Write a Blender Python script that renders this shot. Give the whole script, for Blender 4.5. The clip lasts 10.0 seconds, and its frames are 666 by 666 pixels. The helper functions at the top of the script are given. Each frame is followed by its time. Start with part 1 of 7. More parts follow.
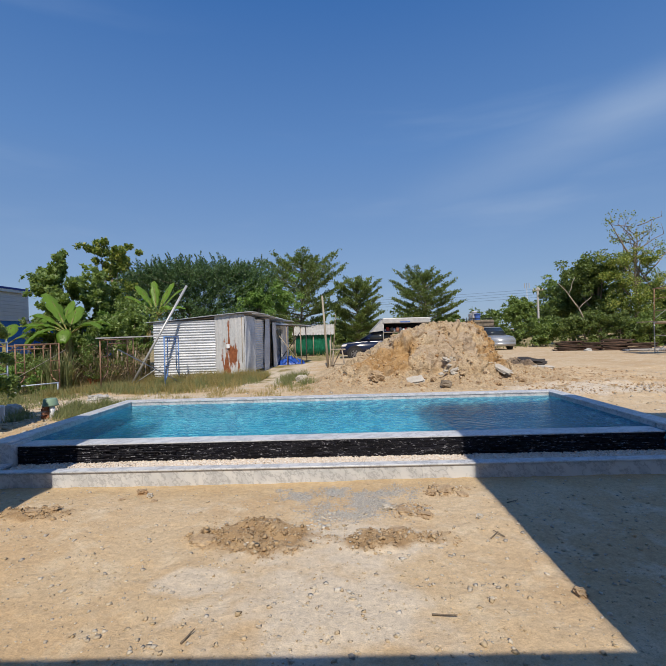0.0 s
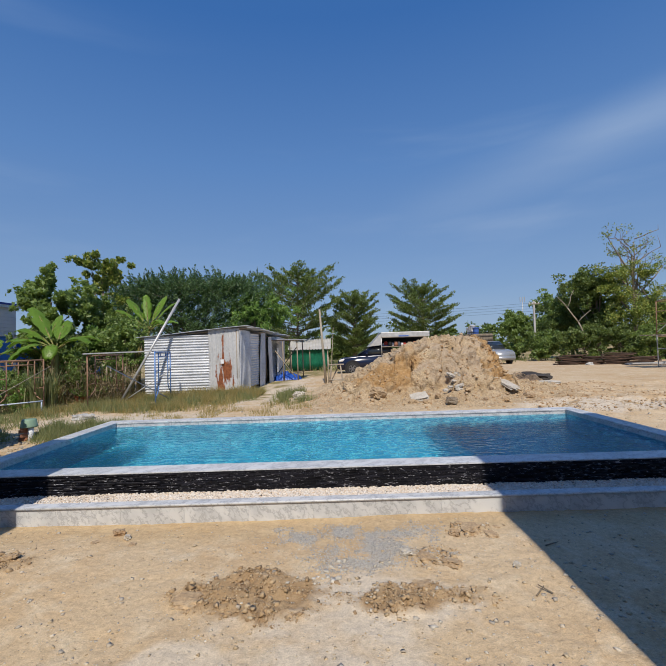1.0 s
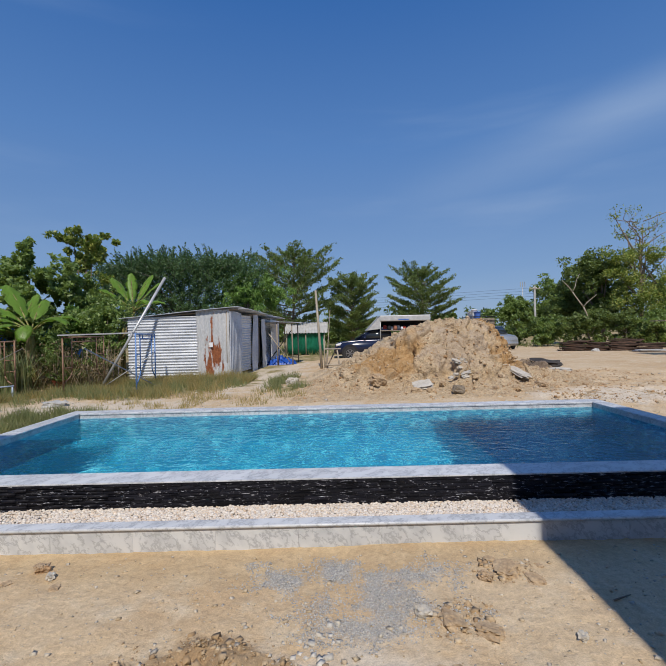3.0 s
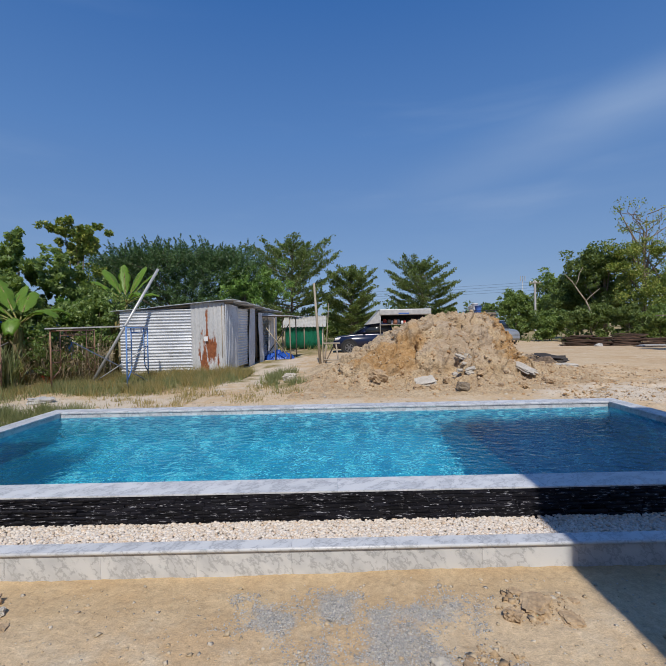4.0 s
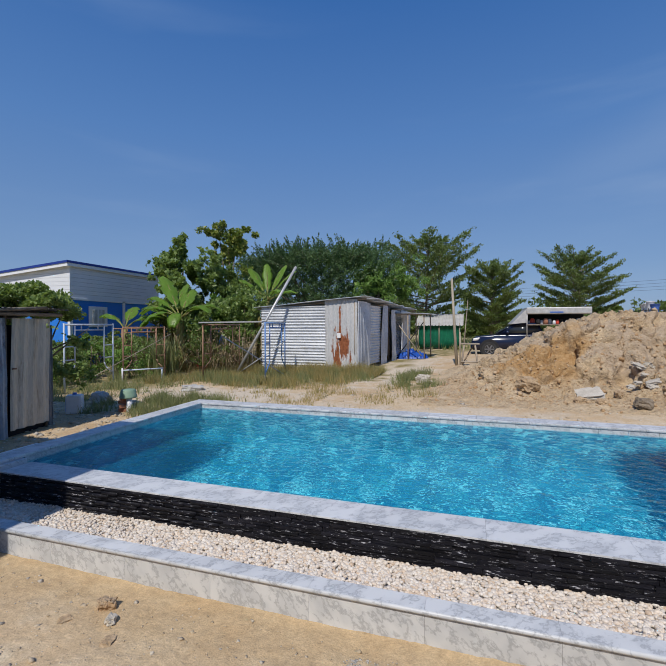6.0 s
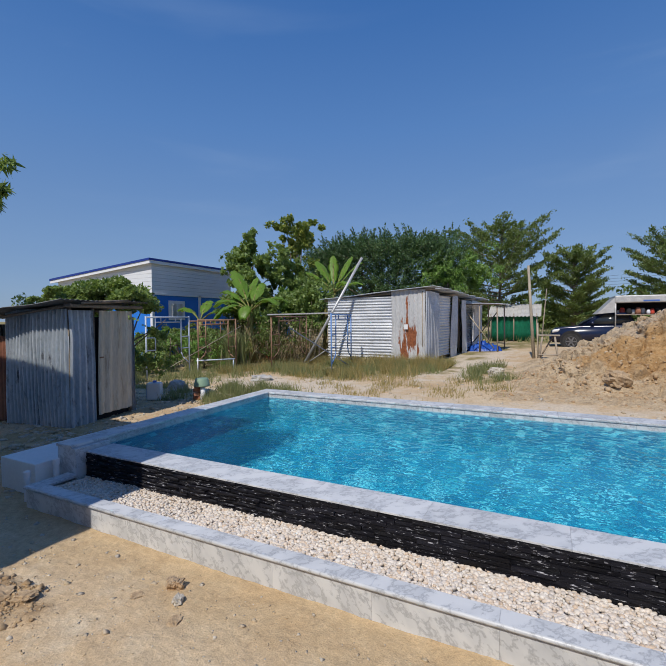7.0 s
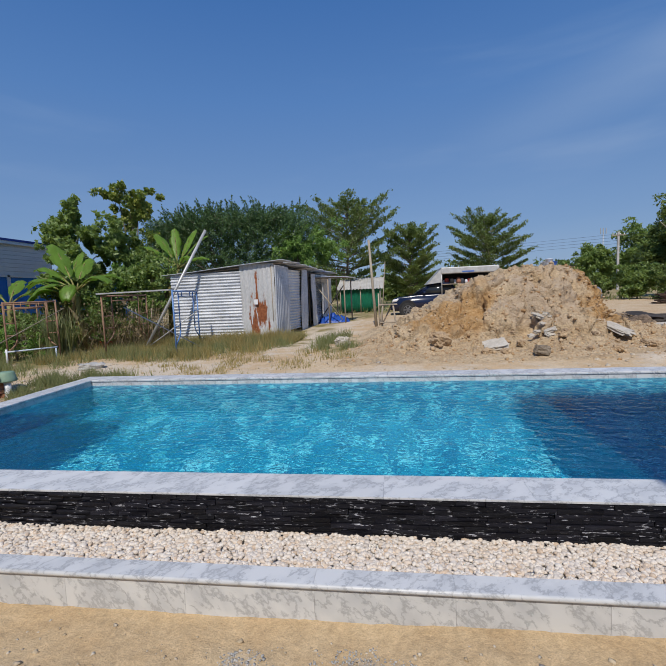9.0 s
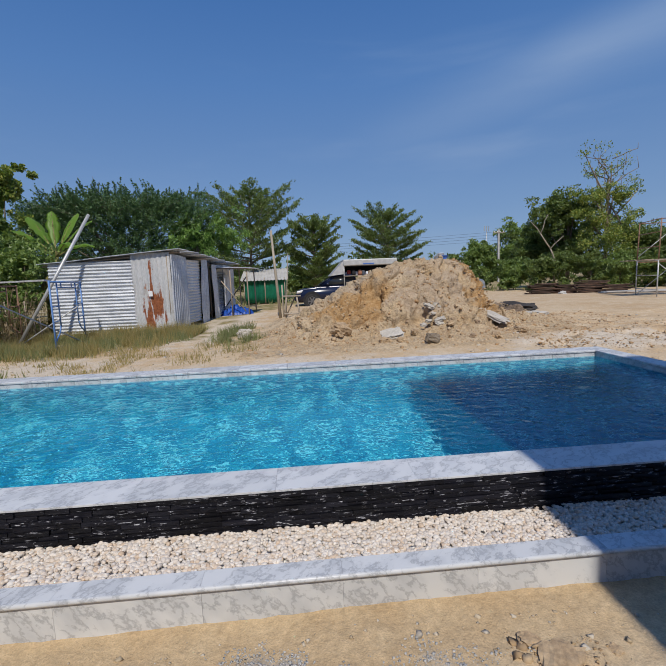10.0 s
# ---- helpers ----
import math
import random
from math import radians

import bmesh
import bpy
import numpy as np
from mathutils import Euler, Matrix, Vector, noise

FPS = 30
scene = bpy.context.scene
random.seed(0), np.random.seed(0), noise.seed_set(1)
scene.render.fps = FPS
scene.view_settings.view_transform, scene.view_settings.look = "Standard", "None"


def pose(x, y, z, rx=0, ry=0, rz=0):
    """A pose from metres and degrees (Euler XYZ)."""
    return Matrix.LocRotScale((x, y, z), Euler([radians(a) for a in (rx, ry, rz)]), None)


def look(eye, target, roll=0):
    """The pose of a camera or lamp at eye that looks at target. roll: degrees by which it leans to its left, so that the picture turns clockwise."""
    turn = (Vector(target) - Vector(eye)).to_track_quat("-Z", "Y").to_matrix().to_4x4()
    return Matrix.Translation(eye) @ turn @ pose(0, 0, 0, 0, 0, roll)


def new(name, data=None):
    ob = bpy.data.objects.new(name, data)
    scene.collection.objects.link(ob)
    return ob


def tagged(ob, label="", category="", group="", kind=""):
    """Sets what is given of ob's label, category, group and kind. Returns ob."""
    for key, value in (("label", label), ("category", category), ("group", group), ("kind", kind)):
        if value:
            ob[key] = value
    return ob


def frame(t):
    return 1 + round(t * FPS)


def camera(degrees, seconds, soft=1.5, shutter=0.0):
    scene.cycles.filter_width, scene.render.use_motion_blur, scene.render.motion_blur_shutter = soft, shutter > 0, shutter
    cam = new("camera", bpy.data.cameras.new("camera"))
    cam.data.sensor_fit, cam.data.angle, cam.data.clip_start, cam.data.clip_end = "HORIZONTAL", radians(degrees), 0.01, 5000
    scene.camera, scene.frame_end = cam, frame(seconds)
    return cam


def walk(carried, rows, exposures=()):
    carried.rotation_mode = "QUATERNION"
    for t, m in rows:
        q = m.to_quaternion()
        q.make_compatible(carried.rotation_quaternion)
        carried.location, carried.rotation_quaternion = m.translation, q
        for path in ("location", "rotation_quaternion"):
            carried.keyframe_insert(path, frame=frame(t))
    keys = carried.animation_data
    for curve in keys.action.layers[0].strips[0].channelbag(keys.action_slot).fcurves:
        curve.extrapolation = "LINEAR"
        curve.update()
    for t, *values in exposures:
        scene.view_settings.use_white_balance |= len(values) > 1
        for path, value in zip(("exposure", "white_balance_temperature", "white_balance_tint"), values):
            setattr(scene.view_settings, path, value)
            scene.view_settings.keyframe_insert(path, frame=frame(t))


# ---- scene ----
cam = camera(75.6, 10.0, 1.1)
PATH = [
    (0, (4.058, -5.182, 1.612), (4.023, -3.183, 1.616), -1.6),
    (0.5, (3.999, -4.884, 1.614), (3.976, -2.885, 1.66), -1.3),
    (1, (3.945, -4.647, 1.617), (3.934, -2.648, 1.688), -1.8),
    (1.5, (3.98, -4.371, 1.593), (3.984, -2.371, 1.638), -1.8),
    (2, (4.016, -4.144, 1.605), (4.019, -2.144, 1.629), -1.6),
    (2.5, (3.981, -3.911, 1.592), (3.978, -1.911, 1.6), -1.4),
    (4, (3.968, -3.213, 1.585), (3.972, -1.214, 1.554), -1.2),
    (4.5, (3.979, -3.041, 1.583), (3.968, -1.041, 1.534), -0.7),
    (5, (3.93, -2.849, 1.586), (3.872, -0.851, 1.537), -0.6),
    (5.5, (3.873, -2.706, 1.586), (3.616, -0.723, 1.549), -0.6),
    (6, (3.879, -2.62, 1.584), (3.278, -0.713, 1.55), -0.1),
    (6.2, (3.89, -2.597, 1.587), (3.176, -0.729, 1.548), 0.0),
    (7.5, (3.84, -2.423, 1.502), (2.938, -0.64, 1.423), -0.6),
    (8, (3.868, -2.374, 1.463), (3.02, -0.566, 1.354), -1.1),
    (8.5, (3.974, -2.326, 1.426), (3.384, -0.42, 1.281), -1.8),
    (9, (4.06, -2.23, 1.455), (3.785, -0.258, 1.267), -2.5),
    (9.5, (4.123, -2.207, 1.448), (4.056, -0.22, 1.23), -2.8),
    (10, (4.158, -2.211, 1.456), (4.311, -0.232, 1.21), -2.3),
]
walk(cam, [(t, look(eye, target, roll)) for t, eye, target, roll in PATH], [(0.0, 0.18, 7050, 10), (0.5, 0.16, 7000, 10), (1.0, 0.11, 6900, 10), (1.5, 0.06, 6800, 10), (2.5, 0.03, 6650, 10), (4.5, 0.02, 6600, 10), (6.0, -0.02, 6550, 10), (7.5, 0.04, 6600, 10), (9.0, -0.03, 6600, 10), (10.0, -0.07, 6600, 10)])

# ---- light ----
SUN_EL, SUN_AZ = 52.0, 180.0      # degrees; the sun stands behind the start of the walk
world = bpy.data.worlds.new("sky")
scene.world = world
world.use_nodes = True
wt = world.node_tree
wt.nodes.clear()
w_out = wt.nodes.new("ShaderNodeOutputWorld")
w_bg = wt.nodes.new("ShaderNodeBackground")
w_sky = wt.nodes.new("ShaderNodeTexSky")
w_sky.sky_type = "NISHITA"
w_sky.sun_disc = False
w_sky.sun_elevation = radians(SUN_EL)
w_sky.sun_rotation = radians(SUN_AZ)
w_sky.air_density, w_sky.dust_density, w_sky.ozone_density = 1.0, 0.4, 4.0
w_bg.inputs["Strength"].default_value = 0.085
# thin high cirrus streaks
w_tc = wt.nodes.new("ShaderNodeTexCoord")
w_map = wt.nodes.new("ShaderNodeMapping")
w_map.inputs["Rotation"].default_value = (0.0, radians(-24), radians(8))
w_map.inputs["Scale"].default_value = (0.9, 0.7, 5.0)
w_noise = wt.nodes.new("ShaderNodeTexNoise")
w_noise.inputs["Scale"].default_value = 1.6
w_noise.inputs["Detail"].default_value = 5.0
w_noise.inputs["Roughness"].default_value = 0.5
w_noise.inputs["Distortion"].default_value = 0.25
w_ramp = wt.nodes.new("ShaderNodeMapRange")
w_ramp.inputs["From Min"].default_value = 0.48
w_ramp.inputs["From Max"].default_value = 0.85
w_ramp.inputs["To Max"].default_value = 0.58
w_ramp.interpolation_type = "SMOOTHSTEP"
w_mix = wt.nodes.new("ShaderNodeMix")
w_mix.data_type = "RGBA"
w_mix.inputs["B"].default_value = (3.2, 4.6, 7.2, 1)
wt.links.new(w_tc.outputs["Generated"], w_map.inputs["Vector"])
wt.links.new(w_map.outputs["Vector"], w_noise.inputs["Vector"])
wt.links.new(w_noise.outputs["Fac"], w_ramp.inputs["Value"])
w_sep = wt.nodes.new("ShaderNodeSeparateXYZ")
w_low = wt.nodes.new("ShaderNodeMapRange")      # the streaks lie low in the sky
w_low.inputs["From Min"].default_value, w_low.inputs["From Max"].default_value = 0.60, 0.48
w_fac = wt.nodes.new("ShaderNodeMath")
w_fac.operation = "MULTIPLY"
wt.links.new(w_tc.outputs["Generated"], w_sep.inputs["Vector"])
wt.links.new(w_sep.outputs["Z"], w_low.inputs["Value"])
wt.links.new(w_ramp.outputs["Result"], w_fac.inputs[0])
wt.links.new(w_low.outputs["Result"], w_fac.inputs[1])
w_dot = wt.nodes.new("ShaderNodeVectorMath")      # one long wispy band that climbs towards +x
w_dot.operation = "DOT_PRODUCT"
w_dot.inputs[1].default_value = (-0.330, -0.226, 0.917)
w_abs = wt.nodes.new("ShaderNodeMath")
w_abs.operation = "ABSOLUTE"
w_band = wt.nodes.new("ShaderNodeMapRange")
w_band.inputs["From Min"].default_value, w_band.inputs["From Max"].default_value = 0.085, 0.0
w_band.interpolation_type = "SMOOTHSTEP"
w_end = wt.nodes.new("ShaderNodeMapRange")
w_end.inputs["From Min"].default_value, w_end.inputs["From Max"].default_value = 0.10, 0.50
w_thin = wt.nodes.new("ShaderNodeMapRange")
w_thin.inputs["From Min"].default_value, w_thin.inputs["From Max"].default_value = 0.32, 0.66
w_thin.inputs["To Min"].default_value, w_thin.inputs["To Max"].default_value = 0.12, 0.68
w_m1, w_m2, w_sum = (wt.nodes.new("ShaderNodeMath") for _ in range(3))
w_m1.operation, w_m2.operation, w_sum.operation = "MULTIPLY", "MULTIPLY", "MAXIMUM"
wt.links.new(w_tc.outputs["Generated"], w_dot.inputs[0])
wt.links.new(w_dot.outputs["Value"], w_abs.inputs[0])
wt.links.new(w_abs.outputs["Value"], w_band.inputs["Value"])
wt.links.new(w_sep.outputs["X"], w_end.inputs["Value"])
wt.links.new(w_noise.outputs["Fac"], w_thin.inputs["Value"])
wt.links.new(w_band.outputs["Result"], w_m1.inputs[0])
wt.links.new(w_end.outputs["Result"], w_m1.inputs[1])
wt.links.new(w_m1.outputs["Value"], w_m2.inputs[0])
wt.links.new(w_thin.outputs["Result"], w_m2.inputs[1])
wt.links.new(w_m2.outputs["Value"], w_sum.inputs[0])
wt.links.new(w_fac.outputs["Value"], w_sum.inputs[1])
wt.links.new(w_sum.outputs["Value"], w_mix.inputs["Factor"])
w_tint = wt.nodes.new("ShaderNodeMix")
w_tint.data_type, w_tint.blend_type = "RGBA", "MULTIPLY"
w_tint.inputs["Factor"].default_value = 1.0
w_tint.inputs["B"].default_value = (0.80, 0.86, 1.10, 1)
w_haze = wt.nodes.new("ShaderNodeMix")       # even dry-season haze through the whole sky
w_haze.data_type = "RGBA"
w_haze.inputs["Factor"].default_value = 0.66
w_haze.inputs["B"].default_value = (1.02, 2.5, 5.9, 1)
w_ramp2 = wt.nodes.new("ShaderNodeValToRGB")     # paler towards the horizon, azure overhead
for i, (at, c) in enumerate(((0.02, (0.25, 0.39, 0.60)), (0.18, (0.205, 0.368, 0.645)), (0.39, (0.115, 0.295, 0.67)), (0.62, (0.035, 0.182, 0.560)))):
    e = w_ramp2.color_ramp.elements[i] if i < 2 else w_ramp2.color_ramp.elements.new(at)
    e.position, e.color = at, (*c, 1)
w_grad = wt.nodes.new("ShaderNodeVectorMath")
w_grad.operation = "SCALE"
w_grad.inputs["Scale"].default_value = 10.0
wt.links.new(w_sep.outputs["Z"], w_ramp2.inputs["Fac"])
wt.links.new(w_ramp2.outputs["Color"], w_grad.inputs[0])
wt.links.new(w_grad.outputs["Vector"], w_haze.inputs["B"])
wt.links.new(w_sky.outputs["Color"], w_tint.inputs["A"])
wt.links.new(w_tint.outputs["Result"], w_haze.inputs["A"])
wt.links.new(w_haze.outputs["Result"], w_mix.inputs["A"])
wt.links.new(w_mix.outputs["Result"], w_bg.inputs["Color"])
wt.links.new(w_bg.outputs["Background"], w_out.inputs["Surface"])

sun_data = bpy.data.lights.new("sun", "SUN")
sun_data.energy, sun_data.angle, sun_data.color = 3.6, radians(0.53), (1.0, 0.95, 0.86)
sun = new("sun", sun_data)
sun.matrix_basis = look((0, -60 * math.cos(radians(SUN_EL)), 60 * math.sin(radians(SUN_EL))), (0, 0, 0))
scene.view_settings.exposure = 0.0

# ---- materials ----


def nodes_of(name):
    m = bpy.data.materials.new(name)
    m.use_nodes = True
    return m, m.node_tree, m.node_tree.nodes["Principled BSDF"]


def noise_node(nt, scale, detail=5.0, rough=0.6, stretch=(1, 1, 1), coord="Object"):
    tc = nt.nodes.new("ShaderNodeTexCoord")
    mp = nt.nodes.new("ShaderNodeMapping")
    mp.inputs["Scale"].default_value = stretch
    tx = nt.nodes.new("ShaderNodeTexNoise")
    tx.inputs["Scale"].default_value = scale
    tx.inputs["Detail"].default_value = detail
    tx.inputs["Roughness"].default_value = rough
    nt.links.new(tc.outputs[coord], mp.inputs["Vector"])
    nt.links.new(mp.outputs["Vector"], tx.inputs["Vector"])
    return tx


def ramp_node(nt, src, lo, hi, a, b):
    """The colour a where src is under lo, b where it is over hi."""
    mr = nt.nodes.new("ShaderNodeMapRange")
    mr.inputs["From Min"].default_value, mr.inputs["From Max"].default_value = lo, hi
    mx = nt.nodes.new("ShaderNodeMix")
    mx.data_type = "RGBA"
    nt.links.new(src, mr.inputs["Value"])
    nt.links.new(mr.outputs["Result"], mx.inputs["Factor"])
    for key, c in (("A", a), ("B", b)):
        if isinstance(c, tuple):
            mx.inputs[key].default_value = (*c, 1)
        else:
            nt.links.new(c, mx.inputs[key])
    return mx.outputs["Result"]


def bump_to(nt, bsdf, src, strength, distance):
    bp = nt.nodes.new("ShaderNodeBump")
    bp.inputs["Strength"].default_value, bp.inputs["Distance"].default_value = strength, distance
    nt.links.new(src, bp.inputs["Height"])
    nt.links.new(bp.outputs["Normal"], bsdf.inputs["Normal"])


def mottled(name, a, b, big=1.5, fine=30.0, rough=0.8, metal=0.0, bump=0.15, dist=0.01, stretch=(1, 1, 1), vary=0.0, third=None, third_at=(0.6, 0.7), grain=0.2):
    """A surface of two tones in patches, with fine grain over it; vary: a shift of tone from piece to piece."""
    m, nt, bs = nodes_of(name)
    n1, n2 = noise_node(nt, big, 4, 0.6, stretch), noise_node(nt, fine, 4, 0.65, stretch)
    col = ramp_node(nt, n1.outputs["Fac"], 0.35, 0.65, a, b)
    if third:
        n3 = noise_node(nt, big * 2.3, 6, 0.7, stretch)
        col = ramp_node(nt, n3.outputs["Fac"], *third_at, col, third)
    dark = ramp_node(nt, n2.outputs["Fac"], 0.3, 0.7, (1 - grain,) * 3, (1 + 0.7 * grain,) * 3)
    mul = nt.nodes.new("ShaderNodeMix")
    mul.data_type, mul.blend_type = "RGBA", "MULTIPLY"
    mul.inputs["Factor"].default_value = 1.0
    nt.links.new(col, mul.inputs["A"])
    nt.links.new(dark, mul.inputs["B"])
    col = mul.outputs["Result"]
    if vary:
        oi = nt.nodes.new("ShaderNodeObjectInfo")
        off = nt.nodes.new("ShaderNodeVectorMath")
        off.operation = "SCALE"
        off.inputs[0].default_value = (37.0, 53.0, 71.0)
        nt.links.new(oi.outputs["Random"], off.inputs["Scale"])
        for mp in [n for n in nt.nodes if n.bl_idname == "ShaderNodeMapping"]:
            nt.links.new(off.outputs["Vector"], mp.inputs["Location"])
        tone = ramp_node(nt, oi.outputs["Random"], 0.0, 1.0, (1 - vary,) * 3, (1 + vary,) * 3)
        mv = nt.nodes.new("ShaderNodeMix")
        mv.data_type, mv.blend_type = "RGBA", "MULTIPLY"
        mv.inputs["Factor"].default_value = 1.0
        nt.links.new(col, mv.inputs["A"])
        nt.links.new(tone, mv.inputs["B"])
        col = mv.outputs["Result"]
    nt.links.new(col, bs.inputs["Base Color"])
    rr = nt.nodes.new("ShaderNodeMapRange")
    rr.inputs["To Min"].default_value, rr.inputs["To Max"].default_value = max(0.05, rough - 0.12), min(1.0, rough + 0.12)
    nt.links.new(n2.outputs["Fac"], rr.inputs["Value"])
    nt.links.new(rr.outputs["Result"], bs.inputs["Roughness"])
    bs.inputs["Metallic"].default_value = metal
    if name == "black_split_stone":
        bs.inputs["Specular IOR Level"].default_value = 0.22
    if bump:
        bump_to(nt, bs, n2.outputs["Fac"], bump, dist)
    return m


def island_tones(name, tones, rough=0.6, bump=0.2, fine=60.0):
    """Loose pieces in one mesh: each takes one of the tones."""
    m, nt, bs = nodes_of(name)
    geo = nt.nodes.new("ShaderNodeNewGeometry")
    cr = nt.nodes.new("ShaderNodeValToRGB")
    cr.color_ramp.elements[0].color, cr.color_ramp.elements[1].color = (*tones[0], 1), (*tones[-1], 1)
    for i, c in enumerate(tones[1:-1]):
        cr.color_ramp.elements.new((i + 1) / (len(tones) - 1)).color = (*c, 1)
    nt.links.new(geo.outputs["Random Per Island"], cr.inputs["Fac"])
    n = noise_node(nt, fine, 3)
    mul = nt.nodes.new("ShaderNodeMix")
    mul.data_type, mul.blend_type = "RGBA", "MULTIPLY"
    mul.inputs["Factor"].default_value = 1.0
    nt.links.new(cr.outputs["Color"], mul.inputs["A"])
    nt.links.new(ramp_node(nt, n.outputs["Fac"], 0.3, 0.7, (0.8, 0.8, 0.8), (1.1, 1.1, 1.1)), mul.inputs["B"])
    nt.links.new(mul.outputs["Result"], bs.inputs["Base Color"])
    bs.inputs["Roughness"].default_value = rough
    if bump:
        bump_to(nt, bs, n.outputs["Fac"], bump, 0.005)
    return m


def leaf_material(name, tones, rough=0.5):
    """Leaves: a tone for each leaf, a little light through the blade."""
    m = island_tones(name, tones, rough, 0.0)
    nt, bs = m.node_tree, m.node_tree.nodes["Principled BSDF"]
    tr = nt.nodes.new("ShaderNodeBsdfTranslucent")
    mid = tones[len(tones) // 2]
    tr.inputs["Color"].default_value = (min(1, mid[0] * 1.5), min(1, mid[1] * 1.5), mid[2] * 0.9, 1)
    mx = nt.nodes.new("ShaderNodeMixShader")
    mx.inputs["Fac"].default_value = 0.28
    nt.links.new(bs.outputs["BSDF"], mx.inputs[1])
    nt.links.new(tr.outputs["BSDF"], mx.inputs[2])
    nt.links.new(mx.outputs["Shader"], nt.nodes["Material Output"].inputs["Surface"])
    return m


def marble_material(name):
    m, nt, bs = nodes_of(name)
    oi = nt.nodes.new("ShaderNodeObjectInfo")
    tc = nt.nodes.new("ShaderNodeTexCoord")
    add = nt.nodes.new("ShaderNodeVectorMath")
    add.operation = "MULTIPLY_ADD"
    mulr = nt.nodes.new("ShaderNodeCombineXYZ")
    for ax in "XYZ":
        nt.links.new(oi.outputs["Random"], mulr.inputs[ax])
    add.inputs[1].default_value = (17, 9, 23)
    nt.links.new(mulr.outputs["Vector"], add.inputs[0])
    nt.links.new(tc.outputs["Object"], add.inputs[2])
    mp = nt.nodes.new("ShaderNodeMapping")
    mp.vector_type = "TEXTURE"
    mp.inputs["Rotation"].default_value = (0.25, 0.65, 0.75)
    mp.inputs["Scale"].default_value = (0.62, 0.17, 0.17)
    nt.links.new(add.outputs["Vector"], mp.inputs["Vector"])
    wv = nt.nodes.new("ShaderNodeTexNoise")
    wv.inputs["Scale"].default_value, wv.inputs["Detail"].default_value = 2.6, 9
    wv.inputs["Distortion"].default_value = 0.15
    wv.inputs["Roughness"].default_value = 0.62
    nt.links.new(mp.outputs["Vector"], wv.inputs["Vector"])
    vein = nt.nodes.new("ShaderNodeMath")      # thin lines where the noise crosses its middle
    vein.operation = "SUBTRACT"
    vein.inputs[1].default_value = 0.5
    nt.links.new(wv.outputs["Fac"], vein.inputs[0])
    ab = nt.nodes.new("ShaderNodeMath")
    ab.operation = "ABSOLUTE"
    nt.links.new(vein.outputs["Value"], ab.inputs[0])
    cloud = nt.nodes.new("ShaderNodeTexNoise")
    cloud.inputs["Scale"].default_value, cloud.inputs["Detail"].default_value = 1.5, 7
    nt.links.new(mp.outputs["Vector"], cloud.inputs["Vector"])
    base = ramp_node(nt, cloud.outputs["Fac"], 0.38, 0.68, (0.62, 0.63, 0.645), (0.49, 0.505, 0.53))
    where = nt.nodes.new("ShaderNodeMath")
    where.operation = "MULTIPLY_ADD"
    where.inputs[1].default_value, where.inputs[2].default_value = -0.5, 0.24
    nt.links.new(cloud.outputs["Fac"], where.inputs[0])
    vsum = nt.nodes.new("ShaderNodeMath")
    vsum.operation = "ADD"
    nt.links.new(ab.outputs["Value"], vsum.inputs[0])
    mx0 = nt.nodes.new("ShaderNodeMath")
    mx0.operation = "MAXIMUM"
    mx0.inputs[1].default_value = 0.0
    nt.links.new(where.outputs["Value"], mx0.inputs[0])
    nt.links.new(mx0.outputs["Value"], vsum.inputs[1])
    col = ramp_node(nt, vsum.outputs["Value"], 0.0, 0.05, (0.37, 0.38, 0.40), base)
    tone = ramp_node(nt, oi.outputs["Random"], 0.0, 1.0, (0.95, 0.95, 0.95), (1.05, 1.05, 1.05))
    mul = nt.nodes.new("ShaderNodeMix")
    mul.data_type, mul.blend_type = "RGBA", "MULTIPLY"
    mul.inputs["Factor"].default_value = 1.0
    nt.links.new(col, mul.inputs["A"])
    nt.links.new(tone, mul.inputs["B"])
    nt.links.new(mul.outputs["Result"], bs.inputs["Base Color"])
    bs.inputs["Roughness"].default_value = 0.40
    return m


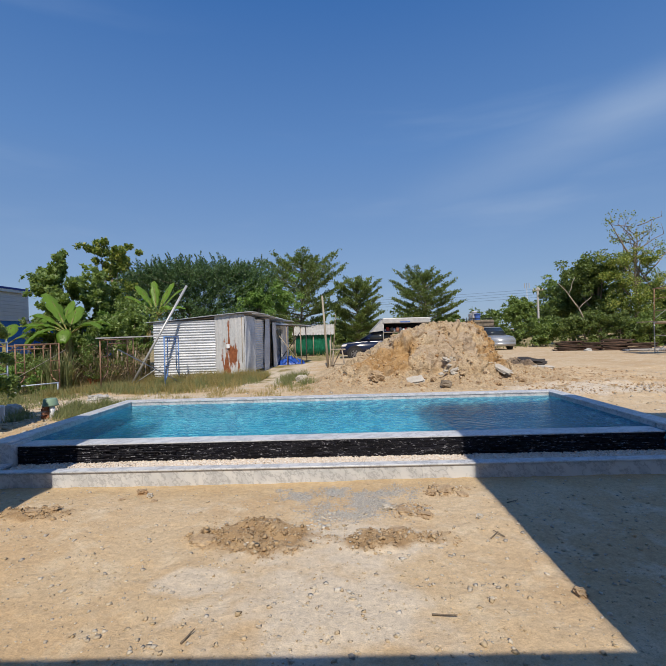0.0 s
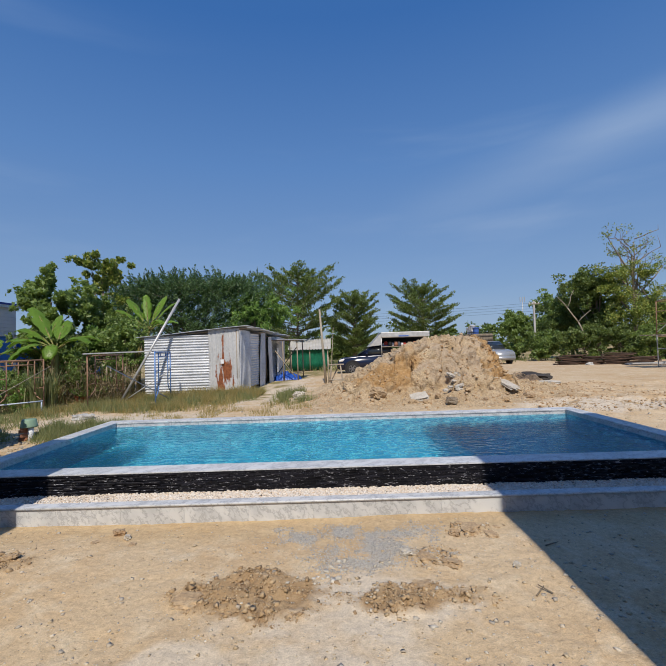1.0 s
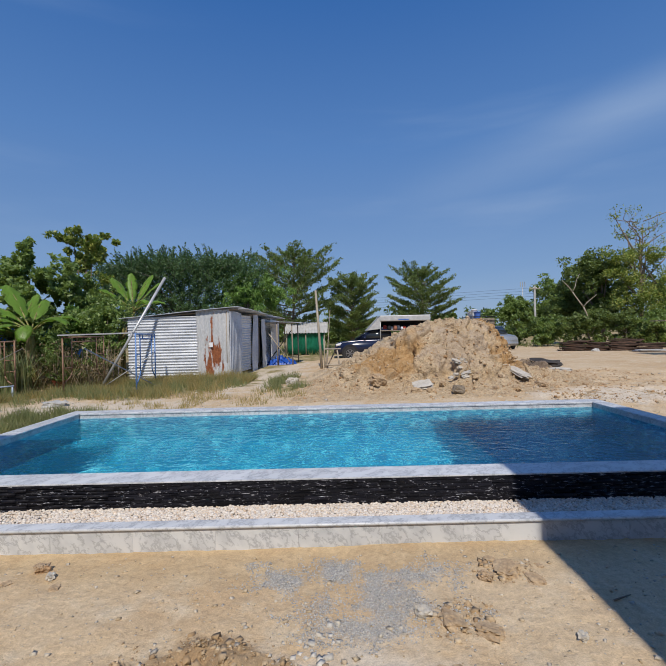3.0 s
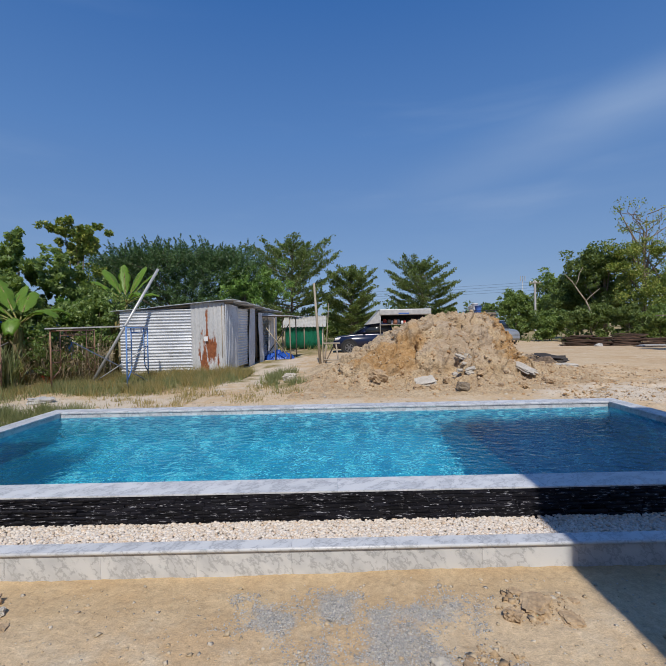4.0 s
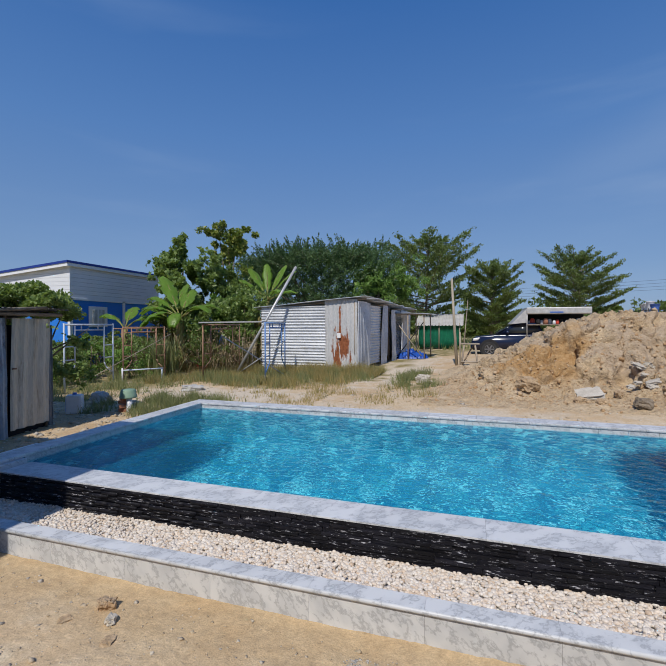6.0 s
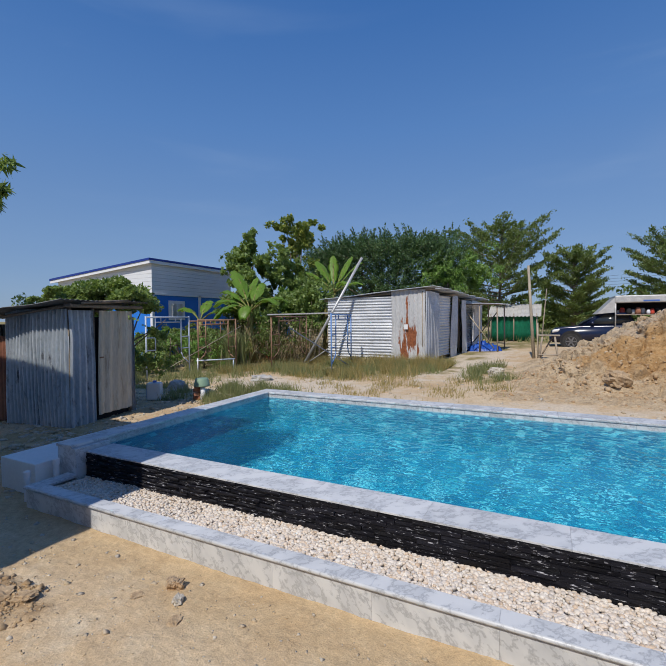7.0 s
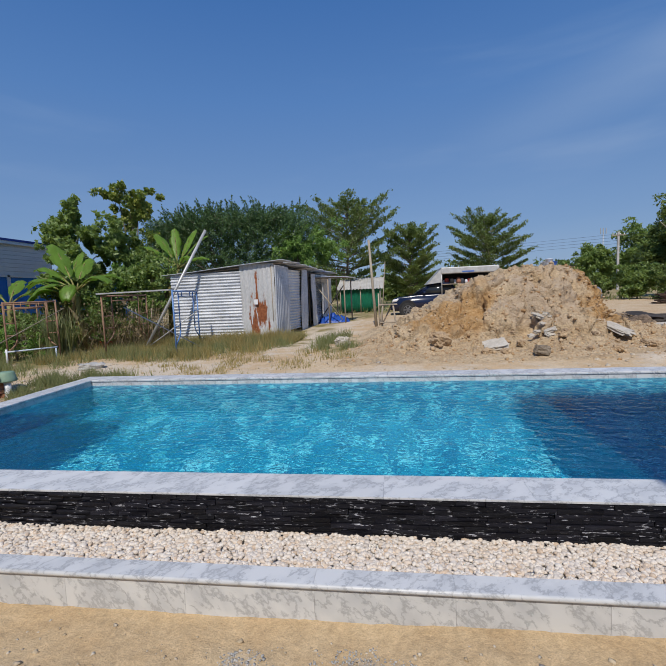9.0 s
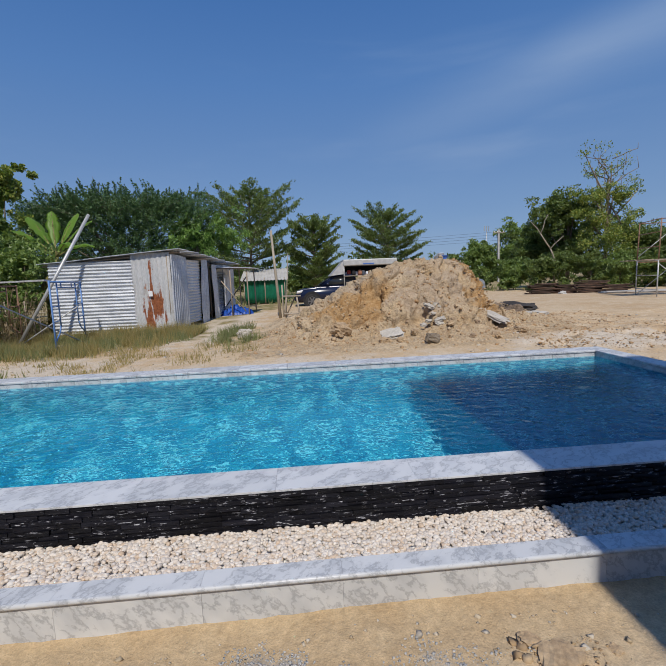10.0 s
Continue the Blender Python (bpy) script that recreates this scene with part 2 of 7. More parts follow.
def soil_material(name):
    """Bare earth. The sheet's attributes say where it is clay, gravel, pale dust, turf or sand."""
    m, nt, bs = nodes_of(name)

    def attr(key):
        a = nt.nodes.new("ShaderNodeAttribute")
        a.attribute_name = key
        return a.outputs["Fac"]

    big, mid, fine, grit = (noise_node(nt, s, 6, 0.62) for s in (0.55, 3.2, 26, 120))
    col = ramp_node(nt, big.outputs["Fac"], 0.38, 0.62, (0.55, 0.388, 0.23), (0.61, 0.468, 0.308))
    col = ramp_node(nt, mid.outputs["Fac"], 0.50, 0.72, col, (0.67, 0.55, 0.395))
    ramped = ramp_node(nt, mid.outputs["Fac"], 0.35, 0.65, (0.52, 0.37, 0.215), (0.60, 0.452, 0.28))
    col = ramp_node(nt, attr("sand"), 0.1, 0.9, col, ramped)
    col = ramp_node(nt, attr("pale"), 0.15, 0.85, col, (0.64, 0.545, 0.43))
    col = ramp_node(nt, attr("clay"), 0.15, 0.85, col, ramp_node(nt, mid.outputs["Fac"], 0.35, 0.65, (0.34, 0.225, 0.125), (0.48, 0.34, 0.20)))
    col = ramp_node(nt, attr("gravel"), 0.2, 0.8, col, (0.41, 0.395, 0.375))
    turf = ramp_node(nt, mid.outputs["Fac"], 0.35, 0.65, (0.20, 0.18, 0.07), (0.36, 0.28, 0.14))
    col = ramp_node(nt, attr("turf"), 0.2, 0.8, col, turf)
    for src, lo, hi in ((fine, 0.79, 1.07), (grit, 0.80, 1.15)):
        mul = nt.nodes.new("ShaderNodeMix")
        mul.data_type, mul.blend_type = "RGBA", "MULTIPLY"
        mul.inputs["Factor"].default_value = 1.0
        nt.links.new(col, mul.inputs["A"])
        nt.links.new(ramp_node(nt, src.outputs["Fac"], 0.3, 0.7, (lo,) * 3, (hi,) * 3), mul.inputs["B"])
        col = mul.outputs["Result"]
    nt.links.new(col, bs.inputs["Base Color"])
    bs.inputs["Roughness"].default_value = 0.95
    bs.inputs["Specular IOR Level"].default_value = 0.15
    addn = nt.nodes.new("ShaderNodeMath")
    addn.operation = "MULTIPLY_ADD"
    addn.inputs[1].default_value = 0.35
    nt.links.new(grit.outputs["Fac"], addn.inputs[0])
    nt.links.new(fine.outputs["Fac"], addn.inputs[2])
    bump_to(nt, bs, addn.outputs["Value"], 0.6, 0.022)
    return m


def heap_material(name):
    """Dug clay: freshly cut orange faces, a dry greyish crust, burnt earth at one foot."""
    m = mottled(name, (0.46, 0.335, 0.205), (0.57, 0.445, 0.30), 1.4, 22, 0.95, bump=1.0, dist=0.05, third=(0.36, 0.25, 0.15), third_at=(0.56, 0.66), grain=0.28)
    nt, bs = m.node_tree, m.node_tree.nodes["Principled BSDF"]
    col = bs.inputs["Base Color"].links[0].from_socket
    fine = noise_node(nt, 9, 5, 0.7)
    for key, a, b in (("crust", (0.40, 0.30, 0.205), (0.53, 0.42, 0.305)), ("fresh", (0.36, 0.205, 0.085), (0.52, 0.345, 0.175)), ("burnt", (0.10, 0.075, 0.055), (0.27, 0.20, 0.15))):
        at = nt.nodes.new("ShaderNodeAttribute")
        at.attribute_name = key
        col = ramp_node(nt, at.outputs["Fac"], 0.15, 0.85, col, ramp_node(nt, fine.outputs["Fac"], 0.35, 0.65, a, b))
    nt.links.new(col, bs.inputs["Base Color"])
    bs.inputs["Specular IOR Level"].default_value = 0.15
    return m


def rusted_zinc(name):
    """A dull sheet eaten by tongues of rust that run down its middle."""
    m = mottled(name, (0.50, 0.51, 0.52), (0.60, 0.60, 0.60), 1.3, 22, 0.6, metal=0.2, bump=0.08, third=(0.36, 0.34, 0.32), third_at=(0.56, 0.72), stretch=(2.0, 2.0, 0.5))
    nt, bs = m.node_tree, m.node_tree.nodes["Principled BSDF"]
    old = bs.inputs["Base Color"].links[0].from_socket
    tc, sep = nt.nodes.new("ShaderNodeTexCoord"), nt.nodes.new("ShaderNodeSeparateXYZ")
    nt.links.new(tc.outputs["Generated"], sep.inputs["Vector"])
    edge = noise_node(nt, 2.6, 6, 0.65, (3.2, 3.2, 0.55))

    def hump(src, mid, half, amount):
        """Highest at mid, falling off to both sides."""
        d = nt.nodes.new("ShaderNodeMath")
        d.operation = "SUBTRACT"
        d.inputs[1].default_value = mid
        nt.links.new(src, d.inputs[0])
        e = nt.nodes.new("ShaderNodeMath")
        e.operation = "ABSOLUTE"
        nt.links.new(d.outputs["Value"], e.inputs[0])
        r = nt.nodes.new("ShaderNodeMapRange")
        r.inputs["From Max"].default_value = half
        r.inputs["To Min"].default_value, r.inputs["To Max"].default_value = amount, -amount
        nt.links.new(e.outputs["Value"], r.inputs["Value"])
        return r.outputs["Result"]

    total = edge.outputs["Fac"]
    for bit in (hump(sep.outputs["X"], 0.50, 0.42, 0.13), hump(sep.outputs["Z"], 0.27, 0.42, 0.11)):
        add = nt.nodes.new("ShaderNodeMath")
        add.operation = "ADD"
        nt.links.new(total, add.inputs[0])
        nt.links.new(bit, add.inputs[1])
        total = add.outputs["Value"]
    fine = noise_node(nt, 14, 4, 0.6)
    rust = ramp_node(nt, fine.outputs["Fac"], 0.35, 0.65, (0.19, 0.055, 0.02), (0.36, 0.125, 0.05))
    nt.links.new(ramp_node(nt, total, 0.55, 0.585, old, rust), bs.inputs["Base Color"])
    return m


def water_material():
    m, nt, bs = nodes_of("pool_water")
    nt.nodes.remove(bs)
    gl = nt.nodes.new("ShaderNodeBsdfGlass")
    gl.inputs["IOR"].default_value = 1.24
    gl.inputs["Roughness"].default_value = 0.0
    gl.inputs["Color"].default_value = (0.70, 0.93, 1.0, 1)
    n1 = noise_node(nt, 9.0, 2, 0.5, (1, 1.2, 1))
    n2 = noise_node(nt, 1.3, 2, 0.5)
    add = nt.nodes.new("ShaderNodeMath")
    add.operation = "MULTIPLY_ADD"
    add.inputs[1].default_value = 1.1
    nt.links.new(n2.outputs["Fac"], add.inputs[0])
    nt.links.new(n1.outputs["Fac"], add.inputs[2])
    bump_to(nt, gl, add.outputs["Value"], 0.6, 0.028)
    df = nt.nodes.new("ShaderNodeBsdfDiffuse")     # the water is milky: part of the light scatters back
    df.inputs["Color"].default_value = (0.0, 0.33, 0.60, 1)
    mx = nt.nodes.new("ShaderNodeMixShader")
    mx.inputs["Fac"].default_value = 0.13
    nt.links.new(gl.outputs["BSDF"], mx.inputs[1])
    nt.links.new(df.outputs["BSDF"], mx.inputs[2])
    nt.links.new(mx.outputs["Shader"], nt.nodes["Material Output"].inputs["Surface"])
    return m


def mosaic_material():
    """Small glass tiles in mixed blues and aquas; the palest cells paint caustic light."""
    m, nt, bs = nodes_of("pool_mosaic_with_caustics")
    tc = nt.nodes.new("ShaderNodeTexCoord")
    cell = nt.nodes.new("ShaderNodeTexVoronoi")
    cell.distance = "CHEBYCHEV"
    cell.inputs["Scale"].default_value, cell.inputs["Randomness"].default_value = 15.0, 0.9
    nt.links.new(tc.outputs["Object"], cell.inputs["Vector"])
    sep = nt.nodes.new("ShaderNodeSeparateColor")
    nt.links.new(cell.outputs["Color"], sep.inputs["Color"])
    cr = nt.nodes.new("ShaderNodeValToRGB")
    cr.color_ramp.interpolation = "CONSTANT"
    # the last, palest tone puts sunlit caustic flecks into the colour
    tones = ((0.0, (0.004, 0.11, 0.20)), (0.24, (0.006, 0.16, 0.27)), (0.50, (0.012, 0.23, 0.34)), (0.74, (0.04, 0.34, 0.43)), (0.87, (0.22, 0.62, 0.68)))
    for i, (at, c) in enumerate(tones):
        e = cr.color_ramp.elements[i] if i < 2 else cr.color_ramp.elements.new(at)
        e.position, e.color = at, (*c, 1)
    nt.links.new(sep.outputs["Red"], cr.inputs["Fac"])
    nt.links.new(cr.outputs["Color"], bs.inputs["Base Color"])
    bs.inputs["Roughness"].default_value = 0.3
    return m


MAT = {
    "soil": soil_material("earth"),
    "marble": marble_material("grey_veined_marble"),
    "water": water_material(),
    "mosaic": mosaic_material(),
    "slate": mottled("black_split_stone", (0.004, 0.004, 0.007), (0.012, 0.012, 0.018), 15, 70, 0.5, bump=0.6, dist=0.01, stretch=(0.42, 1, 2.4), vary=0.5, third=(0.40, 0.40, 0.44), third_at=(0.60, 0.63)),
    "joint": mottled("dark_mortar", (0.008, 0.008, 0.009), (0.015, 0.015, 0.015), 5, 60, 0.9),
    "pebble": island_tones("river_pebbles", [(0.72, 0.65, 0.58), (0.64, 0.53, 0.43), (0.77, 0.72, 0.66), (0.58, 0.44, 0.32), (0.74, 0.68, 0.61), (0.58, 0.52, 0.47), (0.76, 0.69, 0.62)], 0.65, 0.25),
    "plaster": mottled("white_render", (0.74, 0.74, 0.73), (0.80, 0.80, 0.79), 1.2, 40, 0.85, bump=0.1, grain=0.05),
    "concrete": mottled("concrete", (0.40, 0.39, 0.37), (0.50, 0.485, 0.46), 2.0, 40, 0.9, bump=0.25),
    "white_paint": mottled("white_painted_cement", (0.72, 0.73, 0.74), (0.80, 0.80, 0.80), 2, 30, 0.6, bump=0.05, grain=0.05),
    "zinc": mottled("weathered_zinc_sheet", (0.56, 0.585, 0.625), (0.70, 0.72, 0.75), 1.3, 22, 0.52, metal=0.35, bump=0.05, vary=0.12, third=(0.36, 0.36, 0.36), third_at=(0.62, 0.78)),
    "zinc_dark": mottled("dull_grey_zinc_sheet", (0.36, 0.41, 0.46), (0.55, 0.59, 0.63), 2.0, 22, 0.6, metal=0.2, bump=0.05, vary=0.15, third=(0.12, 0.12, 0.13), third_at=(0.56, 0.70), stretch=(1.7, 1.7, 0.6), grain=0.2),
    "old_roof": mottled("blackened_roof_sheet", (0.10, 0.10, 0.10), (0.22, 0.22, 0.21), 2.5, 26, 0.8, bump=0.1, third=(0.36, 0.36, 0.34), third_at=(0.60, 0.70)),
    "charred": mottled("charred_board", (0.025, 0.02, 0.018), (0.06, 0.05, 0.042), 4, 40, 0.85, bump=0.3),
    "zinc_rust": rusted_zinc("zinc_sheet_with_rust_runs"),
    "rust_sheet": mottled("red_rusted_sheet", (0.17, 0.06, 0.035), (0.25, 0.10, 0.055), 2, 26, 0.85, bump=0.1),
    "timber": mottled("grey_weathered_timber", (0.26, 0.21, 0.16), (0.38, 0.32, 0.25), 4, 50, 0.85, bump=0.3, stretch=(1, 1, 0.3), vary=0.15),
    "bamboo": mottled("dry_bamboo", (0.32, 0.27, 0.20), (0.42, 0.36, 0.27), 4, 40, 0.6, stretch=(1, 1, 0.3)),
    "bark": mottled("bark", (0.16, 0.125, 0.09), (0.27, 0.22, 0.165), 5, 40, 0.95, bump=0.5, dist=0.02),
    "blue_paint": mottled("blue_painted_steel", (0.10, 0.22, 0.50), (0.16, 0.30, 0.58), 6, 60, 0.5, bump=0.05, third=(0.30, 0.18, 0.12), third_at=(0.66, 0.7)),
    "pale_paint": mottled("pale_blue_painted_steel", (0.42, 0.50, 0.62), (0.58, 0.63, 0.70), 5, 60, 0.5, bump=0.05, third=(0.24, 0.14, 0.09), third_at=(0.66, 0.7)),
    "rust_pipe": mottled("rusty_steel_pipe", (0.22, 0.12, 0.075), (0.33, 0.20, 0.13), 7, 70, 0.85, bump=0.2),
    "galv": mottled("galvanised_pipe", (0.46, 0.46, 0.45), (0.58, 0.58, 0.57), 5, 60, 0.5, metal=0.4),
    "house_blue": mottled("bright_blue_paint", (0.012, 0.17, 0.62), (0.018, 0.20, 0.68), 1.1, 30, 0.6, bump=0.03, grain=0.05),
    "house_pale": mottled("pale_grey_siding", (0.71, 0.73, 0.76), (0.77, 0.785, 0.81), 1.1, 30, 0.6, bump=0.03, grain=0.05),
    "roof_blue": mottled("dark_blue_roof_edge", (0.01, 0.03, 0.22), (0.015, 0.045, 0.28), 1.5, 30, 0.4, grain=0.05),
    "white": mottled("white_gloss_paint", (0.76, 0.77, 0.79), (0.82, 0.82, 0.83), 2, 40, 0.4, bump=0.02, grain=0.05),
    "green_sheet": mottled("green_tarpaulin", (0.010, 0.22, 0.125), (0.018, 0.30, 0.165), 1.6, 18, 0.5, bump=0.15, dist=0.03),
    "blue_tarp": mottled("blue_tarpaulin", (0.01, 0.06, 0.33), (0.02, 0.10, 0.48), 3, 14, 0.4, bump=0.4, dist=0.03),
    "navy_car": mottled("dark_navy_car_paint", (0.008, 0.014, 0.04), (0.012, 0.02, 0.055), 1, 40, 0.22, bump=0.0, grain=0.05),
    "silver_car": mottled("silver_car_paint", (0.40, 0.41, 0.42), (0.46, 0.47, 0.48), 1, 40, 0.3, metal=0.5, bump=0.0, grain=0.05),
    "rubber": mottled("tyre_rubber", (0.02, 0.02, 0.02), (0.035, 0.035, 0.035), 5, 40, 0.85),
    "alloy": mottled("alloy_rim", (0.20, 0.20, 0.21), (0.28, 0.28, 0.29), 5, 40, 0.35, metal=0.7, bump=0.0),
    "car_glass": mottled("dark_tinted_glass", (0.02, 0.025, 0.03), (0.03, 0.035, 0.04), 2, 30, 0.08, bump=0.0, grain=0.05),
    "plastic_white": mottled("white_plastic", (0.68, 0.70, 0.74), (0.76, 0.77, 0.80), 3, 30, 0.45, bump=0.03, grain=0.05),
    "plastic_green": mottled("grey_green_plastic", (0.17, 0.28, 0.20), (0.24, 0.36, 0.27), 4, 30, 0.6, bump=0.05, grain=0.05),
    "plastic_blue": mottled("blue_plastic", (0.05, 0.13, 0.45), (0.07, 0.17, 0.55), 3, 30, 0.45, bump=0.03, grain=0.05),
    "plastic_red": mottled("red_plastic", (0.55, 0.05, 0.03), (0.65, 0.09, 0.05), 3, 30, 0.45, bump=0.03, grain=0.05),
    # near-black for rails, wires and other black parts; also paints shade in openings
    "dark": mottled("black_parts_and_shade", (0.012, 0.012, 0.014), (0.02, 0.02, 0.022), 3, 30, 0.9),
    "brick": mottled("fired_brick", (0.30, 0.12, 0.07), (0.40, 0.19, 0.12), 6, 50, 0.9, bump=0.3, vary=0.2),
    "heap": heap_material("dug_clay_heap"),
    "clay": mottled("dug_clay", (0.40, 0.275, 0.165), (0.52, 0.395, 0.27), 0.8, 14, 0.95, bump=1.0, dist=0.06, third=(0.35, 0.195, 0.085), third_at=(0.50, 0.62)),
    "lump": mottled("clay_lump", (0.36, 0.25, 0.15), (0.49, 0.36, 0.225), 6.0, 45, 0.95, bump=0.5, dist=0.012, grain=0.3),
    "old_concrete": mottled("broken_concrete", (0.45, 0.405, 0.34), (0.55, 0.505, 0.44), 4.0, 40, 0.95, bump=0.5, dist=0.02),
    "clod": island_tones("clay_clods", [(0.47, 0.33, 0.20), (0.42, 0.27, 0.14), (0.56, 0.43, 0.29), (0.38, 0.23, 0.11), (0.52, 0.39, 0.25)], 0.95, 0.6, 30),
    "crumb": island_tones("brown_clay_crumbs", [(0.45, 0.32, 0.185), (0.38, 0.255, 0.14), (0.52, 0.385, 0.24), (0.31, 0.205, 0.115), (0.56, 0.435, 0.29)], 0.95, 0.7, 40),
    "wet_clay": mottled("damp_brown_clay", (0.28, 0.20, 0.125), (0.44, 0.32, 0.21), 5, 30, 0.95, bump=0.8, dist=0.03),
    "cement": island_tones("pale_cement_crumbs", [(0.56, 0.52, 0.46), (0.48, 0.44, 0.38), (0.62, 0.58, 0.52), (0.50, 0.42, 0.31)], 0.9, 0.4, 60),
    "grit": island_tones("loose_stones", [(0.52, 0.43, 0.31), (0.42, 0.32, 0.20), (0.60, 0.53, 0.43), (0.40, 0.36, 0.31), (0.54, 0.41, 0.26)], 0.9, 0.4, 60),
    "chips": island_tones("grey_gravel", [(0.38, 0.37, 0.355), (0.47, 0.455, 0.43), (0.29, 0.285, 0.28), (0.55, 0.52, 0.48), (0.46, 0.40, 0.32)], 0.85, 0.3, 80),
    "planks": mottled("stained_formwork_timber", (0.045, 0.028, 0.02), (0.13, 0.075, 0.05), 3, 40, 0.85, bump=0.3, vary=0.45),
    "leaf_dark": leaf_material("dark_green_leaves", [(0.105, 0.165, 0.048), (0.165, 0.24, 0.068), (0.25, 0.34, 0.10), (0.125, 0.195, 0.056), (0.32, 0.41, 0.125)]),
    "leaf_acacia": leaf_material("feathery_blue_green_leaves", [(0.055, 0.115, 0.050), (0.085, 0.160, 0.065), (0.135, 0.22, 0.085), (0.065, 0.13, 0.055)]),
    "leaf_bright": leaf_material("bright_green_leaves", [(0.133, 0.255, 0.047), (0.216, 0.364, 0.071), (0.100, 0.191, 0.041), (0.316, 0.473, 0.095)]),
    "leaf_yellow": leaf_material("yellowing_leaves", [(0.183, 0.273, 0.054), (0.366, 0.382, 0.079), (0.116, 0.200, 0.044), (0.499, 0.473, 0.102), (0.150, 0.237, 0.047)]),
    "leaf_tier": leaf_material("olive_green_leaves", [(0.075, 0.120, 0.035), (0.125, 0.180, 0.050), (0.195, 0.255, 0.072), (0.09, 0.14, 0.04)]),
    "banana": leaf_material("banana_leaf", [(0.15, 0.31, 0.045), (0.21, 0.38, 0.06), (0.28, 0.43, 0.08), (0.12, 0.26, 0.04)], 0.4),
    "banana_stem": mottled("banana_stem", (0.30, 0.27, 0.08), (0.20, 0.17, 0.06), 6, 40, 0.7, stretch=(1, 1, 0.3), third=(0.10, 0.06, 0.03), third_at=(0.58, 0.66)),
    "dry_leaf": leaf_material("dead_hanging_leaves", [(0.20, 0.15, 0.085), (0.29, 0.225, 0.13), (0.13, 0.10, 0.06)], 0.8),
    "grass_dry": leaf_material("dry_grass", [(0.40, 0.30, 0.13), (0.25, 0.22, 0.075), (0.50, 0.39, 0.20), (0.17, 0.18, 0.055), (0.33, 0.25, 0.10)], 0.8),
    "grass_green": leaf_material("green_weeds", [(0.15, 0.195, 0.075), (0.21, 0.245, 0.105), (0.31, 0.30, 0.145), (0.10, 0.145, 0.05)], 0.7),
}

# ---- mesh helpers ----
IN_WORLD = set()      # roots whose parts are given in world coordinates


def thing(name, label, category, at=(0, 0, 0), turn=0.0, group="", kind="", absolute=False):
    """An Empty at the base of a thing. absolute: its parts come in world coordinates."""
    e = new(name)
    e.empty_display_size = 0.1
    e.matrix_basis = pose(*at, 0, 0, turn)
    if absolute:
        IN_WORLD.add(name if e.name == name else e.name)
    return tagged(e, label, category, group, kind)


def root_of(ob):
    while ob.parent:
        ob = ob.parent
    return ob


def link_mesh(name, me, mat, parent=None, label="", smooth=False):
    me.materials.clear()
    me.materials.append(mat)
    if smooth:
        me.polygons.foreach_set("use_smooth", [True] * len(me.polygons))
    ob = new(name, me)
    if parent:
        ob.parent = parent
        if root_of(parent).name in IN_WORLD and parent.parent is None:
            ob.matrix_parent_inverse = parent.matrix_basis.inverted()
    if label:
        ob["label"] = label
    return ob


def part(name, bm, mat, parent=None, label="", smooth=False):
    """Links a bmesh as one mesh object under a thing or a part."""
    me = bpy.data.meshes.new(name)
    bmesh.ops.recalc_face_normals(bm, faces=bm.faces)
    bm.to_mesh(me)
    bm.free()
    return link_mesh(name, me, mat if not isinstance(mat, str) else MAT[mat], parent, label, smooth)


def arrays(name, verts, faces, mat, parent=None, label="", smooth=False):
    """Links arrays of vertices and equal-sided faces as one mesh."""
    me = bpy.data.meshes.new(name)
    verts, faces = np.asarray(verts, np.float32), np.asarray(faces, np.int32)
    n, k = faces.shape
    me.vertices.add(len(verts))
    me.vertices.foreach_set("co", verts.ravel())
    me.loops.add(n * k)
    me.loops.foreach_set("vertex_index", faces.ravel())
    me.polygons.add(n)
    me.polygons.foreach_set("loop_start", np.arange(n, dtype=np.int32) * k)
    me.update(calc_edges=True)
    me.validate()
    return link_mesh(name, me, MAT[mat], parent, label, smooth)


def box(bm, x0, x1, y0, y1, z0, z1, bevel=0.0, m=None):
    vs = [bm.verts.new((x, y, z)) for z in (z0, z1) for y in (y0, y1) for x in (x0, x1)]
    fs = [bm.faces.new([vs[i] for i in f]) for f in ((0, 2, 3, 1), (4, 5, 7, 6), (0, 1, 5, 4), (2, 6, 7, 3), (0, 4, 6, 2), (1, 3, 7, 5))]
    if m is not None:
        bmesh.ops.transform(bm, matrix=m, verts=vs)
    if bevel:
        es = list({e for f in fs for e in f.edges})
        bmesh.ops.bevel(bm, geom=es, offset=bevel, segments=2, affect="EDGES", profile=0.6)


def box_part(name, dims, mat, parent=None, label="", bevel=0.0, m=None):
    bm = bmesh.new()
    box(bm, *dims, bevel, m)
    return part(name, bm, mat, parent, label)


def tube(bm, p, q, r, r2=None, seg=8, rings=1, wobble=0.0, rng=None):
    """A round bar from p to q."""
    p, q = Vector(p), Vector(q)
    r2 = r if r2 is None else r2
    d = (q - p).normalized()
    a = d.orthogonal().normalized()
    b = d.cross(a)
    loops = []
    for i in range(rings + 1):
        s = i / rings
        c = p.lerp(q, s)
        if wobble and 0 < i < rings:
            c += a * rng.uniform(-wobble, wobble) + b * rng.uniform(-wobble, wobble)
        rr = r + (r2 - r) * s
        loops.append([bm.verts.new(c + rr * (math.cos(2 * math.pi * k / seg) * a + math.sin(2 * math.pi * k / seg) * b)) for k in range(seg)])
    for l0, l1 in zip(loops, loops[1:]):
        for k in range(seg):
            bm.faces.new((l0[k], l0[(k + 1) % seg], l1[(k + 1) % seg], l1[k]))
    bm.faces.new(loops[0][::-1])
    bm.faces.new(loops[-1])


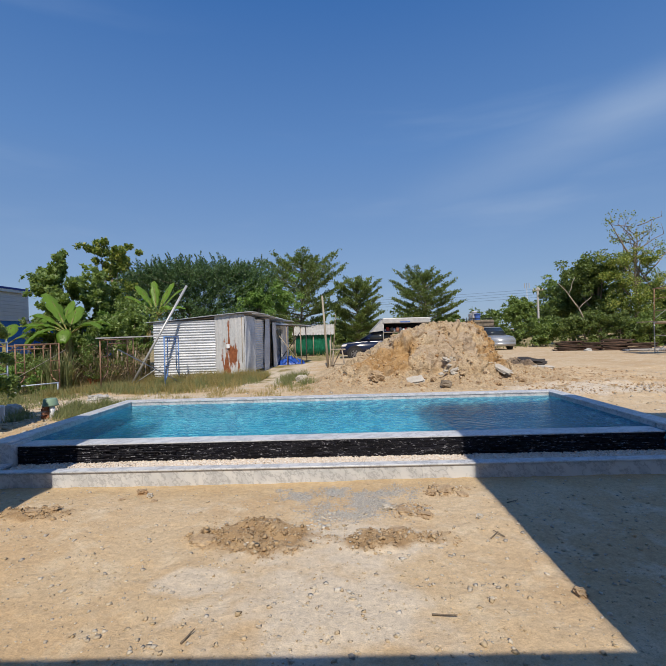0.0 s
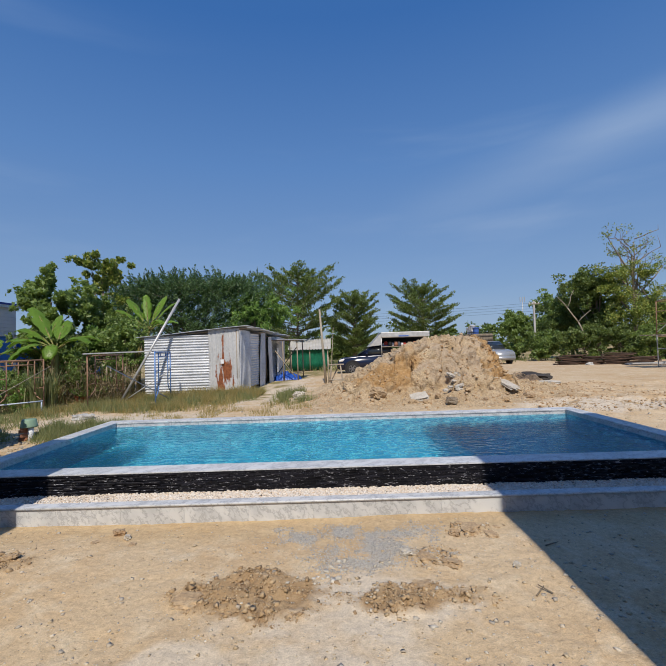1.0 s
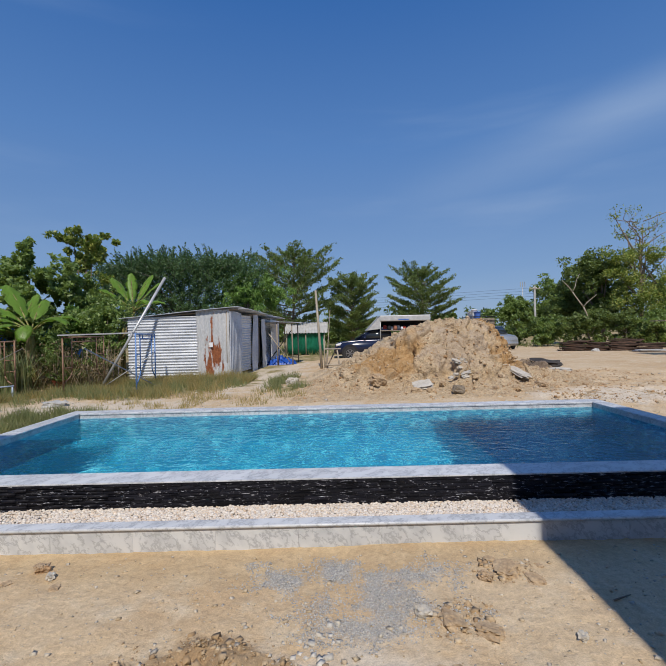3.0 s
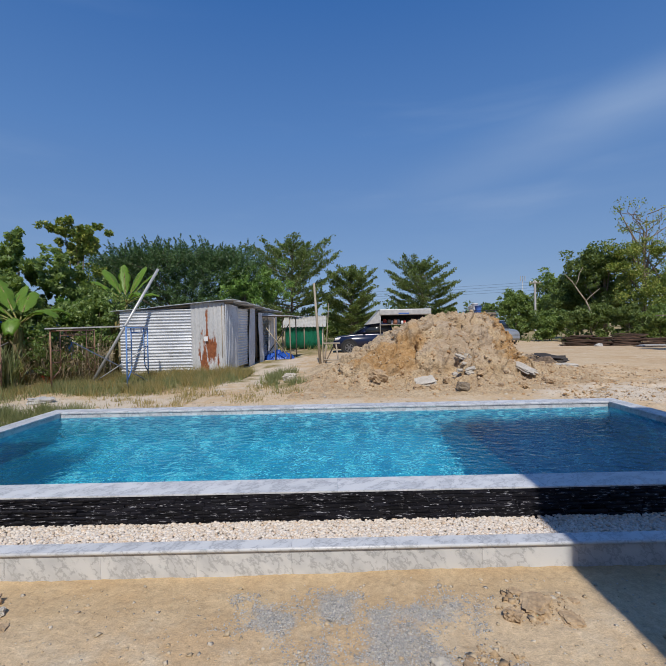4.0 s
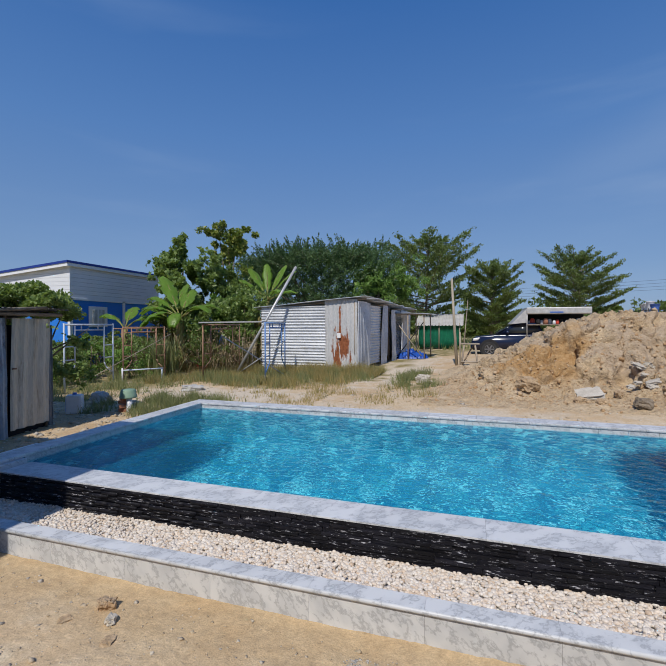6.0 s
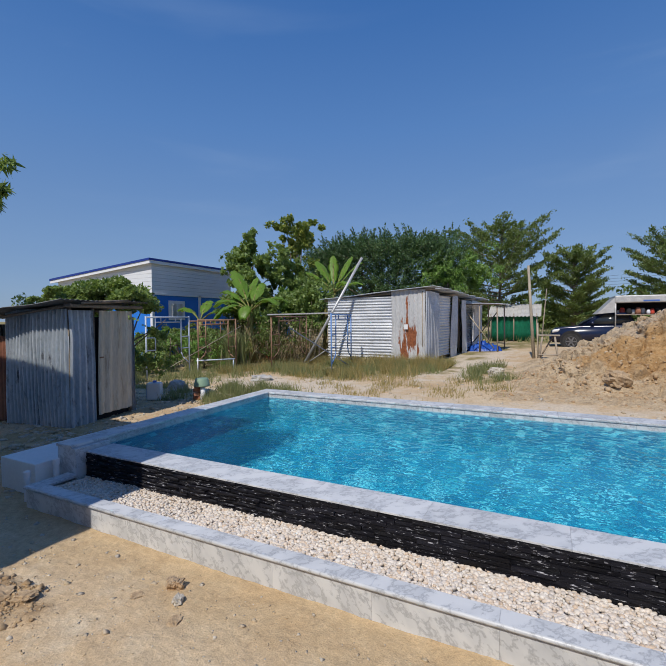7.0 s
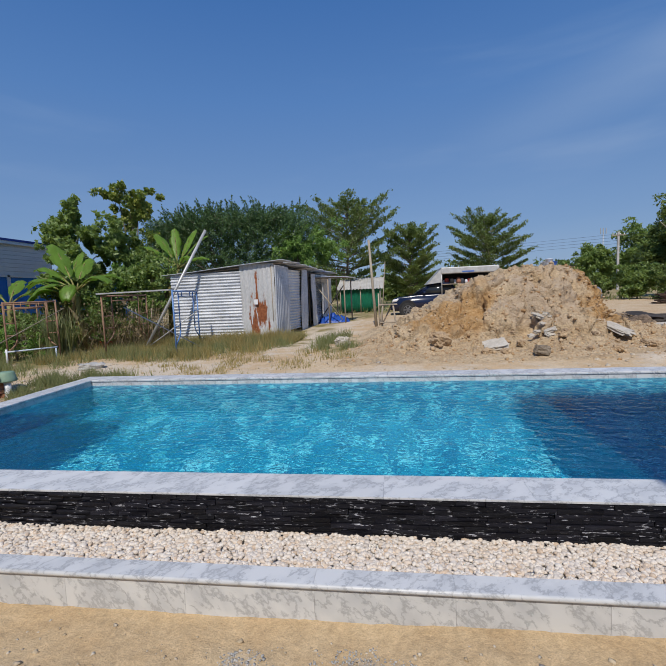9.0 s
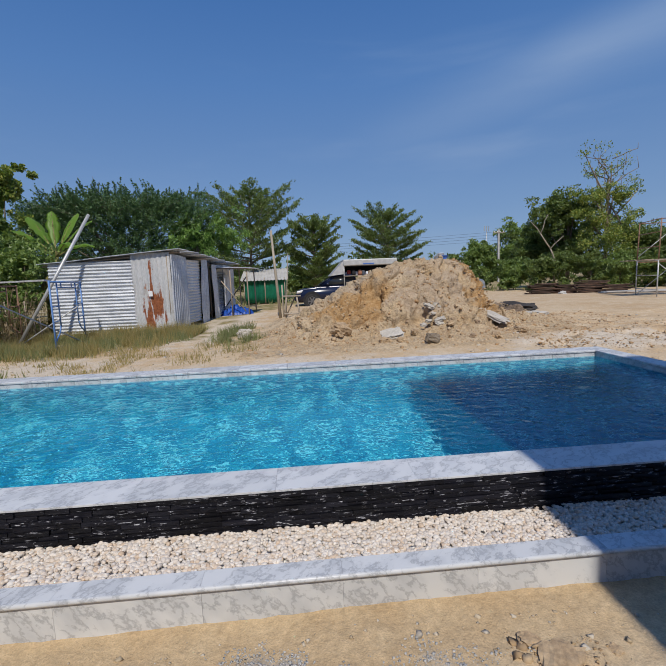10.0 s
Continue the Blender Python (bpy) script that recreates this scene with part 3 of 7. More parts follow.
def bar(name, p, q, r, mat, parent, label="", r2=None, seg=8):
    bm = bmesh.new()
    tube(bm, p, q, r, r2, seg)
    return part(name, bm, mat, parent, label, True)


def lathe(bm, profile, seg=20, at=(0, 0, 0)):
    """A turned solid from (radius, height) pairs."""
    loops = [[bm.verts.new((at[0] + r * math.cos(2 * math.pi * k / seg), at[1] + r * math.sin(2 * math.pi * k / seg), at[2] + h)) for k in range(seg)] for r, h in profile]
    for l0, l1 in zip(loops, loops[1:]):
        for k in range(seg):
            bm.faces.new((l0[k], l0[(k + 1) % seg], l1[(k + 1) % seg], l1[k]))
    bm.faces.new(loops[0][::-1])
    bm.faces.new(loops[-1])


def corrugated(bm, o, across, along, out, width, height, pitch=0.076, amp=0.009, thick=0.003, sag=0.0, rng=None, top_jag=0.0):
    """A wavy metal sheet: the waves follow each other along `across` and run along `along`."""
    o, across, along, out = Vector(o), Vector(across).normalized(), Vector(along).normalized(), Vector(out).normalized()
    n = max(6, int(round(width / pitch)) * 6)
    rows = 5
    grid = []
    for back in (0, 1):
        g = []
        for j in range(rows):
            v = j / (rows - 1)
            line = []
            for i in range(n + 1):
                u = i / n
                wave = amp * math.sin(2 * math.pi * u * width / pitch)
                dent = sag * (noise.noise(Vector((u * width * 1.3, v * height * 1.3, o.x + o.y * 3)))) if sag else 0
                hh = v * height
                if top_jag and j == rows - 1:
                    hh += top_jag * math.sin(u * width * 2.1 + o.x)
                line.append(bm.verts.new(o + across * (u * width) + along * hh + out * (wave + dent - back * thick)))
            g.append(line)
        grid.append(g)
    f, b = grid
    for j in range(rows - 1):
        for i in range(n):
            bm.faces.new((f[j][i], f[j][i + 1], f[j + 1][i + 1], f[j + 1][i]))
            bm.faces.new((b[j][i], b[j + 1][i], b[j + 1][i + 1], b[j][i + 1]))
    for i in range(n):
        bm.faces.new((f[0][i], b[0][i], b[0][i + 1], f[0][i + 1]))
        bm.faces.new((f[-1][i], f[-1][i + 1], b[-1][i + 1], b[-1][i]))
    for j in range(rows - 1):
        bm.faces.new((f[j][0], f[j + 1][0], b[j + 1][0], b[j][0]))
        bm.faces.new((f[j][n], b[j][n], b[j + 1][n], f[j + 1][n]))


def stones(rng, centres, sizes, flat=0.7, sub=1, rough=0.25):
    """Many small rounded stones as arrays."""
    bm = bmesh.new()
    bmesh.ops.create_icosphere(bm, subdivisions=sub, radius=1.0)
    v0 = np.array([v.co[:] for v in bm.verts])
    f0 = np.array([[v.index for v in f.verts] for f in bm.faces])
    bm.free()
    n = len(centres)
    ang = rng.uniform(0, 2 * np.pi, n)
    tilt = rng.uniform(-0.5, 0.5, n)
    sc = np.stack([sizes * rng.uniform(0.75, 1.3, n), sizes * rng.uniform(0.65, 1.05, n), sizes * flat * rng.uniform(0.7, 1.2, n)], 1)
    lump = 1 + rough * rng.uniform(-1, 1, (n, len(v0), 1))
    v = v0[None] * lump * sc[:, None]
    ct, st = np.cos(tilt)[:, None], np.sin(tilt)[:, None]
    y, z = v[..., 1] * ct - v[..., 2] * st, v[..., 1] * st + v[..., 2] * ct
    ca, sa = np.cos(ang)[:, None], np.sin(ang)[:, None]
    x, y = v[..., 0] * ca - y * sa, v[..., 0] * sa + y * ca
    out = np.stack([x, y, z], -1) + np.asarray(centres)[:, None]
    faces = f0[None] + (np.arange(n) * len(v0))[:, None, None]
    return out.reshape(-1, 3), faces.reshape(-1, 3)


def clods(rng, centres, sizes, flat=0.7, jag=0.38):
    """Many small angular crumbs: blocks with their corners knocked about."""
    n = len(centres)
    corner = np.array([(x, y, z) for x in (-1, 1) for y in (-1, 1) for z in (-1, 1)], float) * 0.72
    quads = np.array([(0, 1, 3, 2), (4, 6, 7, 5), (0, 4, 5, 1), (2, 3, 7, 6), (0, 2, 6, 4), (1, 5, 7, 3)])
    v = corner[None] + jag * rng.uniform(-1, 1, (n, 8, 3))
    axis_ = rng.normal(size=(n, 3))
    axis_ /= np.linalg.norm(axis_, axis=1, keepdims=True)
    a = rng.uniform(0, 2 * np.pi, n)[:, None, None]
    k = axis_[:, None]
    v = v * np.cos(a) + np.cross(np.broadcast_to(k, v.shape), v) * np.sin(a) + k * (v * k).sum(-1, keepdims=True) * (1 - np.cos(a))
    v = v * np.array([1, 1, flat]) * np.asarray(sizes)[:, None, None] + np.asarray(centres)[:, None]
    return v.reshape(-1, 3), (quads[None] + (np.arange(n) * 8)[:, None, None]).reshape(-1, 4)


def smooth01(a, b, x):
    t = np.clip((np.asarray(x, float) - a) / (b - a), 0, 1)
    return t * t * (3 - 2 * t)


def value_noise(x, y, seed=0):
    """Smooth noise on arrays, 0 to 1."""
    x, y = np.asarray(x, float), np.asarray(y, float)
    xi, yi = np.floor(x), np.floor(y)

    def h(a, b):
        s = np.sin(a * 127.1 + b * 311.7 + seed * 74.7) * 43758.5453
        return s - np.floor(s)

    fx, fy = x - xi, y - yi
    fx, fy = fx * fx * (3 - 2 * fx), fy * fy * (3 - 2 * fy)
    return (h(xi, yi) * (1 - fx) + h(xi + 1, yi) * fx) * (1 - fy) + (h(xi, yi + 1) * (1 - fx) + h(xi + 1, yi + 1) * fx) * fy


def fractal(x, y, seed=0, octaves=4):
    s, a, t = 0.0, 1.0, 0.0
    for k in range(octaves):
        s = s + a * value_noise(x * 2 ** k, y * 2 ** k, seed + k)
        t += a
        a *= 0.5
    return s / t


# ---- the ground ----
POOL = dict(x0=0.0, x1=7.97, y0=0.0, y1=3.0, top=0.42, lip=0.35, water=0.343, floor=-0.85)


def blob(x, y, cx, cy, rx, ry, seed, edge=0.35):
    """A patch with a ragged rim, 1 inside and 0 outside."""
    d = np.hypot((x - cx) / rx, (y - cy) / ry) + 1.5 * (fractal(x * 2.6 + seed, y * 2.6, seed) - 0.5) + 0.7 * (fractal(x * 11, y * 11, seed + 3) - 0.5)
    return 1 - smooth01(1 - edge, 1 + edge, d)


def soil_masks(x, y):
    front = (y < 0.2)
    clay = np.maximum.reduce([blob(x, y, 3.30, -1.72, 0.50, 0.24, 3), blob(x, y, 4.50, -1.83, 0.42, 0.16, 5), blob(x, y, 1.17, -1.22, 0.30, 0.16, 6), 0.45 * blob(x, y, 4.62, -1.35, 0.18, 0.16, 8), 0.35 * blob(x, y, 5.08, -0.86, 0.26, 0.18, 9)])
    gravel = (0.25 + 0.75 * smooth01(0.36, 0.56, fractal(x * 5, y * 5, 14))) * np.maximum(blob(x, y, 3.95, -0.84, 0.75, 0.17, 12, 0.5), 0.75 * blob(x, y, 4.1, -1.25, 0.5, 0.3, 13, 0.6))
    sand = smooth01(-1.15, -0.62, y + 0.5 * (fractal(x * 1.3, y * 1.3, 15) - 0.5)) * (y < 0.5)
    pale = np.maximum.reduce([blob(x, y, 3.9, -2.6, 0.7, 0.42, 17, 0.6), blob(x, y, 4.0, -1.9, 0.55, 0.4, 18, 0.6), 0.8 * blob(x, y, 3.0, -2.35, 0.3, 0.15, 19), 0.9 * blob(x, y, 10.5, 5.6, 2.0, 0.8, 20, 0.6), 0.8 * blob(x, y, 1.5, 14.0, 1.4, 6.0, 22, 0.5), 0.7 * blob(x, y, 2.0, 4.6, 5.0, 0.9, 23, 0.6), 0.8 * blob(x, y, -1.6, 6.0, 2.2, 1.0, 24, 0.6)])
    left = 1 - smooth01(-1.2, 0.4, x - 0.28 * (y - 6) + 1.6 * (fractal(x * 0.6, y * 0.6, 31) - 0.5))
    turf = left * smooth01(7.0, 8.4, y + 1.5 * (fractal(x * 0.9, y * 0.9, 33) - 0.5))
    turf = np.maximum(turf, (1 - smooth01(-4.4, -3.0, x + 0.8 * (fractal(x, y, 30) - 0.5))) * smooth01(3.6, 5.0, y))
    turf = np.maximum(turf, 0.8 * blob(x, y, -1.7, 4.4, 1.0, 0.9, 61))
    # no grass on this one: it only darkens the ground round the outhouse
    turf = np.maximum(turf, 0.6 * blob(x, y, -2.4, 1.0, 1.9, 1.5, 62, 0.5))
    turf = np.maximum(turf, 0.9 * blob(x, y, -0.8, 9.8, 3.0, 1.1, 34))
    turf = np.maximum(turf, 0.8 * blob(x, y, 2.6, 9.0, 0.5, 1.6, 36))
    turf = np.maximum(turf, smooth01(27, 31, y + 3 * (fractal(x * 0.2, y * 0.2, 35) - 0.5)))
    turf = np.maximum(turf, smooth01(-9, -12, x))
    turf = turf * (0.35 + 0.65 * smooth01(0.35, 0.6, fractal(x * 1.7, y * 1.7, 39)))
    return dict(clay=clay * front, gravel=gravel * front, sand=sand, pale=pale, turf=turf)


def ground_z(x, y):
    """The height of the earth."""
    x, y = np.asarray(x, float), np.asarray(y, float)
    z = 0.11 * smooth01(3.4, 6.5, y) * smooth01(-2.0, 5.5, x) + 0.10 * smooth01(9, 16, y) * smooth01(-3, 0, x)
    z = z + 0.035 * (fractal(x * 0.9, y * 0.9, 41) - 0.5) + 0.022 * (fractal(x * 5, y * 5, 43) - 0.5)
    near = (np.abs(x - 3.5) < 12) * (y < 14)
    z = z + near * (0.018 * (fractal(x * 16, y * 16, 47, 3) - 0.5) + 0.03 * smooth01(0.50, 0.66, fractal(x * 2.3, y * 2.3, 48)) * np.abs(fractal(x * 9, y * 9, 49, 4) - 0.5))
    k = soil_masks(x, y)
    z = z + k["clay"] * (0.008 + 0.13 * np.abs(fractal(x * 8, y * 8, 51, 4) - 0.5) + 0.07 * (fractal(x * 21, y * 21, 52, 2) - 0.5))
    z = z + k["gravel"] * 0.012 - 0.018 * smooth01(-1.3, -0.5, y) * (y < 0.2) * (1 - smooth01(3.6, 4.6, x))
    rough_right = smooth01(7.5, 9.5, x) * smooth01(3.5, 5, y) * (1 - smooth01(10, 15, y))
    z = z + rough_right * (0.16 * (fractal(x * 2.0, y * 2.0, 55) - 0.45) + 0.12 * (0.12 - np.abs(fractal(x * 4.5, y * 4.5, 57) - 0.5)))
    return z


def axis(fine0, fine1, step, mid0, mid1, mstep, far):
    lo = -np.geomspace(1, far, 14)[::-1] + mid0
    hi = np.geomspace(1, far, 14) + mid1
    return np.concatenate([lo, np.arange(mid0, fine0, mstep), np.arange(fine0, fine1, step), np.arange(fine1, mid1 + 0.01, mstep), hi])


def build_ground():
    xs = axis(-3.0, 13.4, 0.04, -16, 30, 0.4, 2400)
    ys = np.concatenate([axis(-5.6, -0.2, 0.026, -14, -0.2, 0.5, 2400)[:-15], axis(3.2, 11.0, 0.06, -0.1, 40, 0.35, 2400)[14:]])
    ys = np.unique(np.round(ys, 4))
    X, Y = np.meshgrid(xs, ys)
    Z = ground_z(X, Y)
    nx, ny = len(xs), len(ys)
    idx = np.arange(nx * ny).reshape(ny, nx)
    F = np.stack([idx[:-1, :-1], idx[:-1, 1:], idx[1:, 1:], idx[1:, :-1]], -1)
    cx, cy = 0.5 * (X[:-1, :-1] + X[1:, 1:]), 0.5 * (Y[:-1, :-1] + Y[1:, 1:])
    keep = ~((cx > -0.10) & (cx < 8.05) & (cy > -0.40) & (cy < 3.1))
    ob = arrays("ground", np.stack([X, Y, Z], -1).reshape(-1, 3), F[keep], "soil", None, "", True)
    tagged(ob, "dry sandy earth with clay clods, gravel and weeds", "ground", kind="structure")
    k = soil_masks(X, Y)
    for key, val in k.items():
        a = ob.data.attributes.new(key, "FLOAT", "POINT")
        a.data.foreach_set("value", val.astype(np.float32).ravel())
    return ob


build_ground()


# ---- the house behind the walk: its roof and wings throw the shade ----
def build_house():
    h = thing("building", "white rendered house with open veranda between two wings", "house", (3, -8, 0), absolute=True)
    box_part("wall", (5.48, 12.0, -9.0, -3.6, -0.1, 8.2), "plaster", h)
    box_part("wall", (-5.0, 0.81, -9.0, -1.5, -0.1, 4.38), "plaster", h)
    box_part("wall", (0.81, 5.48, -9.2, -9.0, -0.1, 2.85), "plaster", h)
    box_part("veranda_roof", (0.81, 5.48, -9.2, -5.37, 2.85, 3.0), "concrete", h)
    for x in (1.0, 5.2):
        box_part("column", (x, x + 0.15, -5.9, -5.75, 0.0, 2.85), "plaster", h, bevel=0.01)


build_house()


# ---- the pool ----
def slab(x0, x1, y0, y1, z0, z1, bev=0.006):
    bm = bmesh.new()
    box(bm, x0, x1, y0, y1, z0, z1, bev)
    return bm


def runs(a, b, step, rng, jitter=0.0):
    """Even pieces from a to b."""
    n = max(1, round((b - a) / step))
    cuts = [a + (b - a) * i / n + (rng.uniform(-jitter, jitter) if 0 < i < n else 0) for i in range(n + 1)]
    return list(zip(cuts, cuts[1:]))


def build_pool():
    rng = random.Random(3)
    p = thing("swimming_pool", "raised infinity pool with grey marble edges and blue water", "pool", (4, 1.5, -0.1), absolute=True, kind="structure")
    X0, X1, Y1, TOP, LIP, FLOOR = POOL["x0"], POOL["x1"], POOL["y1"], POOL["top"], POOL["lip"], POOL["floor"]
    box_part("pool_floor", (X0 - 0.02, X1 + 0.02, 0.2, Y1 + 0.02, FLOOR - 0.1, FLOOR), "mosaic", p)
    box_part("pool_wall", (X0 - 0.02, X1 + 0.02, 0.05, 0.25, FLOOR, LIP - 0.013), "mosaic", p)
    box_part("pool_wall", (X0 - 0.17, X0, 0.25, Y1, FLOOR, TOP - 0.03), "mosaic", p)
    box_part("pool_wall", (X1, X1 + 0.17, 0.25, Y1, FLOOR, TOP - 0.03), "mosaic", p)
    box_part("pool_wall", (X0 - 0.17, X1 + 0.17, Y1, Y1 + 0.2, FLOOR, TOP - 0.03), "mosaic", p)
    # waterline band of marble tiles on the three inner faces
    for a, b in runs(X0, X1, 0.3, rng):
        part("waterline_tile", slab(a + 0.001, b - 0.001, Y1 - 0.012, Y1 + 0.002, LIP - 0.045, TOP - 0.032, 0.002), "marble", p)
    for a, b in runs(0.26, Y1 - 0.014, 0.3, rng):
        part("waterline_tile", slab(X0 - 0.002, X0 + 0.012, a + 0.001, b - 0.001, LIP - 0.045, TOP - 0.032, 0.002), "marble", p)
        part("waterline_tile", slab(X1 - 0.012, X1 + 0.002, a + 0.001, b - 0.001, LIP - 0.045, TOP - 0.032, 0.002), "marble", p)
    # coping slabs: the low overflow lip, then the raised kerb round the other sides
    for a, b in runs(0.085, X1 - 0.085, 0.8, rng):
        part("overflow_slab", slab(a, b - 0.0004, -0.010, 0.268, LIP - 0.012, LIP, 0.0015), "marble", p)
    for a, b in runs(X0 - 0.2, X1 + 0.2, 0.6, rng):
        part("coping_slab", slab(a, b - 0.0004, Y1 - 0.022, Y1 + 0.235, TOP - 0.03, TOP, 0.009), "marble", p)
    for xa, xb in ((X0 - 0.2, X0 + 0.022), (X1 - 0.022, X1 + 0.2)):
        for a, b in runs(-0.11, Y1 - 0.024, 0.62, rng):
            part("coping_slab", slab(xa, xb, a, b - 0.0004, TOP - 0.03, TOP, 0.009), "marble", p)
        part("kerb_facing", slab(xa + 0.012, xb - 0.012 + (0.06 if xa < 1 else 0.0), -0.10, 0.24, -0.05, TOP - 0.031, 0.003), "marble", p)
    box_part("kerb_core", (X0 - 0.185, X0 - 0.171, 0.24, Y1 + 0.2, -0.1, TOP - 0.032), "concrete", p)
    box_part("kerb_core", (X1 + 0.171, X1 + 0.185, 0.24, Y1 + 0.2, -0.1, TOP - 0.032), "concrete", p)
    box_part("kerb_core", (X0 - 0.185, X1 + 0.185, Y1 + 0.2, Y1 + 0.215, -0.1, TOP - 0.032), "concrete", p)
    # catch basin: riser panels, capping with a rounded nose, bed
    x0, x1 = -0.03, X1 + 0.03
    for a, b in runs(x0, x1, 0.62, rng):
        part("riser_panel", slab(a, b - 0.0004, -0.462, -0.44, -0.10, 0.143, 0.002), "marble", p)
    for a, b in runs(x0 - 0.012, x1 + 0.012, 0.62, rng):
        part("rim_slab", slab(a, b - 0.0003, -0.466, -0.358, 0.144, 0.168, 0.0012), "marble", p)
    bm = bmesh.new()
    tube(bm, (x0 - 0.012, -0.466, 0.1555), (x1 + 0.012, -0.466, 0.1555), 0.0128, None, 12)
    part("rim_nose", bm, "marble", p, "rounded marble nosing", True)
    for xa, xb in ((x0 - 0.012, x0 + 0.13), (x1 - 0.13, x1 + 0.012)):
        part("rim_slab", slab(xa, xb, -0.356, -0.103, 0.143, 0.168, 0.004), "marble", p)
    part("riser_panel", slab(x0, x0 + 0.02, -0.438, -0.104, -0.1, 0.142, 0.002), "marble", p)
    part("riser_panel", slab(x1 - 0.02, x1, -0.438, -0.104, -0.1, 0.142, 0.002), "marble", p)
    box_part("basin_bed", (x0 + 0.02, x1 - 0.02, -0.438, 0.02, -0.1, 0.105), "plaster", p)
    box_part("tile_backing", (0.08, X1 - 0.08, 0.018, 0.05, 0.0, LIP - 0.014), "joint", p)
    # water
    bm = bmesh.new()
    bmesh.ops.create_grid(bm, x_segments=1, y_segments=1, size=0.5)
    bmesh.ops.transform(bm, matrix=Matrix.Translation(((X0 + X1) / 2, (Y1 + 0.02) / 2 + 0.12, LIP - 0.008)) @ Matrix.Diagonal((X1 - X0, Y1 - 0.28, 1, 1)), verts=bm.verts)
    w = part("water", bm, "water", None)
    w.visible_shadow = False
    tagged(w, "clear blue rippled pool water", "water", kind="structure")
    return p


pool = build_pool()


def pebble_bed():
    rng = np.random.default_rng(8)
    n = 16000
    x = rng.uniform(0.10, 7.87, n)
    y = rng.uniform(-0.352, 0.004, n)
    z = 0.106 + rng.uniform(0, 0.014, n) + 0.016 * fractal(x * 3, y * 3, 3)
    size = rng.uniform(0.0085, 0.0175, n)
    near = (x > 1.6) & (x < 5.4)
    C = np.stack([x, y, z], 1)
    v, f = stones(rng, C[near], size[near], 0.66, 2, 0.12)
    v2, f2 = stones(rng, C[~near], size[~near], 0.66, 1, 0.10)
    ob = arrays("pebbles", np.concatenate([v, v2]), np.concatenate([f, f2 + len(v)]), "pebble", None, "", True)
    tagged(ob, "cream and white river pebbles filling the basin", "pebbles", kind="stuff")


pebble_bed()


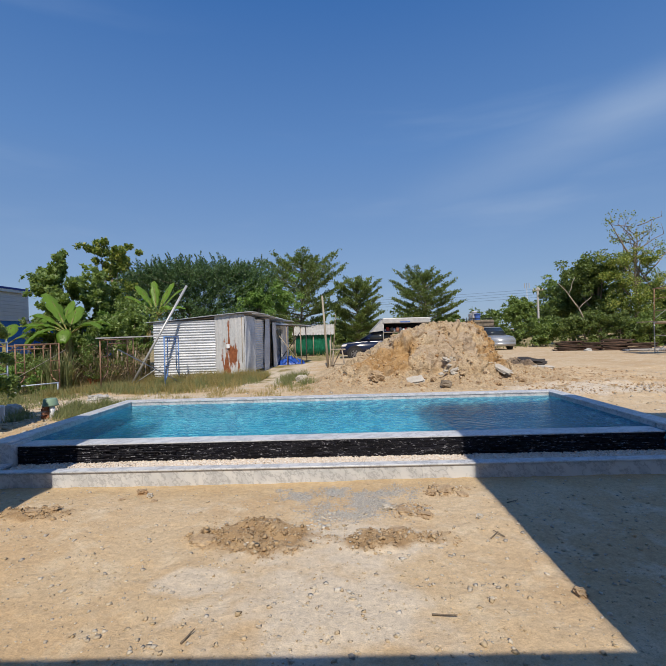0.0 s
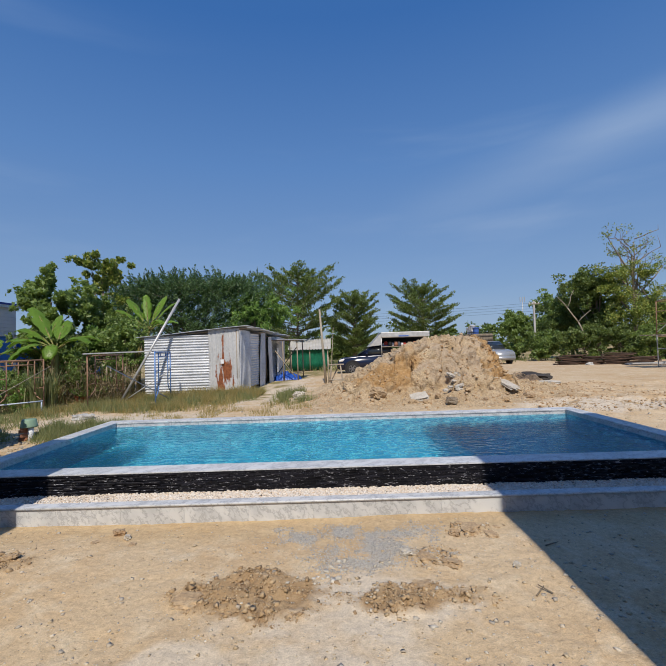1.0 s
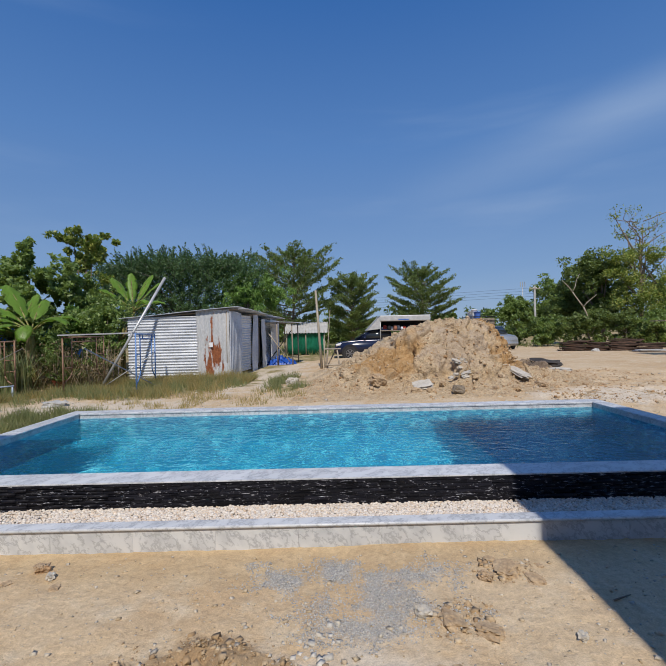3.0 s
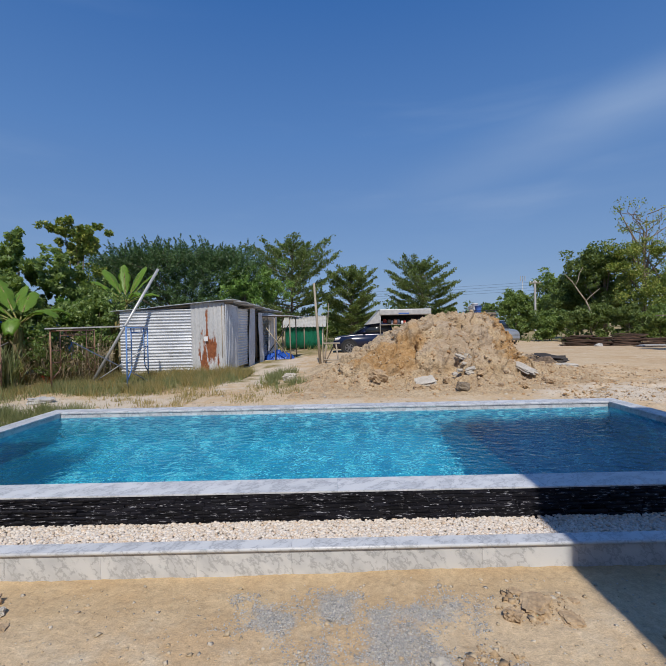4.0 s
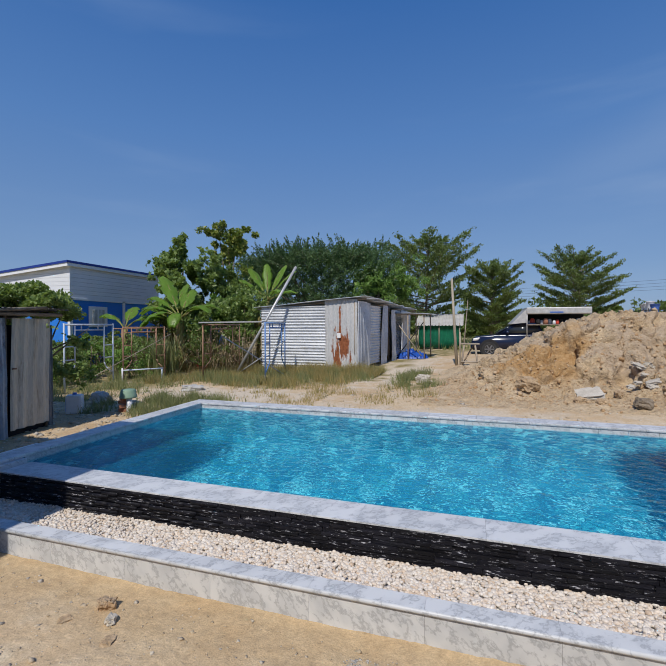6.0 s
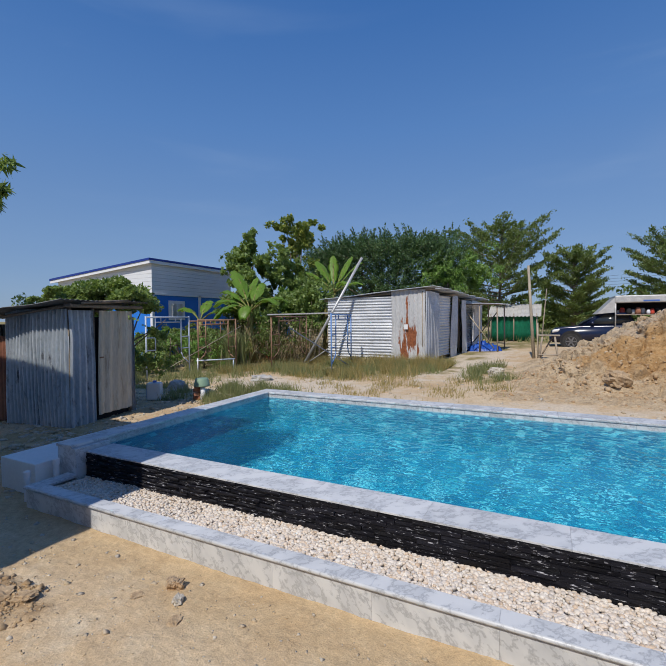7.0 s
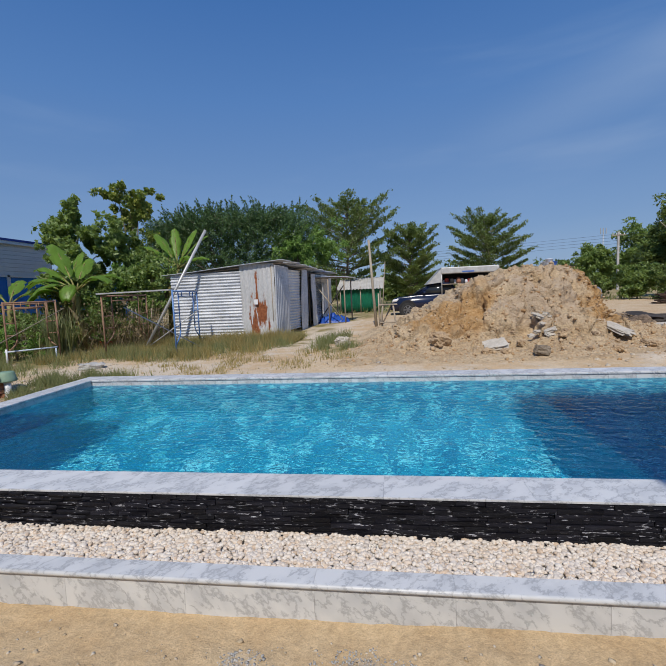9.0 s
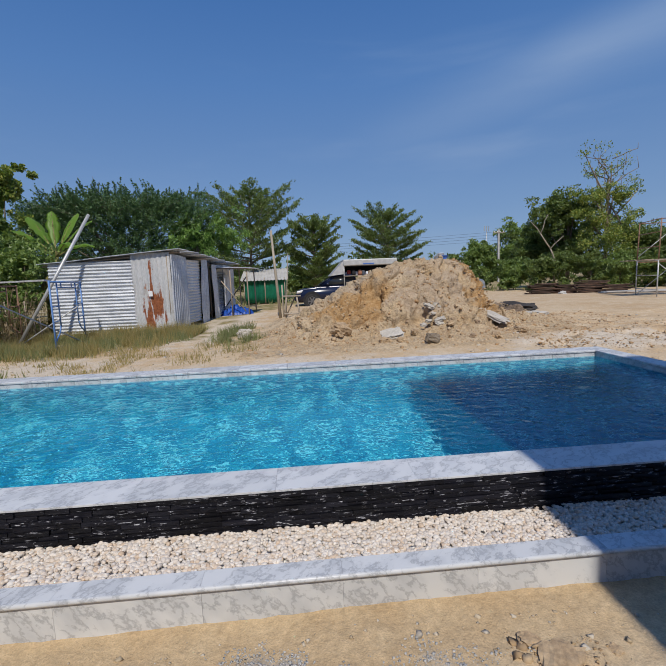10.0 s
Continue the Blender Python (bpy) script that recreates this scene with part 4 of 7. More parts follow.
# ---- tin shed ----
def build_shed():
    rng = random.Random(12)
    A, B, C, D = Vector((-3.08, 11.1, 0)), Vector((0.38, 11.1, 0)), Vector((1.15, 18.4, 0)), Vector((-2.3, 18.4, 0))
    s = thing("tin_shed", "patched corrugated zinc workers' shed with rust-streaked corner", "shed", (-1, 14, 0), absolute=True)
    up = Vector((0, 0, 1))
    # front: sheets laid with the waves level
    zt = 0.12
    for k in range(3):
        bm = bmesh.new()
        corrugated(bm, (-3.08, 11.1 - 0.004 * k, zt + k * 0.70), up, (1, 0, 0), (0, -1, 0), 0.745, 2.40 - 0.02 * k, 0.098, 0.021, sag=0.035)
        part("wall_sheet", bm, "zinc", s)
    bm = bmesh.new()
    corrugated(bm, (-0.74, 11.075, 0.06), (1, 0, 0), up, (0, -1, 0), 1.14, 2.40, 0.15, 0.010, sag=0.05)
    part("wall_sheet", bm, "zinc_rust", s, "upright zinc sheet with brown rust runs")
    box_part("paper_note", (-0.28, -0.16, 11.03, 11.036, 1.18, 1.34), "white", s, "small white paper label")
    side = (C - B).normalized()
    out = Vector((side.y, -side.x, 0))
    L = (C - B).length

    def side_sheet(a, b, z0, z1, level=False, mat="zinc", off=0.0, tilt=0.0):
        bm = bmesh.new()
        o = B + side * a + out * off + up * z0
        if level:
            corrugated(bm, o, up, side, out, z1 - z0, b - a, 0.098, 0.02, sag=0.05)
        else:
            corrugated(bm, o, side, up + side * tilt, out, b - a, z1 - z0, 0.15, 0.034, sag=0.06, top_jag=0.03)
        part("wall_sheet", bm, mat, s)

    side_sheet(-0.10, 1.25, 0.02, 2.38, off=0.035, tilt=0.02)
    side_sheet(1.15, 2.6, 0.2, 1.30, True, mat="zinc", off=0.0)
    side_sheet(1.15, 2.6, 1.28, 2.32, True, off=0.012)
    side_sheet(2.5, 3.2, 0.10, 2.34, off=0.08, tilt=0.05)
    side_sheet(3.85, 4.45, 0.05, 2.20, off=0.12, tilt=-0.05)
    side_sheet(4.4, 5.7, 0.2, 2.25, True, mat="zinc_dark")
    side_sheet(5.6, L, 0.1, 2.25, off=0.02)
    # near-black panel set back in the door opening, painting the room's shade
    box_part("doorway", (0, 0.85, -1.6, -1.5, 0.0, 2.2), "dark", s, m=Matrix.Translation(B + side * 3.1) @ Matrix(((side.x, out.x, 0, 0), (side.y, out.y, 0, 0), (0, 0, 1, 0), (0, 0, 0, 1))))
    bm = bmesh.new()
    corrugated(bm, D + Vector((0, 0, 0.1)), (A - D), up, (-1, 0, 0), (A - D).length, 2.05, 0.09, 0.012)
    part("wall_sheet", bm, "zinc", s)
    bm = bmesh.new()
    corrugated(bm, C + Vector((0, 0, 0.1)), (D - C), up, (0, 1, 0), (D - C).length, 2.1, 0.09, 0.012)
    part("wall_sheet", bm, "zinc", s)
    # posts inside the corners
    for q, zz in ((A, 2.2), (B, 2.4), (C, 2.2), (D, 2.1), (B + side * 3.15, 2.3), (B + side * 3.95, 2.3)):
        c = q - out * 0.06 if q is not A and q is not D else q + Vector((0.07, 0.07, 0))
        bar("post", (c.x, c.y, -0.1), (c.x, c.y, zz), 0.035, "timber", s)
    # roof: sheets from the low back edge up to the door side
    n = 9
    for k in range(n):
        t0, t1 = k / n, (k + 1) / n
        p0 = A.lerp(D, t0) + Vector((-0.25, -0.12 if k == 0 else 0, 2.23 - 0.10 * t0))
        p1 = B.lerp(C, t0) + out * (0.34 + 0.05 * rng.uniform(-1, 1)) + Vector((0, -0.12 if k == 0 else 0, 2.55 - 0.22 * t0))
        wdt = (D - A).length / n * 1.10
        bm = bmesh.new()
        run = p1 - p0
        nrm = Vector((0, 1, 0)).cross(run).normalized()
        nrm = -nrm if nrm.z < 0 else nrm
        corrugated(bm, p0 + Vector((0, 0, 0.006 * (k % 2))), (0.10, 1, 0), run, nrm, wdt, run.length, 0.09, 0.012, sag=0.02)
        part("roof_sheet", bm, "zinc", s)
    for t0 in (0.01, 0.35, 0.7, 0.99):
        p0, p1 = A.lerp(D, t0) + Vector((-0.2, 0, 2.17 - 0.10 * t0)), B.lerp(C, t0) + Vector((0.3, 0, 2.47 - 0.22 * t0))
        bar("rafter", p0, p1, 0.03, "timber", s)
    # door-side lean-to
    l = thing("lean_to", "small sheet awning on thin timber legs beside the shed door", "awning", (1.6, 17, 0), absolute=True)
    bm = bmesh.new()
    corrugated(bm, (0.72, 15.6, 2.12), (0.1, 1, 0), (1.55, 0, -0.03), (0, 0, 1), 1.9, 1.55, 0.09, 0.012, sag=0.02)
    part("roof_sheet", bm, "zinc", l)
    for x, y in ((1.45, 15.7), (2.12, 15.75), (1.6, 17.4), (2.25, 17.4)):
        bar("leg", (x, y, 0.05), (x - 0.02, y, 2.10), 0.028, "timber", l)
    bar("brace", (1.2, 15.7, 0.55), (2.1, 15.75, 1.75), 0.022, "dark", l)
    bar("brace", (0.95, 15.65, 1.75), (2.0, 15.7, 0.3), 0.022, "bamboo", l)
    bar("beam", (0.8, 15.65, 2.08), (2.2, 15.7, 2.06), 0.025, "timber", l)
    # white sheet hanging on the wall and dark cloth
    c = thing("hanging_cloth", "pale crumpled cloth hung on the shed wall", "cloth", (1.15, 16.6, 1.2), absolute=True)
    bm = bmesh.new()
    g = [[bm.verts.new((1.12 + 0.05 * math.sin(6 * u + v) + 0.03 * math.sin(17 * u), 15.9 + 0.9 * u, 0.55 + 1.35 * v)) for u in np.linspace(0, 1, 22)] for v in np.linspace(0, 1, 12)]
    for r0, r1 in zip(g, g[1:]):
        for k in range(21):
            bm.faces.new((r0[k], r0[k + 1], r1[k + 1], r1[k]))
    bmesh.ops.solidify(bm, geom=bm.faces[:], thickness=0.01)
    part("cloth", bm, "house_pale", c, smooth=True)
    t = thing("blue_tarpaulin", "crumpled blue plastic tarpaulin heaped on the ground", "tarpaulin", (1.5, 16.4, 0.1), absolute=True)
    xs, ys = np.linspace(-0.75, 0.75, 50), np.linspace(-0.45, 0.45, 32)
    X, Y = np.meshgrid(xs, ys)
    r = np.clip(1 - np.hypot(X / 0.75, Y / 0.45), 0, 1)
    Z = 0.14 + 0.55 * r ** 0.6 * (0.55 + 0.7 * np.abs(fractal(X * 5, Y * 5, 9) - 0.4)) + 0.05 * np.abs(np.sin(X * 22 + 3 * Y)) * (r > 0)
    idx = np.arange(X.size).reshape(X.shape)
    F = np.stack([idx[:-1, :-1], idx[:-1, 1:], idx[1:, 1:], idx[1:, :-1]], -1).reshape(-1, 4)
    arrays("tarp_sheet", np.stack([X + 1.5, Y + 16.4, Z], -1).reshape(-1, 3), F, "blue_tarp", t, "", True)


build_shed()


# ---- outhouse by the pool ----
def build_hut():
    at, turn = (-2.25, 1.33, 0.0), 9.0
    h = thing("outhouse", "small outhouse of dull corrugated sheets with overgrown roof", "hut", at, turn)
    up = Vector((0, 0, 1))
    for k, (a, b) in enumerate(((-1.28, -0.62), (-0.68, 0.0))):
        bm = bmesh.new()
        corrugated(bm, (a, -0.005 * k, 0.0), (1, 0, 0), up, (0, -1, 0), b - a, 1.72, 0.076, 0.021, sag=0.06)
        part("wall_sheet", bm, "zinc_dark", h)
    bm = bmesh.new()
    corrugated(bm, (-1.75, 0.02, 0.02), (1, 0, 0), up, (0, -1, 0), 0.47, 1.30, 0.076, 0.009, sag=0.02)
    part("wall_sheet", bm, "rust_sheet", h, "rust-red corrugated sheet")
    bm = bmesh.new()
    corrugated(bm, (0, -0.01, 0.0), (0, 1, 0), up, (1, 0, 0), 0.42, 1.70, 0.105, 0.026, sag=0.05)
    part("wall_sheet", bm, "zinc_dark", h)
    bm = bmesh.new()
    corrugated(bm, (-1.75, 1.25, 0.0), (1, 0, 0), up, (0, 1, 0), 1.75, 1.6, 0.085, 0.01)
    part("wall_sheet", bm, "zinc_dark", h)
    bm = bmesh.new()
    corrugated(bm, (-1.75, 0.03, 0.0), (0, 1, 0), up, (-1, 0, 0), 1.22, 1.5, 0.085, 0.01)
    part("wall_sheet", bm, "zinc_dark", h)
    # near-black block inside the walls, so the gaps show painted shade
    box_part("shade_fill", (-1.2, -0.06, 0.1, 1.2, 0.0, 1.6), "dark", h)
    # door leaf of pale ribbed sheet, ajar at the foot
    bm = bmesh.new()
    corrugated(bm, (0.035, 0.44, 0.10), (-0.02, 1, 0), (0, 0.035, 1), (1, 0, 0), 0.68, 1.60, 0.17, 0.020, sag=0.03)
    d = part("door", bm, mottled("cream_ribbed_sheet", (0.50, 0.45, 0.35), (0.60, 0.56, 0.46), 1.8, 22, 0.6, bump=0.05, third=(0.28, 0.22, 0.15), third_at=(0.56, 0.70), stretch=(2.5, 2.5, 0.3)), h, "cream ribbed metal door")
    bar("latch", (0.05, 0.47, 0.98), (0.07, 0.52, 0.98), 0.012, "rust_pipe", d)
    for x, y, z in ((-0.03, 0.02, 1.74), (-0.03, 0.43, 1.74), (-0.03, 1.14, 1.66), (-1.7, 0.08, 1.5), (-1.7, 1.2, 1.5)):
        bar("post", (x, y, -0.05), (x, y, z), 0.025, "bark", h)
    bm = bmesh.new()
    corrugated(bm, (-1.95, -0.30, 1.60), (0, 1, 0), (2.15, 0, 0.24), (-0.11, 0, 1), 1.67, 2.16, 0.085, 0.008, sag=0.04)
    part("roof_sheet", bm, "old_roof", h)
    bar("purlin", (0.10, -0.16, 1.76), (0.10, 1.32, 1.76), 0.028, "bark", h)
    bar("purlin", (0.17, 0.05, 1.80), (0.17, 0.95, 1.86), 0.024, "bark", h)
    bar("rafter", (-1.9, -0.1, 1.53), (0.15, -0.1, 1.77), 0.022, "bark", h)


build_hut()


# ---- mound of dug clay ----
def noise3(p, seed=0):
    """Smooth noise at points in space, 0 to 1."""
    c = np.floor(p)
    f = p - c
    f = f * f * (3 - 2 * f)

    def h(dx, dy, dz):
        v = np.sin((c[..., 0] + dx) * 127.1 + (c[..., 1] + dy) * 311.7 + (c[..., 2] + dz) * 74.7 + seed * 19.19) * 43758.5453
        return v - np.floor(v)

    def mixed(a, b, t):
        return a + (b - a) * t

    low = mixed(mixed(h(0, 0, 0), h(1, 0, 0), f[..., 0]), mixed(h(0, 1, 0), h(1, 1, 0), f[..., 0]), f[..., 1])
    high = mixed(mixed(h(0, 0, 1), h(1, 0, 1), f[..., 0]), mixed(h(0, 1, 1), h(1, 1, 1), f[..., 0]), f[..., 1])
    return mixed(low, high, f[..., 2])


def mound_z(x, y):
    """The heap's large form, without its clods."""
    wx = x + 0.30 * (fractal(x * 1.1, y * 1.1, 61) - 0.5)
    wy = y + 0.6 * (fractal(x * 0.9, y * 0.9, 63) - 0.5)
    ridge = np.interp(wx, [3.2, 4.0, 4.58, 5.32, 6.1, 6.7, 7.5, 8.75, 8.95, 9.08, 9.2, 10.2, 11.4], [0.0, 0.26, 0.56, 1.02, 1.46, 1.68, 1.75, 1.77, 1.60, 0.92, 0.46, 0.24, 0.0])
    back = np.interp(wy, [9.6, 10.8, 12.6], [2.6, 1.4, 0.0])
    shift = np.interp(wx, [3.0, 5.0, 7.8, 8.8], [0.9, 0.0, 0.0, 0.90])
    front = np.interp(wy - shift, [5.6, 6.4, 7.0, 7.7, 8.5, 9.0], [0.0, 0.12, 0.32, 0.90, 1.75, 2.6])
    k = 0.12
    h = -k * np.log(np.exp(-ridge / k) + np.exp(-front / k) + np.exp(-back / k))
    h = np.maximum(h, -0.2)
    h = np.maximum(h, 0.45 * np.exp(-((x - 10.3) / 0.95) ** 2 - ((y - 10.5) / 0.6) ** 2))     # low heap beside the cut end
    rough = smooth01(0.02, 0.35, h)
    h = h - 0.34 * np.exp(-((x - 5.75) / 0.45) ** 2 - ((y - 7.75) / 0.4) ** 2) - 0.18 * np.exp(-((x - 7.0 - 0.2 * (y - 8)) / 0.14) ** 2) * smooth01(6.6, 7.4, y) * (1 - smooth01(8.0, 8.7, y))
    h = h + rough * 0.30 * (fractal(x * 1.3 + 0.5 * y, y * 1.1, 69, 3) - 0.5)
    return h + (1 - rough) * 0.05 * (fractal(x * 9, y * 9, 68, 3) - 0.5)


def build_mound():
    xs = np.unique(np.round(np.concatenate([np.arange(2.6, 8.6, 0.026), np.arange(8.6, 9.4, 0.012), np.arange(9.4, 11.6, 0.03)]), 4))
    ys = np.concatenate([np.arange(5.2, 9.5, 0.024), np.arange(9.5, 12.8, 0.07)])
    X, Y = np.meshgrid(xs, ys)
    Z = np.maximum(mound_z(X, Y), -0.12)
    gz_y, gz_x = np.gradient(Z, ys, xs)
    nrm = np.stack([-gz_x, -gz_y, np.ones_like(Z)], -1)
    nrm /= np.linalg.norm(nrm, axis=-1, keepdims=True)
    P = np.stack([X, Y, Z], -1)
    rough = smooth01(0.0, 0.35, Z)
    # lumps, ledges and cracks pushed out along the slope's own direction
    Q = P + 0.25 * (noise3(P * 2.1, 3)[..., None] - 0.5)
    d = -0.05 + 0.30 * (noise3(Q * 2.3, 1) - 0.5) + 0.20 * (0.28 - np.abs(noise3(Q * np.array([3.4, 3.4, 5.2]), 2) - 0.5) * 1.4)
    d = d + 0.12 * (0.36 - np.abs(noise3(Q * 6.0, 4) - 0.5) * 2) + 0.075 * (0.36 - np.abs(noise3(Q * 13.0, 5) - 0.5) * 2) + 0.055 * (noise3(P * 29.0, 6) - 0.5)
    split = np.abs(noise3(Q * np.array([1.7, 1.7, 1.0]), 8) - 0.5)
    d = d - 0.16 * (1 - smooth01(0.0, 0.035, split))
    d = d * (0.16 + 0.84 * rough)
    P = P + nrm * d[..., None] + np.array([0, 0, 0.10])
    edge = np.minimum.reduce([X - xs[0], xs[-1] - X, Y - ys[0], ys[-1] - Y])
    P[..., 2] -= 0.3 * (1 - smooth01(0, 0.5, edge))
    idx = np.arange(X.size).reshape(X.shape)
    F = np.stack([idx[:-1, :-1], idx[:-1, 1:], idx[1:, 1:], idx[1:, :-1]], -1).reshape(-1, 4)
    ob = arrays("dirt_mound", P.reshape(-1, 3), F, "heap", None, "", False)
    tagged(ob, "tall heap of dug yellow-brown clay with broken concrete", "dirt heap")
    wob = 0.5 * (noise3(P * 1.6, 11) - 0.5) + 0.5 * (noise3(P * 5.0, 12) - 0.5)
    fresh = np.maximum(1 - smooth01(0.6, 1.2, np.hypot((X - 5.35) / 1.0, (Y - 7.7) / 0.9) + wob), smooth01(8.25, 8.65, X + wob) * (1 - smooth01(9.2, 9.6, X)) * smooth01(0.3, 0.6, Z))
    crust = smooth01(0.35, 0.65, 0.5 * noise3(P * 1.1, 13) + 0.5 * noise3(P * 3.0, 14)) * smooth01(0.25, 0.7, Z) * (1 - fresh)
    burnt = 1 - smooth01(0.5, 1.1, np.hypot((X - 10.2) / 1.1, (Y - 10.1) / 1.0) + wob)
    for key, val in dict(fresh=fresh, crust=crust, burnt=burnt).items():
        at = ob.data.attributes.new(key, "FLOAT", "POINT")
        at.data.foreach_set("value", val.astype(np.float32).ravel())
    rng = np.random.default_rng(5)
    pick = np.flatnonzero(((Z > rng.uniform(-0.06, 0.12, Z.shape)) & (Y < 9.5)).ravel())
    pick = rng.choice(pick, 9000, replace=False)
    size = 0.005 + 0.040 * rng.random(len(pick)) ** 12 + 0.010 * rng.random(len(pick)) ** 2
    pts = P.reshape(-1, 3)[pick]
    v, f = clods(rng, pts, size, 0.85)
    tagged(arrays("clay_clods", v, f, "clod", None, ""), "loose clay clods strewn over the heap", "clods", kind="stuff")


build_mound()


def chunk(name, label, at, size, turn, tilt, mat, seed, category="rubble"):
    """A broken slab or boulder: a cut block with knocked-off corners."""
    round_off = 0.95 if category in ("clay lump", "rock") else 0.40
    bm = bmesh.new()
    bmesh.ops.create_cube(bm, size=1.0)
    bmesh.ops.subdivide_edges(bm, edges=bm.edges[:], cuts=5, use_grid_fill=True)
    rng = random.Random(seed)
    for v in bm.verts:
        n = noise.noise(Vector(v.co) * 2.3 + Vector((seed, 0, 0)))
        r = v.co.length
        n2 = noise.noise(Vector(v.co) * 5.1 + Vector((0, seed, 0)))
        n3 = noise.noise(Vector(v.co) * 11.0 + Vector((seed, seed, 0)))
        v.co *= 1 + 0.36 * n + 0.20 * n2 + 0.10 * n3 - round_off * max(0, r - 0.54)
        v.co += Vector([rng.uniform(-0.03, 0.03) for _ in range(3)])
        v.co = Vector((v.co.x * size[0], v.co.y * size[1], v.co.z * size[2]))
    ob = part(name, bm, mat, None)
    ob.matrix_basis = pose(*at, tilt[0], tilt[1], turn)
    return tagged(ob, label, category)


def on_mound(x, y):
    return max(float(mound_z(np.array(x), np.array(y))), -0.12) + 0.10


def rubble():
    chunk("concrete_slab", "long broken concrete slab lying on the clay heap", (8.82, 7.95, on_mound(8.82, 7.95) + 0.06), (1.3, 0.26, 0.09), -85, (0, 10, 0), "old_concrete", 4)
    chunk("concrete_slab", "dark tilted slab on the rough ground beside the heap", (11.0, 10.7, on_mound(11.0, 10.7) + 0.08), (0.95, 0.6, 0.16), -30, (8, 5, 0), "charred", 9)
    chunk("concrete_lump", "flat grey concrete lump at the foot of the heap", (6.05, 6.55, on_mound(6.05, 6.55) + 0.03), (0.46, 0.30, 0.09), 10, (24, -10, 0), "old_concrete", 2)
    chunk("concrete_lump", "pale split concrete piece on the heap", (7.12, 7.3, on_mound(7.12, 7.3) + 0.06), (0.24, 0.16, 0.07), 40, (30, 10, 0), "old_concrete", 3)
    chunk("concrete_lump", "pale split concrete piece on the heap", (7.25, 7.02, on_mound(7.25, 7.02) + 0.06), (0.22, 0.14, 0.06), -25, (20, -20, 0), "old_concrete", 7)
    rb = random.Random(31)
    for k in range(9):
        x, y = 7.1 + rb.uniform(-0.25, 0.25), 7.15 + rb.uniform(-0.3, 0.3)
        chunk("concrete_lump", "pale split concrete piece on the heap", (x, y, on_mound(x, y) + 0.02), (rb.uniform(0.08, 0.2), rb.uniform(0.06, 0.12), 0.05), rb.uniform(0, 180), (rb.uniform(15, 40), rb.uniform(-15, 15), 0), "old_concrete", 60 + k)
    for k in range(16):
        x, y = rb.uniform(5.6, 10.4), rb.uniform(6.0, 7.2)
        s = rb.uniform(0.07, 0.20)
        chunk("clay_lump", "broken clay lump at the foot of the heap", (x, y, on_mound(x, y) + 0.2 * s), (s, s * 0.8, s * 0.7), rb.uniform(0, 180), (rb.uniform(-15, 15), rb.uniform(-15, 15), 0), "lump" if k % 3 else "wet_clay", 80 + k, "clay lump")
    chunk("rock", "dark stone at the foot of the heap", (6.75, 5.98, on_mound(6.75, 5.98) + 0.07), (0.26, 0.2, 0.18), 15, (0, 8, 0), "bark", 5, "rock")
    chunk("rock", "clay boulder at the foot of the heap", (5.0, 6.6, on_mound(5.0, 6.6) + 0.12), (0.36, 0.32, 0.26), 15, (0, 8, 0), "lump", 15, "rock")
    chunk("rock", "grey stone in the grass by the path", (2.75, 8.9, 0.15), (0.36, 0.28, 0.26), 30, (0, 0, 0), "old_concrete", 6, "rock")
    chunk("concrete_lump", "grey rubble by the dark slab", (10.9, 9.6, on_mound(10.9, 9.6) + 0.06), (0.7, 0.3, 0.12), 5, (5, 0, 0), "old_concrete", 8)
    for i, (x, y, s) in enumerate(((4.435, -1.29, 0.085), (1.93, -0.71, 0.10), (5.20, -1.49, 0.06), (5.46, -2.56, 0.075), (2.05, -0.80, 0.07), (4.9, -0.95, 0.09))):
        chunk("rock", "pale stone lying on the sandy ground", (x, y, float(ground_z(x, y)) + 0.22 * s), (s, s * 0.75, s * 0.6), 30 * i, (0, 5, 0), "old_concrete" if i % 2 == 0 else "clay", 20 + i, "rock")
    for i, (x, y, s) in enumerate(((2.93, -1.80, 0.17), (3.22, -1.62, 0.09), (4.58, -1.34, 0.13), (4.75, -1.43, 0.12), (4.47, -1.72, 0.12), (5.06, -0.86, 0.16), (5.20, -0.98, 0.10), (5.0, -0.75, 0.07), (5.3, -0.82, 0.05), (1.80, -0.86, 0.06), (2.15, -0.92, 0.065), (1.12, -1.22, 0.13), (1.3, -1.18, 0.09))):
        chunk("clay_lump", "cracked brown clay lump on the ground", (x, y, float(ground_z(x, y)) + 0.02 * s), (s * 1.15, s * 0.9, s * 0.34), 47 * i, (4, 5, 0), "lump", 40 + i, "clay lump")



rubble()


